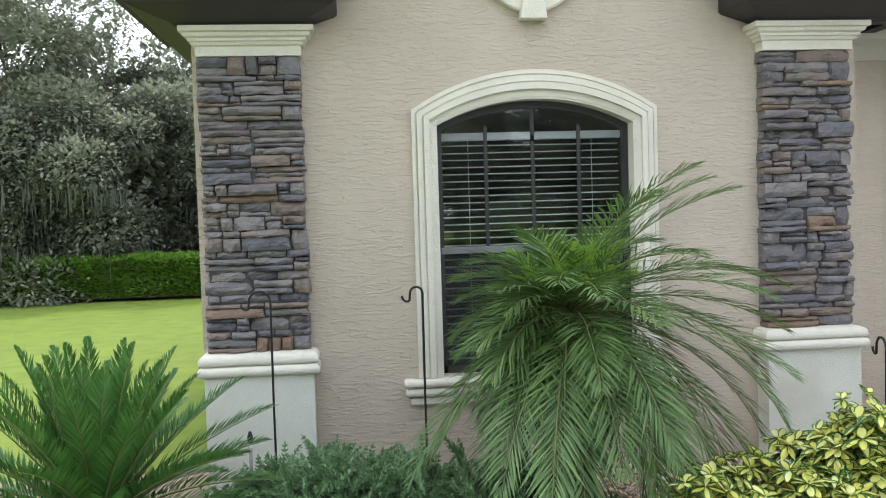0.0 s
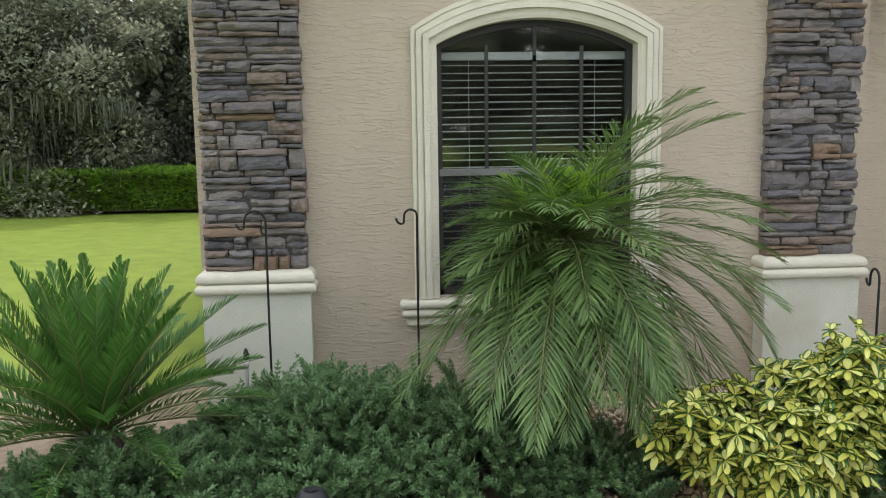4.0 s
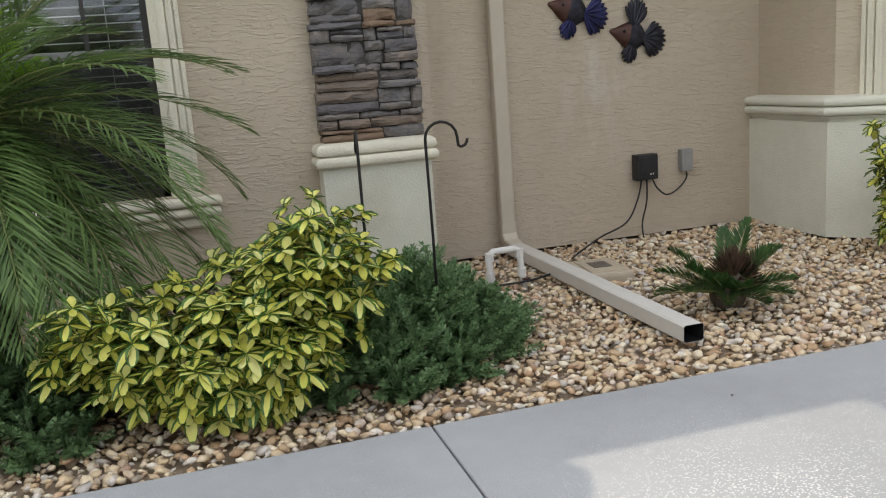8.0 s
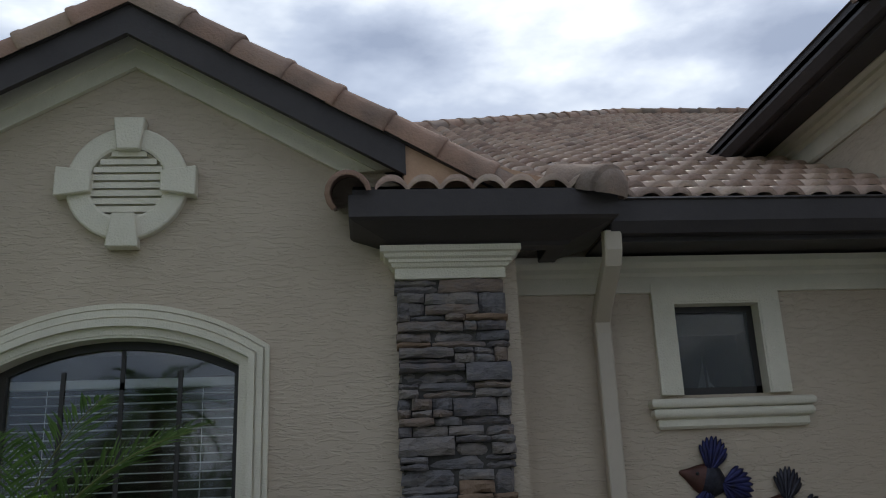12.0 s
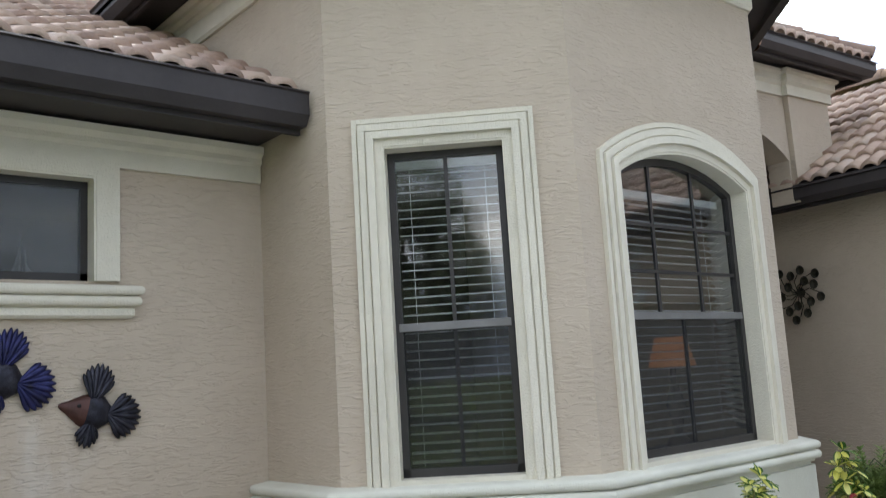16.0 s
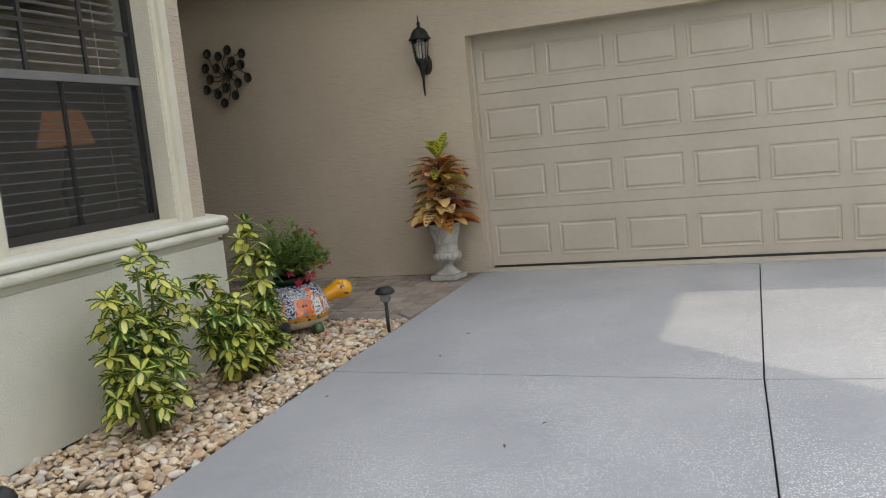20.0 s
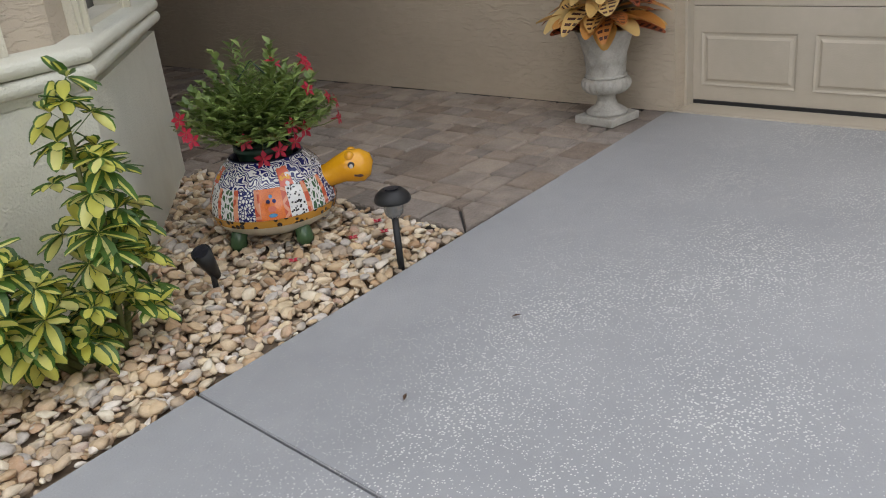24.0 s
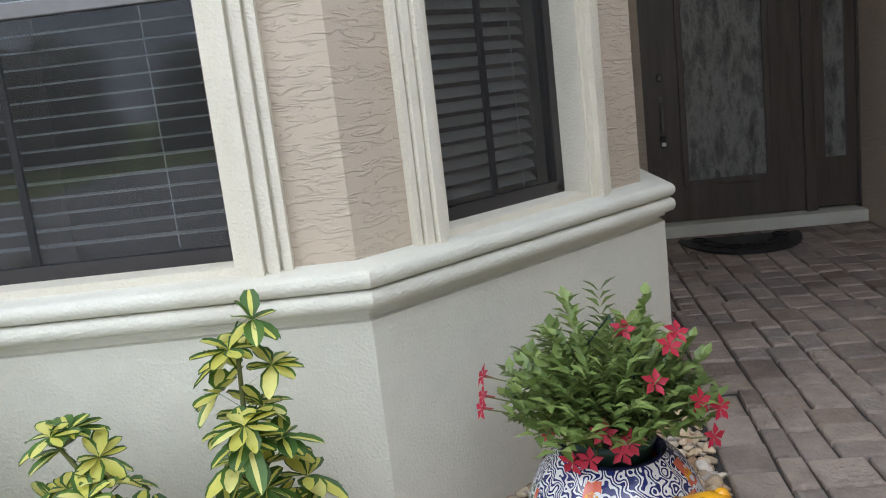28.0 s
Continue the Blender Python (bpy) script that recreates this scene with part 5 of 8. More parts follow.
bm = bmesh.new()
bmesh.ops.create_icosphere(bm, subdivisions=3, radius=1.0)
for v in bm.verts:
    n = noise.noise(v.co * 1.7 + Vector((3, 1, 2))) * 0.25
    v.co = Vector((v.co.x * 0.115, v.co.y * 0.085, v.co.z * 0.075)) * (1 + n)
tagged(part("rock", bm, M["stone"], m=at(5.93, -1.34, 0.035, 20), smooth=True), "grey rounded rock among the pebbles", "rock")


# shepherd hooks
def hook(x, y, h, turn, reach, label):
    t = thing("shepherd_hook", at(x, y, 0, turn), label, "garden hook", "shepherd hooks in the bed")
    bm = bmesh.new()
    pts = [(0, 0, -0.1), (0.003, 0, h * 0.5), (0, 0, h - reach * 0.5)]
    for k in range(1, 9):
        a = math.pi * k / 8
        pts.append((reach * 0.5 * (1 - math.cos(a)), 0, h - reach * 0.5 + reach * 0.5 * math.sin(a)))
    for k in range(1, 7):
        a = math.pi * k / 6
        pts.append((reach + 0.022 * (1 - math.cos(a)), 0, h - reach * 0.5 - 0.03 - 0.022 * math.sin(a) + (0.02 * k / 6)))
    tube(bm, pts, 0.0065, 8)
    part("rod", bm, M["iron"], t, smooth=True)


hook(-0.42, -0.59, 1.30, 178, 0.12, "black iron shepherd hook standing before the stone pier")
hook(0.42, -0.80, 1.31, 185, 0.07, "black iron shepherd hook standing beside the palm")
hook(2.66, -1.48, 1.02, 82, 0.1, "black iron shepherd hook before the pedestal")
hook(2.97, -1.42, 1.03, -8, 0.14, "black iron shepherd hook with a wide crook")
hook(-0.22, -0.75, 0.40, 10, 0.07, "short black iron plant hook in the juniper")


# sprinkler riser by the pedestal
ris = thing("sprinkler_riser", at(-0.56, -0.60), "thin sprinkler riser with a black nozzle before the pedestal", "sprinkler")
bm = bmesh.new()
tube(bm, [(0, 0, -0.05), (0, 0, 0.42)], 0.010, 8)
part("pipe", bm, M["grey"], ris, smooth=True)
bm = bmesh.new()
tube(bm, [(0, 0, 0.41), (0, 0, 0.45)], 0.014, 10)
part("collar", bm, M["white"], ris, "white collar", True)
bm = bmesh.new()
lathe(bm, [(0.013, 0.45), (0.016, 0.455), (0.016, 0.49), (0.010, 0.505), (0.008, 0.515)], 12)
part("nozzle", bm, M["black"], ris, "black nozzle", True)


# path lights and spot lights
def path_light(x, y, h, label, lean=0):
    t = thing("path_light", Matrix.Translation((x, y, 0)) @ pose(0, 0, 0, 0, lean, 0), label, "path light", "solar path lights")
    bm = bmesh.new()
    tube(bm, [(0, 0, -0.08), (0, 0, h - 0.09)], 0.013, 10)
    part("stake", bm, M["black"], t, smooth=True)
    bm = bmesh.new()
    lathe(bm, [(0.022, h - 0.10), (0.034, h - 0.085), (0.038, h - 0.04), (0.040, h - 0.03)], 16)
    part("lens", bm, M["lens"], t, "clear ribbed lens", True)
    bm = bmesh.new()
    lathe(bm, [(0.066, h - 0.038), (0.068, h - 0.030), (0.060, h - 0.012), (0.042, h + 0.004), (0.030, h + 0.008), (0.028, h + 0.006)], 24)
    part("cap", bm, M["black"], t, "black domed cap", True)
    bm = bmesh.new()
    lathe(bm, [(0.026, h + 0.005), (0.026, h + 0.010)], 16)
    part("solar_cell", bm, M["fish_dark"], t, "dark solar cell")


def spot_light(x, y, turn, label):
    t = thing("spot_light", at(x, y, 0, turn), label, "spot light")
    bm = bmesh.new()
    tube(bm, [(0, 0, -0.06), (0, 0, 0.075)], 0.011, 8)
    part("stake", bm, M["black"], t)
    bm = bmesh.new()
    tube(bm, [(0.02, 0, 0.04), (-0.01, 0, 0.10), (-0.045, 0, 0.165)], 0.033, 14, [0.55, 0.85, 1.15])
    part("housing", bm, M["black"], t, "black tapered lamp housing", True)
    bm = bmesh.new()
    tube(bm, [(-0.0455, 0, 0.1655), (-0.047, 0, 0.168)], 0.030, 14)
    part("lens", bm, M["fish_dark"], t)


path_light(9.515, -2.29, 0.30, "black solar path light at the edge of the driveway")
path_light(6.225, -2.165, 0.30, "black solar path light among the pebbles")
path_light(-0.09, -2.19, 0.33, "dark solar path light beside the juniper")
spot_light(9.09, -1.75, 20, "black garden spot light tilted towards the plinth")
spot_light(6.44, -1.92, 40, "black garden spot light tilted towards the wall")

# ---- garage side ----
door = thing("garage_door", GAR @ at(0, 0.2), "beige panelled sectional garage door, closed", "garage door", "", "structure")
SEC, DW = 0.535, 4.88
for r in range(4):
    bm = bmesh.new()
    box(bm, 0.05, 0.05 + DW - 0.02, 0.0, 0.04, r * SEC + 0.010, (r + 1) * SEC + 0.007, 0.004)
    sec = part("door_section", bm, M["garage"], door)
    for c in range(8):
        x0, z0 = 0.05 + 0.055 + c * 0.605, r * SEC + 0.115
        bm = bmesh.new()
        x1, z1 = x0 + 0.515, z0 + 0.29
        loops = []
        for d, y in ((0.0, -0.0005), (0.010, 0.006), (0.022, 0.006), (0.036, -0.003), (0.05, -0.003)):
            loops.append([bm.verts.new(p) for p in ((x0 + d, y, z0 + d), (x1 - d, y, z0 + d), (x1 - d, y, z1 - d), (x0 + d, y, z1 - d))])
        for a, b in zip(loops, loops[1:]):
            for k in range(4):
                bm.faces.new((a[k], a[(k + 1) % 4], b[(k + 1) % 4], b[k]))
        bm.faces.new(loops[-1])
        for v in bm.verts:
            v.co.y -= 0.0065
        part("door_panel", bm, M["garage"], sec)
bm = bmesh.new()
box(bm, 0.0, 5.0, 0.25, 0.30, 0.0, 2.3)
tagged(part("door_backing", bm, M["room"], m=GAR), "dark insulated back of the garage door", "garage door", "", "structure")
bm = bmesh.new()
box(bm, 0.06, 4.90, 0.188, 0.235, 0.008, 0.028)
tagged(part("door_seal", bm, M["black"], m=GAR), "black rubber seal under the garage door", "seal", "", "structure")
bm = bmesh.new()
box(bm, 0.0, 5.0, 0.0, 0.3, -0.06, 0.008)
tagged(part("threshold", bm, M["spout"], m=GAR), "tan painted concrete threshold of the garage", "threshold", "", "structure")
for x0, x1 in ((-0.02, 0.055), (4.90, 4.98)):
    bm = bmesh.new()
    box(bm, x0 + 0.02, x1, 0.12, 0.2, 0, 2.13, 0.004)
    structure("garage_jamb", bm, M["garage"], "beige door stop beside the garage door", "trim", GAR)

lan = thing("wall_lantern", GAR @ at(-0.345, 0, 0), "black metal wall lantern with clear glass panes", "wall lantern")
bm = bmesh.new()
lathe(bm, [(0.035, 0), (0.062, 0.006), (0.062, 0.03), (0.03, 0.04)], 20)
o = part("wall_plate", bm, M["iron"], lan)
o.matrix_basis = Matrix.Translation((0, -0.001, 1.93)) @ pose(0, 0, 0, 90, 0, 0) @ Matrix.Diagonal((0.9, 1.5, 1, 1))
bm = bmesh.new()
tube(bm, [(0, -0.03, 1.93), (0, -0.08, 1.90), (0, -0.115, 1.945)], 0.02, 10)
part("arm", bm, M["iron"], lan)
bm = bmesh.new()
lathe(bm, [(0.004, 1.645), (0.009, 1.70), (0.012, 1.80), (0.03, 1.90), (0.055, 1.95), (0.06, 1.975)], 16, (0, -0.115))
part("tail", bm, M["iron"], lan, "tapering finial below the lantern", True)
bm = bmesh.new()
lathe(bm, [(0.055, 1.975), (0.082, 2.14)], 8, (0, -0.115))
o = part("lantern_glass", bm, M["glass"], lan, "clear glass")
o.visible_shadow = False
for k in range(6):
    a = 2 * math.pi * k / 6
    bm = bmesh.new()
    tube(bm, [(0.057 * math.cos(a), -0.115 + 0.057 * math.sin(a), 1.97), (0.084 * math.cos(a), -0.115 + 0.084 * math.sin(a), 2.15)], 0.005, 6)
    part("rib", bm, M["iron"], lan)
bm = bmesh.new()
tube(bm, [(0, -0.115, 1.98), (0, -0.115, 2.09)], 0.012, 10)
part("candle", bm, M["white"], lan, "white candle tube")
bm = bmesh.new()
lathe(bm, [(0.098, 2.14), (0.1, 2.155), (0.085, 2.165), (0.075, 2.20), (0.05, 2.235), (0.02, 2.25), (0.012, 2.27), (0.02, 2.285), (0.007, 2.30), (0.005, 2.355)], 20, (0, -0.115))
part("crown", bm, M["iron"], lan, "domed black top with a finial", True)

# a school of white metal fish on a wire vine above the garage door
M["fish_white"] = surf("white_enamel", [(0.42, 0.44, 0.43), (0.62, 0.64, 0.63), (0.74, 0.75, 0.74)], 20.0, 0.4, 0.3, 60.0)
school = thing("wall_fish_school", GAR @ Matrix.Translation((2.48, -0.012, 2.52)), "school of pale metal fish on dark wire above the garage door", "wall ornament")
rng = random.Random(17)
for row in (-0.17, 0.02, 0.20):
    bm = bmesh.new()
    tube(bm, [(-0.58 + 0.145 * k, -0.012, row + 0.06 * math.sin(1.7 * k + 9 * row)) for k in range(9)], 0.006, 6)
    part("wire", bm, M["iron"], school, "dark wire stem")
for k in range(15):
    x, z = -0.53 + 0.265 * (k % 5) + (0.11 if k // 5 == 1 else 0.0), (-0.26, 0.0, 0.25)[k // 5] + rng.uniform(-0.05, 0.05)
    if abs(x) > 0.62:
        continue
    s = rng.uniform(0.85, 1.15)
    bm = bmesh.new()
    rows = []
    for t, r in ((-1, 0.05), (-0.8, 0.42), (-0.4, 0.86), (0.0, 1.0), (0.45, 0.74), (0.8, 0.30), (0.95, 0.20)):
        rows.append([bm.verts.new((0.072 * t * s, -0.020 - 0.016 * r * math.sin(math.pi * j / 8), 0.055 * r * s * math.cos(math.pi * j / 8))) for j in range(9)])
    for p, q in zip(rows, rows[1:]):
        for j in range(8):
            bm.faces.new((p[j], p[j + 1], q[j + 1], q[j]))
    turn = pose(x, 0, z, 0, rng.uniform(-30, 30) + (180 if k % 3 == 2 else 0), 0)
    body = part("fish", bm, M["fish_white"], school, "pale enamelled metal fish", True, turn)
    for name, root, tip, w in (("tail", (0.055 * s, 0.0), (0.125 * s, 0.03), 0.05), ("tail", (0.055 * s, 0.0), (0.125 * s, -0.03), 0.05), ("top_fin", (-0.01, 0.04 * s), (0.03, 0.095 * s), 0.05), ("belly_fin", (0.0, -0.04 * s), (0.03, -0.085 * s), 0.04)):
        part(name, petal(root, tip, w, -0.022, 0.004), M["fish_white"], body, "", True)

# curled metal wall ornament
orn = thing("wall_ornament", GAR @ Matrix.Translation((-2.47, -0.02, 2.09)), "dark metal wall ornament of curled stems and leaf cups", "wall ornament")
for i in range(17):
    a = 2.399 * i
    r = 0.05 + 0.255 * math.sqrt(i / 17)
    c = (r * math.cos(a), -0.03 - 0.012 * (i % 3), 0.95 * r * math.sin(a))
    bm = bmesh.new()
    ang = [2 * math.pi * k / 14 for k in range(14)]
    rows = [[bm.verts.new((c[0] + q * math.cos(t), c[1] + y, c[2] + q * 1.1 * math.sin(t))) for t in ang] for q, y in ((0.014, 0.018), (0.032, 0.012), (0.045, -0.012), (0.041, -0.012))]
    for p, q in zip(rows, rows[1:]):
        for k in range(14):
            bm.faces.new((p[k], p[(k + 1) % 14], q[(k + 1) % 14], q[k]))
    bm.faces.new(rows[0])
    part("leaf_cup", bm, M["bronze"], orn, smooth=True)
    bm = bmesh.new()
    tube(bm, [(0, -0.01, 0), (c[0] * 0.45 - c[2] * 0.25, -0.03, c[2] * 0.45 + c[0] * 0.25), (c[0] * 0.85 - c[2] * 0.15, -0.03, c[2] * 0.85 + c[0] * 0.15), c], 0.005, 6)
    part("stem", bm, M["bronze"], orn, smooth=True)

# front door and side light
ENT = at(10.05, 3.06, 0, -5.5)
fd = thing("door_1", ENT, "dark wooden front door with a leaded glass panel", "front door", "", "structure")
bm = bmesh.new()
for x0, x1, z0, z1 in ((0.66, 0.97, 0.10, 2.5), (1.60, 1.86, 0.10, 2.5), (0.97, 1.60, 0.10, 0.40), (0.97, 1.60, 2.3, 2.5)):
    box(bm, x0, x1, 0.0, 0.05, z0, z1, 0.004)
part("leaf", bm, M["door"], fd)
bm = bmesh.new()
for x0, x1, z0, z1 in ((0.94, 0.99, 0.37, 2.33), (1.58, 1.63, 0.37, 2.33), (0.99, 1.58, 0.37, 0.42), (0.99, 1.58, 2.28, 2.33)):
    box(bm, x0, x1, -0.015, 0.02, z0, z1, 0.008)
part("glass_moulding", bm, M["door"], fd)
bm = bmesh.new()
box(bm, 0.97, 1.60, 0.02, 0.03, 0.40, 2.3)
part("pane", bm, M["leaded"], fd, "patterned leaded glass")
bm = bmesh.new()
for x0, x1, z0, z1 in ((0.58, 0.66, 0.0, 2.58), (1.86, 1.94, 0.0, 2.58), (2.25, 2.33, 0.0, 2.58), (0.58, 2.33, 2.5, 2.58)):
    box(bm, x0, x1, -0.03, 0.06, z0, z1, 0.004)
part("door_frame", bm, M["door"], fd)
bm = bmesh.new()
for x0, x1, z0, z1 in ((1.94, 2.02, 0.12, 2.5), (2.17, 2.25, 0.12, 2.5), (2.02, 2.17, 0.12, 0.5), (2.02, 2.17, 2.3, 2.5)):
    box(bm, x0, x1, 0.0, 0.04, z0, z1, 0.004)
part("side_light", bm, M["door"], fd)
bm = bmesh.new()
box(bm, 2.02, 2.17, 0.015, 0.025, 0.5, 2.3)
part("side_pane", bm, M["leaded"], fd, "patterned leaded glass")
for z, r in ((1.24, 0.026), (1.08, 0.022)):
    bm = bmesh.new()
    bmesh.ops.create_uvsphere(bm, u_segments=12, v_segments=8, radius=r, matrix=Matrix.Translation((0.80, -0.02, z)) @ Matrix.Diagonal((0.9, 0.8, 1.2, 1)))
    part("lock", bm, M["rail"], fd, "brushed metal lock")
bm = bmesh.new()
tube(bm, [(0.80, -0.01, 1.04), (0.80, -0.05, 1.0), (0.80, -0.05, 0.86), (0.80, -0.01, 0.82)], 0.010, 8)
part("handle", bm, M["rail"], fd, "brushed metal pull handle")
bm = bmesh.new()
box(bm, 0.785, 0.825, -0.03, -0.005, 0.70, 0.80, 0.004)
part("lock_box", bm, M["black"], fd, "small lock box with a white tag")
bm = bmesh.new()
box(bm, 0.79, 0.822, -0.033, -0.029, 0.712, 0.742)
part("tag", bm, M["white"], fd, "white tag")
bm = bmesh.new()
box(bm, 0.55, 2.36, -0.16, 0.1, 0.0, 0.095, 0.006)
structure("door_step", bm, M["plinth"], "pale painted step under the front door", "step", ENT)
for x0, x1 in ((2.33, 2.45), (0.46, 0.58)):
    bm = bmesh.new()
    box(bm, x0, x1, -0.14, 0.0, 0.0, 2.7, 0.008)
    structure("door_surround", bm, M["stucco"], "stucco surround of the front door", "trim", ENT)
bm = bmesh.new()
box(bm, 0.4, 2.5, 0.4, 0.5, 0, 2.6)
structure("wall_hall", bm, M["room"], "added dark wall closing off the entrance hall", "wall", ENT)
mat_t = thing("door_mat", at(11.28, 2.62, 0, -5.5), "dark half-round scrollwork rubber door mat", "door mat")
bm = bmesh.new()
pts = [(0.44 * math.cos(math.pi + math.pi * k / 20), 0.62 * math.sin(math.pi + math.pi * k / 20)) for k in range(21)]
a, b = [bm.verts.new((x, y, 0.014)) for x, y in pts], [bm.verts.new((x, y, 0.0)) for x, y in pts]
bm.faces.new(a)
bm.faces.new(b[::-1])
for i in range(21):
    bm.faces.new((a[i], b[i], b[(i + 1) % 21], a[(i + 1) % 21]))
part("mat_base", bm, M["black"], mat_t)
for k in range(9):
    bm = bmesh.new()
    an = math.pi + math.pi * (k + 0.5) / 9
    c = Vector((0.30 * math.cos(an), 0.42 * math.sin(an), 0.016))
    tube(bm, [c + Vector((0.055 * math.cos(t), 0.07 * math.sin(t), 0)) for t in (2 * math.pi * j / 14 for j in range(13))], 0.007, 6)
    part("scroll", bm, M["iron"], mat_t)

# raised entry portico between the turret and the garage
PORT = at(9.96, -0.10, 0, -5.5)
bm = bmesh.new()
wall_mesh(bm, 2.3, 2.95, 4.30, 0.24, [(0.10, 1.60, 2.95, 3.38, 0.28)], 0.0)
structure("wall_portico", bm, M["stucco"], "beige stucco portico wall with an arch over the entry", m=PORT)
bm = bmesh.new()
box(bm, 1.62, 2.33, -0.06, -0.001, 2.95, 4.08, 0.006)
structure("portico_pilaster", bm, M["stucco"], "beige stucco pilaster of the portico", "pilaster", PORT)
bm = bmesh.new()
box(bm, 2.06, 2.3, 0.24, 3.2, 2.95, 4.30)
structure("wall_portico_side", bm, M["stucco"], "beige stucco side of the portico", m=PORT)
bm = bmesh.new()
sweep(bm, [(0.02, 0, 0), (1.60, 0, 0), (1.60, -0.06, 0), (2.33, -0.06, 0), (2.33, 0.8, 0)], [(-0.02, 4.04), (0.03, 4.04), (0.03, 4.14), (0.07, 4.17), (0.07, 4.24), (0.10, 4.26), (0.10, 4.29), (-0.02, 4.29)])
structure("portico_cornice", bm, M["trim"], "cream cornice of the portico", "cornice", PORT)
pp = [PORT @ Vector(p) for p in ((-0.1, -0.31, 0), (2.62, -0.31, 0), (2.62, 3.2, 0))]
eave([(p.x, p.y, 0) for p in pp], 4.26, 4.45, "eave_portico", True, 0.30)
PT = [tuple(PORT @ Vector(p)) for p in ((-0.4, -0.42, 4.45), (2.73, -0.42, 4.45), (1.0, 1.5, 5.64), (-0.4, 1.5, 5.64), (2.73, 3.2, 4.45), (1.0, 3.2, 5.64))]
deck("roof_deck_portico", [PT[0], PT[1], PT[2], PT[3]], "dark roof deck of the portico")
deck("roof_deck_portico", [PT[1], PT[4], PT[5], PT[2]], "dark roof deck of the portico")
roof_plane("roof_portico", PORT @ Vector((0, -0.40, 4.43)), -5.5, lambda u, v: u < 2.70 - 0.9 * v / K and v / K < 1.85, (-0.3, 2.7), 7, 7, "brown clay barrel tile slope of the portico")
cap_run("hip_tiles", tuple(PORT @ Vector((2.70, -0.40, 4.50))), tuple(PORT @ Vector((1.1, 1.38, 5.62))), "hip tiles at the corner of the portico roof")


# ---- paving and pebbles ----
def shared(name, vs, fs, mat, smooth=False):
    me = bpy.data.meshes.new(name)
    me.from_pydata(vs, [], fs)
    for m in (mat if isinstance(mat, (list, tuple)) else [mat]):
        me.materials.append(m)
    if smooth:
        for f in me.polygons:
            f.use_smooth = True
    return me


def inside_poly(x, y, poly):
    c = False
    for i in range(len(poly)):
        (x0, y0), (x1, y1) = poly[i], poly[i - 1]
        if (y0 > y) != (y1 > y) and x < (x1 - x0) * (y - y0) / (y1 - y0) + x0:
            c = not c
    return c


def edge_y(x):
    for (x0, y0), (x1, y1) in zip(EDGE, EDGE[1:]):
        if x <= x1:
            return y0 + (y1 - y0) * (x - x0) / (x1 - x0)
    return EDGE[-1][1]


# pavers of the entry court: mixed sizes in strips along the garage wall, cut along a mitred border
def clipped(poly, a, n):
    """The part of a polygon on the side of the line through a to which n points."""
    out = []
    for p, q in zip(poly, poly[1:] + poly[:1]):
        dp, dq = (p - a).dot(n), (q - a).dot(n)
        if dp >= 0:
            out.append(p)
        if dp * dq < 0:
            out.append(p.lerp(q, dp / (dp - dq)))
    return out


def paver_bm(pts, gap=0.0065):
    """A worn paver on the outline pts (anticlockwise): chamfered, slightly uneven rim."""
    c = sum(pts, Vector((0, 0))) / len(pts)
    bm = bmesh.new()
    rows = []
    for inset, z in ((gap, -0.06), (gap, -0.012), (gap + 0.004, -0.004), (gap + 0.010, 0.0)):
        rows.append([bm.verts.new((*(p + (c - p).normalized() * inset * 1.35 - c), z)) for p in pts])
    for a, b in zip(rows, rows[1:]):
        for k in range(len(pts)):
            bm.faces.new((a[k], a[(k + 1) % len(pts)], b[(k + 1) % len(pts)], b[k]))
    bm.faces.new(rows[-1])
    return c, bm


def area(poly):
    return 0.5 * sum(p.x * q.y - q.x * p.y for p, q in zip(poly, poly[1:] + poly[:1]))


STRIP = 0.32
pav = thing("paving", GAR, "brown and grey clay pavers in mixed sizes on the entry court", "paving", "", "structure")
rng = random.Random(4)
inv = GAR.inverted()
CORNER, SOUTH, WEST = Vector((9.918, -2.312)), Vector((0.9977, -0.068)), Vector((0.11, 0.994))
BORDER = 0.18
inner = CORNER + (SOUTH + WEST) * BORDER * 1.005
LIMITS = [(inner, Vector((0.068, 0.9977))), (inner, Vector((0.994, -0.11)))]
COURT = [(9.95, -2.30), (12.2, -2.40), (12.9, 3.1), (9.95, 3.1), (9.95, -0.42)]
PV = {}


def lay_paver(pts, shared_key=None):
    if shared_key in PV:
        c, me = sum(pts, Vector((0, 0))) / len(pts), PV[shared_key]
    else:
        c, bm = paver_bm(pts)
        me = mesh_of("paver", bm, M["paver"])
        if shared_key:
            PV[shared_key] = me
    o = new("paver", me)
    o.parent = pav
    o.matrix_basis = pose(c.x, c.y, rng.uniform(-0.005, 0.003), rng.uniform(-1.1, 1.1), rng.uniform(-1.1, 1.1), rng.uniform(-1.4, 1.4))


def local(p):
    q = inv @ Vector((p.x, p.y, 0))
    return Vector((q.x, q.y))


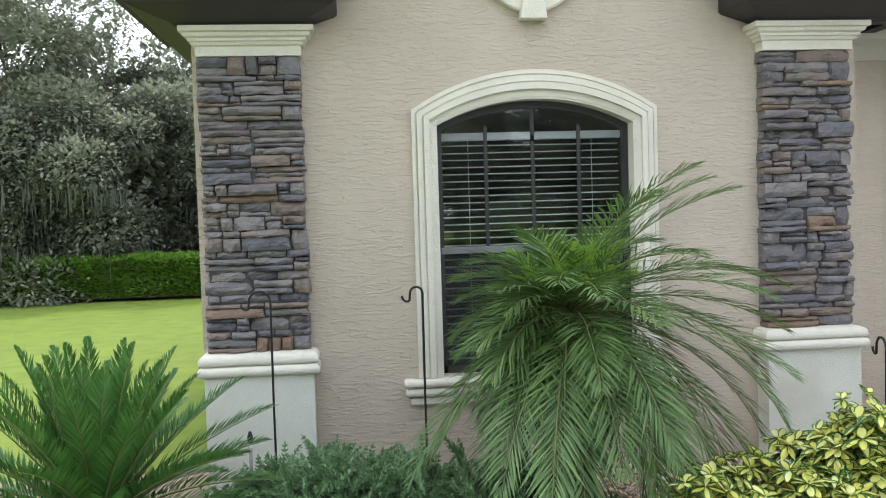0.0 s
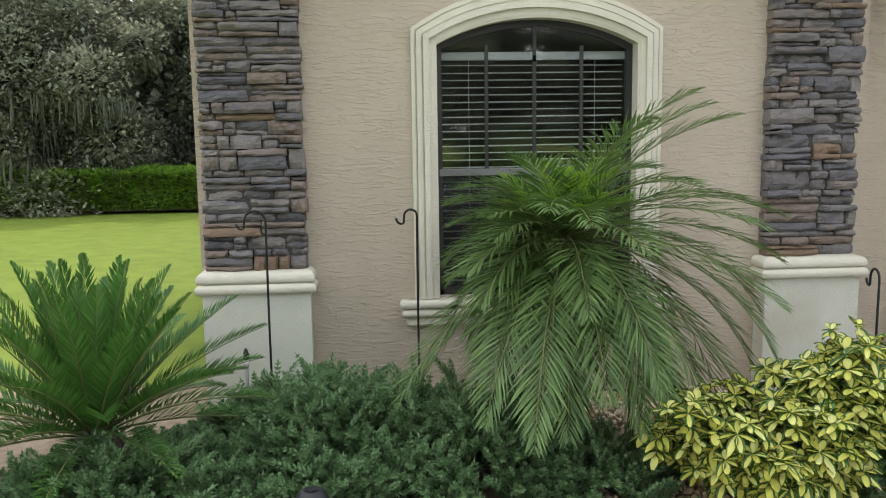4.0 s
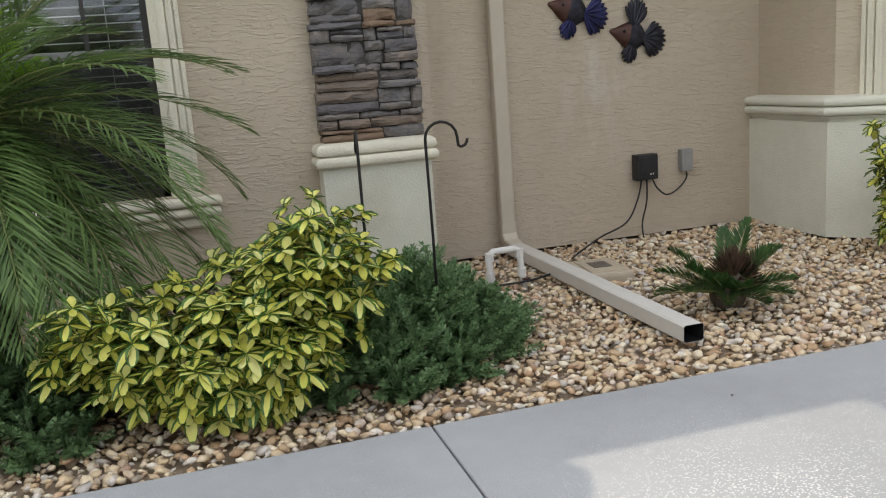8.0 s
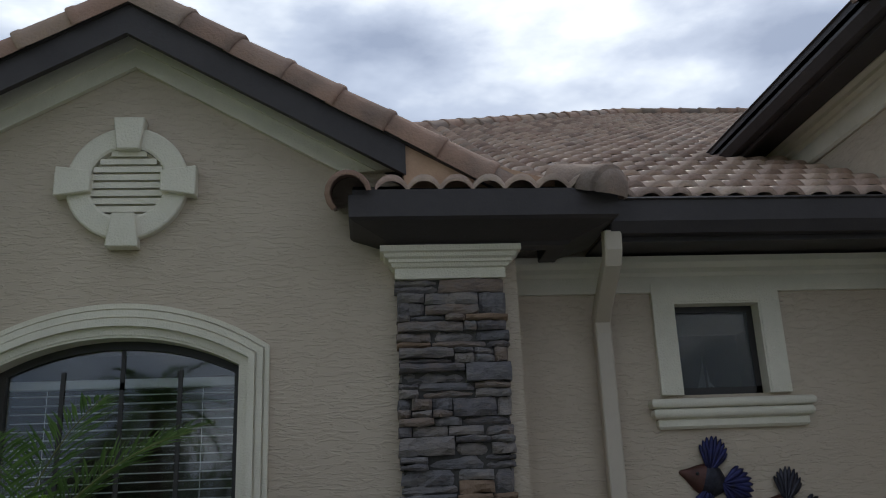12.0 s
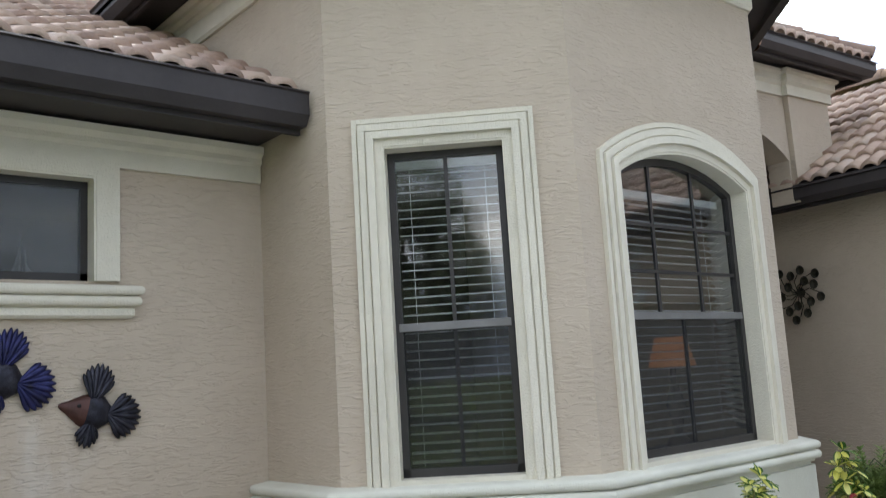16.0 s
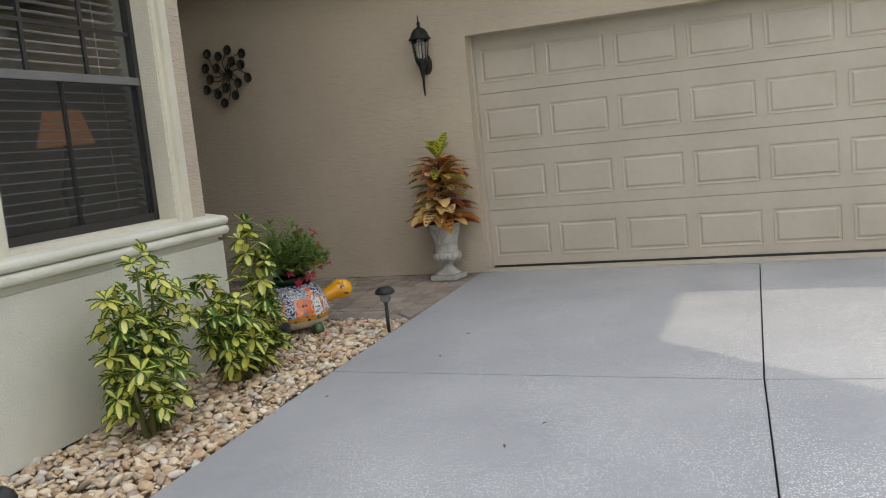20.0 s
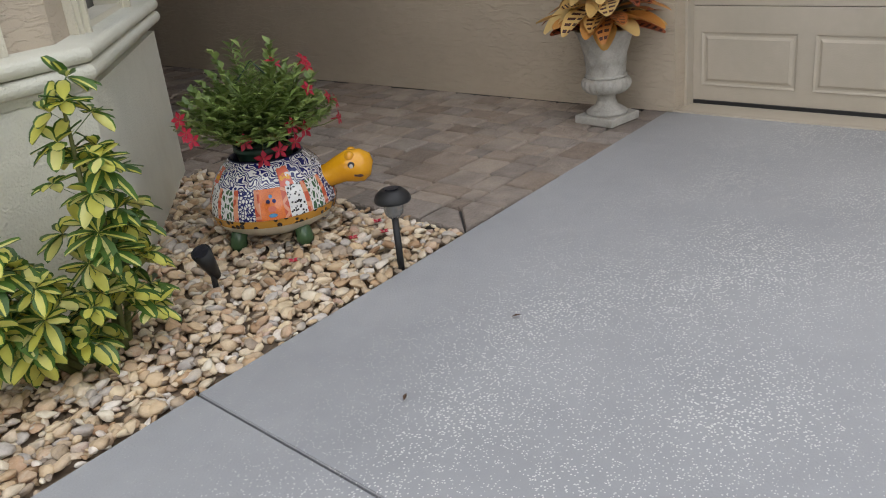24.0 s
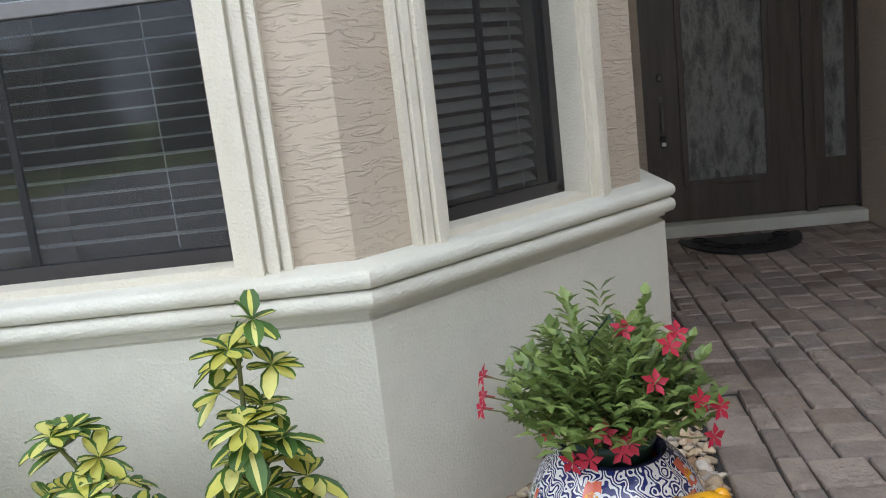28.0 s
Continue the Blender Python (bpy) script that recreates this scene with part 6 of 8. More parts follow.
lim = [(local(a), (inv.to_3x3() @ Vector((*n, 0))).to_2d()) for a, n in LIMITS]
y = 0.008
while y > -2.4:
    x = 0.35
    while x > -5.6:
        # a block of two courses, whose widths change from block to block
        wa, total = rng.choice((0.12, 0.16, 0.16, 0.20)), rng.choice((0.36, 0.40, 0.44))
        cuts = {0.36: ((0.16, 0.20), (0.20, 0.16), (0.12, 0.24), (0.24, 0.12)), 0.40: ((0.16, 0.24), (0.24, 0.16), (0.20, 0.20)), 0.44: ((0.20, 0.24), (0.24, 0.20), (0.12, 0.16, 0.16))}[total]
        for w, y0 in ((wa, y), (STRIP - wa, y - wa)):
            e = x
            for h in rng.choice(cuts):
                whole = [Vector(p) for p in ((e - h, y0 - w), (e, y0 - w), (e, y0), (e - h, y0))]
                piece = whole
                c = GAR @ Vector((e - h / 2, y0 - w / 2, 0))
                for a, n in lim if c.y < -0.45 else ():
                    piece = clipped(piece, a, n) if piece else piece
                if len(piece) > 2 and area(piece) > 0.002 and inside_poly(c.x, max(c.y, -2.2), COURT):
                    lay_paver(piece, (round(w, 2), h) if area(piece) > w * h - 1e-6 else None)
                e -= h
        x -= total
    y -= STRIP
# the border course: along the driveway and back along the pebble bed, mitred at the corner
for way, side, far in ((SOUTH, WEST, 1.86), (WEST, SOUTH, 1.7)):
    d = 0.0
    while d < far:
        ln = rng.choice((0.22, 0.24, 0.26)) if d else 0.27
        quad = [CORNER + way * d, CORNER + way * (d + ln), CORNER + way * (d + ln) + side * BORDER, CORNER + way * (d if d else BORDER) + side * BORDER]
        quad = [local(p) for p in quad]
        lay_paver(quad if area(quad) > 0 else quad[::-1])
        d += ln

# pebbles
rng = random.Random(9)
ico_bm = bmesh.new()
bmesh.ops.create_icosphere(ico_bm, subdivisions=2, radius=1.0)
ico_bm.verts.ensure_lookup_table()
ICO_V = np.array([v.co[:] for v in ico_bm.verts])
ICO_F = [tuple(v.index for v in f.verts) for f in ico_bm.faces]
ico_bm.free()
ico_bm = bmesh.new()
bmesh.ops.create_icosphere(ico_bm, subdivisions=1, radius=1.0)
ICO1_V = np.array([v.co[:] for v in ico_bm.verts])
ICO1_F = [tuple(v.index for v in f.verts) for f in ico_bm.faces]
ico_bm.free()


def pebble_shape(V, seed):
    r = np.random.RandomState(seed)
    v = V.copy()
    for _ in range(8):
        n = r.normal(size=3)
        n /= np.linalg.norm(n)
        lim = r.uniform(0.36, 0.74)
        d = v @ n
        over = d > lim
        v[over] -= np.outer((d[over] - lim) * 0.9, n)
    return v * np.array([1.08, r.uniform(0.58, 0.9), r.uniform(0.38, 0.62)])


SHAPES2, SHAPES1 = [pebble_shape(ICO_V, i) for i in range(12)], [pebble_shape(ICO1_V, i + 50) for i in range(12)]
BED = [(-3.4, -2.13), (-0.1, -2.20), (5.45, -2.20), (8.56, -2.28), (9.90, -2.33), (10.02, -1.3), (10.10, -0.45), (9.97, -0.46), (8.97, -1.44), (6.92, -1.42), (5.92, -0.42), (5.96, 0.375), (3.43, 0.375), (3.43, -0.01), (-3.4, -0.01)]
PLANTED = [(-1.2, -1.0, 1.15), (0.0, -1.15, 0.75), (0.6, -1.1, 0.7)]
pts = []
gx_, gy_ = 0.034, 0.031
yy = -2.36
row = 0
while yy < 0.36:
    xx = -3.4
    while xx < 10.1:
        px, py = xx + rng.uniform(-0.016, 0.016) + (gx_ / 2 if row % 2 else 0), yy + rng.uniform(-0.016, 0.016)
        if px > -1.6 and inside_poly(px, py, BED) and py > edge_y(px) + 0.015 and not any((px - a) ** 2 + (py - b) ** 2 < r * r for a, b, r in PLANTED):
            pts.append((px, py))
        xx += gx_ if xx < 6.5 else gx_ * 0.8
    yy += gy_
    row += 1
allv, allf, off_n = [], [], 0
near = []
for k, (px, py) in enumerate(pts):
    s = rng.choice((0.015, 0.019, 0.023, 0.028, 0.037)) * rng.uniform(0.85, 1.15)
    z = s * 0.25 + rng.uniform(-0.012, 0.014)
    m = Matrix.Translation((px, py, z - 0.016)) @ pose(0, 0, 0, rng.uniform(-28, 28), rng.uniform(-28, 28), rng.uniform(0, 360)) @ Matrix.Scale(s, 4)
    if 9.0 < px < 9.95 and -2.36 < py < -1.7 and len(near) < 300:
        near.append((k, m))
        continue
    V, F = (SHAPES2[k % 12], ICO_F) if px > 6.5 else (SHAPES1[k % 12], ICO1_F)
    a = np.array(m)
    v = V @ a[:3, :3].T + a[:3, 3]
    allv.append(v)
    allf += [(f[0] + off_n, f[1] + off_n, f[2] + off_n) for f in F]
    off_n += len(v)
allv = np.concatenate(allv)
peb = new("pebbles", shared("pebbles", allv.tolist(), allf, M["pebble"], True))
tagged(peb, "tan and cream river pebbles covering the planting bed", "pebbles", "", "stuff")
PM = [shared("pebble", SHAPES2[i].tolist(), ICO_F, M["pebble"], True) for i in range(12)]
bed = tagged(new("pebble_edge"), "loose tan river pebbles beside the driveway", "pebbles", "", "structure")
for k, m in near:
    o = new("pebble", PM[k % 12])
    o.parent = bed
    o.matrix_basis = m

# brick edging and turf by the driveway's corner
edg = thing("brick_edging", at(0, 0), "terracotta coloured cast garden edging beside the lawn", "edging", "", "structure")
cur = [(-3.2, -2.36), (-2.3, -2.33), (-1.4, -2.32), (-0.7, -2.33), (-0.3, -2.35), (-0.12, -2.42), (-0.07, -2.55), (-0.06, -2.75), (-0.07, -3.4), (-0.1, -5.0), (-0.2, -8.0)]
for i, (a, b) in enumerate(zip(cur, cur[1:])):
    bm = bmesh.new()
    sweep(bm, [(*a, 0), (*b, 0)], [(-0.06, -0.06), (0.06, -0.06), (0.06, 0.012), (0.04, 0.03), (-0.04, 0.03), (-0.06, 0.012)])
    part("edging_block", bm, M["edging"], edg)


# ---- plants ----
class Leaves:
    """Gathers many small faces into one mesh, with a material slot a face."""

    def __init__(self):
        self.v, self.f, self.m = [], [], []

    def add(self, pts, faces, slots):
        k = len(self.v)
        self.v += pts
        self.f += [tuple(i + k for i in f) for f in faces]
        self.m += slots

    def done(self, name, mats, parent=None, label="", smooth=True, m=None):
        me = bpy.data.meshes.new(name)
        me.from_pydata([tuple(p) for p in self.v], [], self.f)
        for x in mats:
            me.materials.append(x)
        me.polygons.foreach_set("material_index", self.m)
        me.polygons.foreach_set("use_smooth", [smooth] * len(self.f))
        o = new(name, me)
        o.parent = parent
        if m is not None:
            o.matrix_basis = m
        if label:
            o["label"] = label
        return o


def leaf_mat(name, stops, rough=0.45, scale=9.0, trans=0.25):
    m = surf(name, stops, scale, rough, 0.15, 60.0, piece=0.55, spec=0.45)
    n, l = m.node_tree.nodes, m.node_tree.links
    p = n["Principled BSDF"]
    t = n.new("ShaderNodeBsdfTranslucent")
    l.new(p.inputs["Base Color"].links[0].from_socket, t.inputs["Color"])
    mx = n.new("ShaderNodeMixShader")
    mx.inputs[0].default_value = trans
    l.new(p.outputs[0], mx.inputs[1])
    l.new(t.outputs[0], mx.inputs[2])
    l.new(mx.outputs[0], n["Material Output"].inputs["Surface"])
    return m


L = {
    "palm": leaf_mat("palm_leaf", [(0.062, 0.122, 0.033), (0.112, 0.195, 0.053), (0.178, 0.28, 0.085)]),
    "palm_new": leaf_mat("young_palm_leaf", [(0.24, 0.44, 0.045), (0.36, 0.58, 0.08)]),
    "sago": leaf_mat("sago_leaf", [(0.045, 0.125, 0.024), (0.08, 0.20, 0.04), (0.125, 0.27, 0.06)], 0.38),
    "sago_old": leaf_mat("dull_sago_leaf", [(0.03, 0.075, 0.022), (0.055, 0.125, 0.034), (0.085, 0.17, 0.046)], 0.4),
    "juniper": leaf_mat("juniper_sprig", [(0.08, 0.155, 0.065), (0.14, 0.245, 0.105), (0.25, 0.375, 0.185)], 0.55),
    "yellow": leaf_mat("variegated_yellow", [(0.56, 0.54, 0.10), (0.74, 0.70, 0.17), (0.82, 0.79, 0.36)], 0.35),
    "green": leaf_mat("variegated_green", [(0.035, 0.09, 0.022), (0.075, 0.165, 0.035), (0.12, 0.23, 0.05)], 0.35),
    "mand": leaf_mat("vine_leaf", [(0.11, 0.175, 0.05), (0.20, 0.28, 0.08), (0.33, 0.42, 0.14)], 0.32),
    "red": leaf_mat("red_petal", [(0.42, 0.01, 0.032), (0.56, 0.032, 0.07)], 0.5),
    "oak": leaf_mat("oak_leaf", [(0.17, 0.19, 0.13), (0.27, 0.29, 0.205), (0.39, 0.405, 0.30)], 0.4, 2.0, 0.5),
    "hedge": leaf_mat("hedge_leaf", [(0.10, 0.21, 0.03), (0.19, 0.35, 0.055), (0.33, 0.50, 0.10)], 0.3, 4.0, 0.4),
    "grass": leaf_mat("grass_blade", [(0.10, 0.22, 0.015), (0.17, 0.33, 0.03)], 0.5),
    "moss": leaf_mat("hanging_moss", [(0.10, 0.11, 0.08), (0.16, 0.17, 0.13)], 0.8, 3.0),
    "dead": leaf_mat("dry_leaf", [(0.08, 0.045, 0.03), (0.14, 0.085, 0.055)], 0.8),
    "cro_o": leaf_mat("croton_orange", [(0.40, 0.13, 0.04), (0.58, 0.26, 0.07), (0.62, 0.36, 0.14)], 0.35),
    "cro_d": leaf_mat("croton_maroon", [(0.05, 0.018, 0.016), (0.10, 0.035, 0.028)], 0.35),
    "cro_g": leaf_mat("croton_green", [(0.04, 0.085, 0.015), (0.07, 0.13, 0.02)], 0.35),
    "cro_t": leaf_mat("croton_tan", [(0.60, 0.33, 0.10), (0.68, 0.45, 0.17), (0.72, 0.53, 0.24)], 0.4),
    "cro_l": leaf_mat("croton_lime", [(0.50, 0.55, 0.05), (0.62, 0.62, 0.12)], 0.35),
    "cro_r": leaf_mat("croton_red", [(0.30, 0.07, 0.04), (0.48, 0.16, 0.08)], 0.4),
}


M["bark"] = surf("bark", [(0.06, 0.045, 0.033), (0.12, 0.095, 0.07)], 8.0, 0.9, 0.9, 25.0, stretch=(2, 2, 0.5))
M["stem"] = surf("green_stem", [(0.12, 0.14, 0.04), (0.20, 0.21, 0.08)], 10.0, 0.6, 0.2)


def frame_of(d, up=Vector((0, 0, 1))):
    d = d.normalized()
    s = d.cross(up)
    s = s.normalized() if s.length > 1e-4 else Vector((1, 0, 0))
    return d, s, s.cross(d)


def blade(lv, base, d, ln, w, up, slot, droop=0.15, fold=0.3):
    """A narrow folded leaflet."""
    d, s, u = frame_of(d, up)
    p1, p2 = base + d * ln * 0.5 - Vector((0, 0, droop * ln * 0.25)), base + d * ln - Vector((0, 0, droop * ln))
    h = u * (w * fold)
    lv.add([base, p1 + s * w / 2 + h, p1, p1 - s * w / 2 + h, p2], [(0, 2, 1), (0, 3, 2), (1, 2, 4), (2, 3, 4)], [slot] * 4)


def feather(lv, pts, n, leaf, w, ang, slot, rng, vee=0.35, droop=0.25, taper=lambda t: math.sin(math.pi * min(1, 0.12 + 0.9 * t)) ** 0.6, start=0.12):
    """Leaflets on both sides of a rib along points."""
    k = len(pts) - 1
    for i in range(n):
        t = start + (1 - start) * i / n
        q = t * k
        j = min(int(q), k - 1)
        p = pts[j].lerp(pts[j + 1], q - j)
        d, s, u = frame_of(pts[j + 1] - pts[j])
        ln = leaf * taper(t)
        for side in (-1, 1):
            a = radians(ang * (1 - 0.55 * t) + rng.uniform(-7, 7))
            way = d * math.cos(a) + s * side * math.sin(a) + u * (vee + rng.uniform(-0.12, 0.12))
            blade(lv, p, way, ln * rng.uniform(0.85, 1.1), w, u, slot, droop * rng.uniform(0.5, 1.4))


def arc(base, az, el, ln, bend, n=9):
    """Points of a frond that leaves at a slope and bends down with its length."""
    pts, p = [], Vector(base)
    e = el
    for i in range(n):
        pts.append(p.copy())
        p = p + Vector((math.cos(az) * math.cos(e), math.sin(az) * math.cos(e), math.sin(e))) * (ln / (n - 1))
        e -= bend / (n - 1)
    return pts


def frond_thing(parent, pts, rib_r, lv, slots, label=""):
    bm = bmesh.new()
    tube(bm, pts, rib_r, 5, [1 - 0.8 * i / (len(pts) - 1) for i in range(len(pts))])
    o = lv.done("frond", slots, parent, label)
    me = mesh_of("rib", bm, M["stem"], True)
    r = new("rib", me)
    r.parent = o
    return o


# pygmy date palm by the arched window
palm = thing("date_palm", at(1.16, -1.12), "pygmy date palm with feathery arching green fronds", "palm")
rng = random.Random(21)
bm = bmesh.new()
tube(bm, [(0, -0.12, -0.05), (0.0, -0.08, 0.5), (0, 0, 1.16)], 0.075, 12, [1.1, 1.0, 1.1])
part("trunk", bm, M["bark"], palm, "short fibrous trunk", True)
for i in range(106):
    young = i < 18
    g = max(0.0, min(i - 18, 73) / 73)
    az = 2.399963 * i + rng.uniform(-0.2, 0.2)
    side, back = math.cos(az), math.sin(az)
    if young:
        el, ln, bend = radians(rng.uniform(20, 75)), rng.uniform(0.32, 0.5), radians(20)
        az = radians(rng.uniform(190, 350))
    else:
        el = radians(70 - 116 * g ** 0.9 + rng.uniform(-8, 8))
        ln = (0.88 + 0.28 * side + 0.42 * max(0.0, g - 0.3)) * rng.uniform(0.9, 1.08) * (0.72 if back > 0.35 else 1.0)
        bend = radians(58 + 12 * g + rng.uniform(-12, 15))
    if i > 91:
        el, ln, bend = radians(rng.uniform(-45, -15)), rng.uniform(1.05, 1.3), radians(rng.uniform(30, 55))
        if back > 0.3:
            az = -az
            back = -back
    pts = arc((0.03 * side, 0.03 * back, 1.15 + 0.05 * (1 - g)), az, el, ln, bend)
    lv = Leaves()
    feather(lv, pts, 22 if young else 42, 0.17 if young else 0.27, 0.0115, 56, 1 if young else 0, rng, 0.20, 0.18, start=0.08)
    frond_thing(palm, pts, 0.006, lv, [L["palm"], L["palm_new"]])

# large sago at the corner of the house
sago = thing("sago_palm", at(-1.22, -1.22), "large sago palm with stiff dark green fronds", "sago palm")
rng = random.Random(3)
bm = bmesh.new()
tube(bm, [(0, 0, -0.05), (0, 0, 0.2), (0, 0, 0.3)], 0.13, 12, [1, 1, 0.6])
part("trunk", bm, M["bark"], sago, "short shaggy trunk", True)
for i in range(60):
    g = i / 59
    az = 2.399963 * i + rng.uniform(-0.12, 0.12)
    el = radians(84 - 74 * g ** 1.25 + rng.uniform(-5, 5))
    pts = arc((0.05 * math.cos(az), 0.05 * math.sin(az), 0.27), az, el, rng.uniform(0.86, 1.05) * (0.92 + 0.1 * g), radians(10 + 26 * g))
    lv = Leaves()
    feather(lv, pts, 58, 0.155, 0.0135, 50, 0, rng, 0.38, 0.03, start=0.12)
    frond_thing(sago, pts, 0.007, lv, [L["sago"]])
# small ailing sago in the pebbles
sago2 = thing("sago_palm", at(4.46, -1.44), "small sago palm with a browned shaggy heart", "sago palm")
bm = bmesh.new()
lathe(bm, [(0.05, -0.03), (0.085, 0.03), (0.095, 0.09), (0.075, 0.15), (0.03, 0.18)], 14)
part("trunk", bm, M["bark"], sago2, "round shaggy trunk", True)
rng = random.Random(8)
for i, (a, e, ln) in enumerate(((165, 30, 0.36), (180, 14, 0.38), (205, 22, 0.34), (235, 12, 0.30), (270, 10, 0.28), (305, 12, 0.28), (335, 18, 0.30), (10, 42, 0.34), (30, 66, 0.40), (60, 60, 0.36), (150, 50, 0.34), (255, 30, 0.24), (345, 50, 0.32), (190, 44, 0.30), (220, 40, 0.26))):
    az = radians(a)
    pts = arc((0.04 * math.cos(az), 0.04 * math.sin(az), 0.07), az, radians(e), ln, radians(18))
    lv = Leaves()
    feather(lv, pts, 44, 0.105, 0.0125, 50, 0, rng, 0.45, 0.05, start=0.08)
    frond_thing(sago2, pts, 0.006, lv, [L["sago_old"]])
lv = Leaves()
for i in range(420):
    a, e = rng.uniform(0, 6.28), rng.uniform(0.1, 1.5)
    d = Vector((math.cos(a) * math.cos(e), math.sin(a) * math.cos(e), math.sin(e)))
    blade(lv, Vector((0.03, 0.0, 0.10)) + Vector((d.x * 0.075, d.y * 0.075, d.z * 0.10)), d, rng.uniform(0.05, 0.11), 0.013, Vector((0, 0, 1)), 0, -0.1)
lv.done("dry_crown", [L["dead"]], sago2, "brown dry leaf bases")


# junipers: sprays of small scale-clad twigs
def juniper(x, y, rx, ry, h, n, seed, label, lift=0.0):
    t = thing("juniper", at(x, y), label, "juniper", "spreading junipers")
    rng = random.Random(seed)
    lv = Leaves()
    clumps = []
    for i in range(n // 11):
        a, r = rng.uniform(0, 6.283), math.sqrt(rng.random())
        clumps.append((rx * r * math.cos(a), ry * r * math.sin(a), rng.uniform(0.75, 1.25)))
    for i in range(n):
        cx, cy, lift = clumps[i % len(clumps)]
        px, py = cx + rng.gauss(0, 0.045), cy + rng.gauss(0, 0.045)
        a, r = math.atan2(py / ry, px / rx), min(1.05, math.hypot(px / rx, py / ry))
        if y + py > -0.12 or y + py < edge_y(x + px) + 0.05:
            continue
        top = h * (1 - 0.75 * r ** 2.2) * rng.uniform(0.5, 1.12) * lift * (0.8 + 0.35 * noise.noise(Vector((px * 2.2, py * 2.2, seed))))
        out = Vector((math.cos(a), math.sin(a), 0))
        d = (out * rng.uniform(0.3, 0.9) + Vector(((px - cx) * 9, (py - cy) * 9, rng.uniform(0.45, 1.0))) + Vector((rng.uniform(-0.4, 0.4), rng.uniform(-0.4, 0.4), 0))).normalized()
        p = Vector((px, py, max(0.02, top))) - d * 0.08
        ln = rng.uniform(0.12, 0.20)
        _, s, u = frame_of(d)
        for k in range(8):
            t0 = k / 8
            q = p + d * ln * t0
            for side in range(5):
                an = 1.2566 * side + k * 0.7 + rng.uniform(-0.3, 0.3)
                way = (d * 0.85 + (s * math.cos(an) + u * math.sin(an)) * 0.8).normalized()
                e0, e1 = q + way * 0.050 * (1.1 - t0 * 0.7), frame_of(way)[1] * 0.0085
                lv.add([q - e1 * 0.5, q + way * 0.016 - e1, e0, q + way * 0.016 + e1], [(0, 1, 2, 3)], [0])
        blade(lv, p + d * ln * 0.9, d, 0.035, 0.010, Vector((0, 0, 1)), 0, 0.0)
    lv.done("foliage", [L["juniper"]], t, "blue-green scale foliage", False)
    for i in range(9):
        a = 6.283 * i / 9
        bm = bmesh.new()
        tube(bm, [(0, 0, -0.02), (0.4 * rx * math.cos(a), 0.4 * ry * math.sin(a), 0.10), (0.8 * rx * math.cos(a), 0.8 * ry * math.sin(a), 0.14)], 0.012, 5, [1, 0.7, 0.3])
        part("branch", bm, M["bark"], t)



juniper(-0.95, -1.55, 0.85, 0.62, 0.34, 1100, 1, "low blue-green juniper spreading below the sago")
juniper(-0.05, -1.05, 0.80, 0.85, 0.47, 1700, 2, "low blue-green juniper spreading before the pedestal")
juniper(0.62, -1.25, 0.62, 0.62, 0.46, 1100, 5, "blue-green juniper beside the palm")
juniper(1.25, -1.55, 0.45, 0.35, 0.28, 450, 7, "dark low juniper under the palm")
juniper(2.89, -1.20, 0.48, 0.58, 0.38, 1100, 4, "blue-green juniper before the stone pier")
juniper(2.55, -1.55, 0.45, 0.38, 0.32, 500, 6, "dark low juniper under the yellow shrub")


# variegated umbrella shrubs
def leaflet(lv, base, d, ln, w, rng, share):
    """A drooping oval leaflet: pale middle, green margin."""
    d, s, u = frame_of(d)
    rows = []
    sag = rng.uniform(0.02, 0.42)
    for t, ww in ((0.12, 0.34), (0.40, 0.98), (0.72, 0.96), (0.94, 0.50)):
        c = base + d * ln * t - Vector((0, 0, sag * ln * t * t))
        half = s * (w / 2 * ww)
        rows.append([c - half + u * 0.004, c - half * share, c + half * share, c + half + u * 0.004])
    vs = [base] + [p for r in rows for p in r] + [base + d * ln - Vector((0, 0, (sag + 0.02) * ln))]
    fs, ms = [(0, 2, 1), (0, 3, 2), (0, 4, 3)], [0, 1, 0]
    for r in range(3):
        o = 1 + 4 * r
        fs += [(o, o + 1, o + 5, o + 4), (o + 1, o + 2, o + 6, o + 5), (o + 2, o + 3, o + 7, o + 6)]
        ms += [0, 1, 0]
    o = 13
    e = len(vs) - 1
    fs += [(o, o + 1, e), (o + 1, o + 2, e), (o + 2, o + 3, e)]
    ms += [0, 1 if rng.random() < 0.5 else 0, 0]
    lv.add(vs, fs, ms)


def whorl(lv, c, axis, n, ln, rng, pale):
    _, s, u = frame_of(axis, Vector((0.3, 0.9, 0.2)))
    green = rng.random() > pale
    for k in range(n):
        a = 6.283 * k / n + rng.uniform(-0.2, 0.2)
        d = (s * math.cos(a) + u * math.sin(a)) + axis * rng.uniform(0.05, 0.55)
        leaflet(lv, c, d, ln * rng.uniform(0.75, 1.15), ln * 0.54, rng, 0.25 if green else rng.uniform(0.5, 0.9))


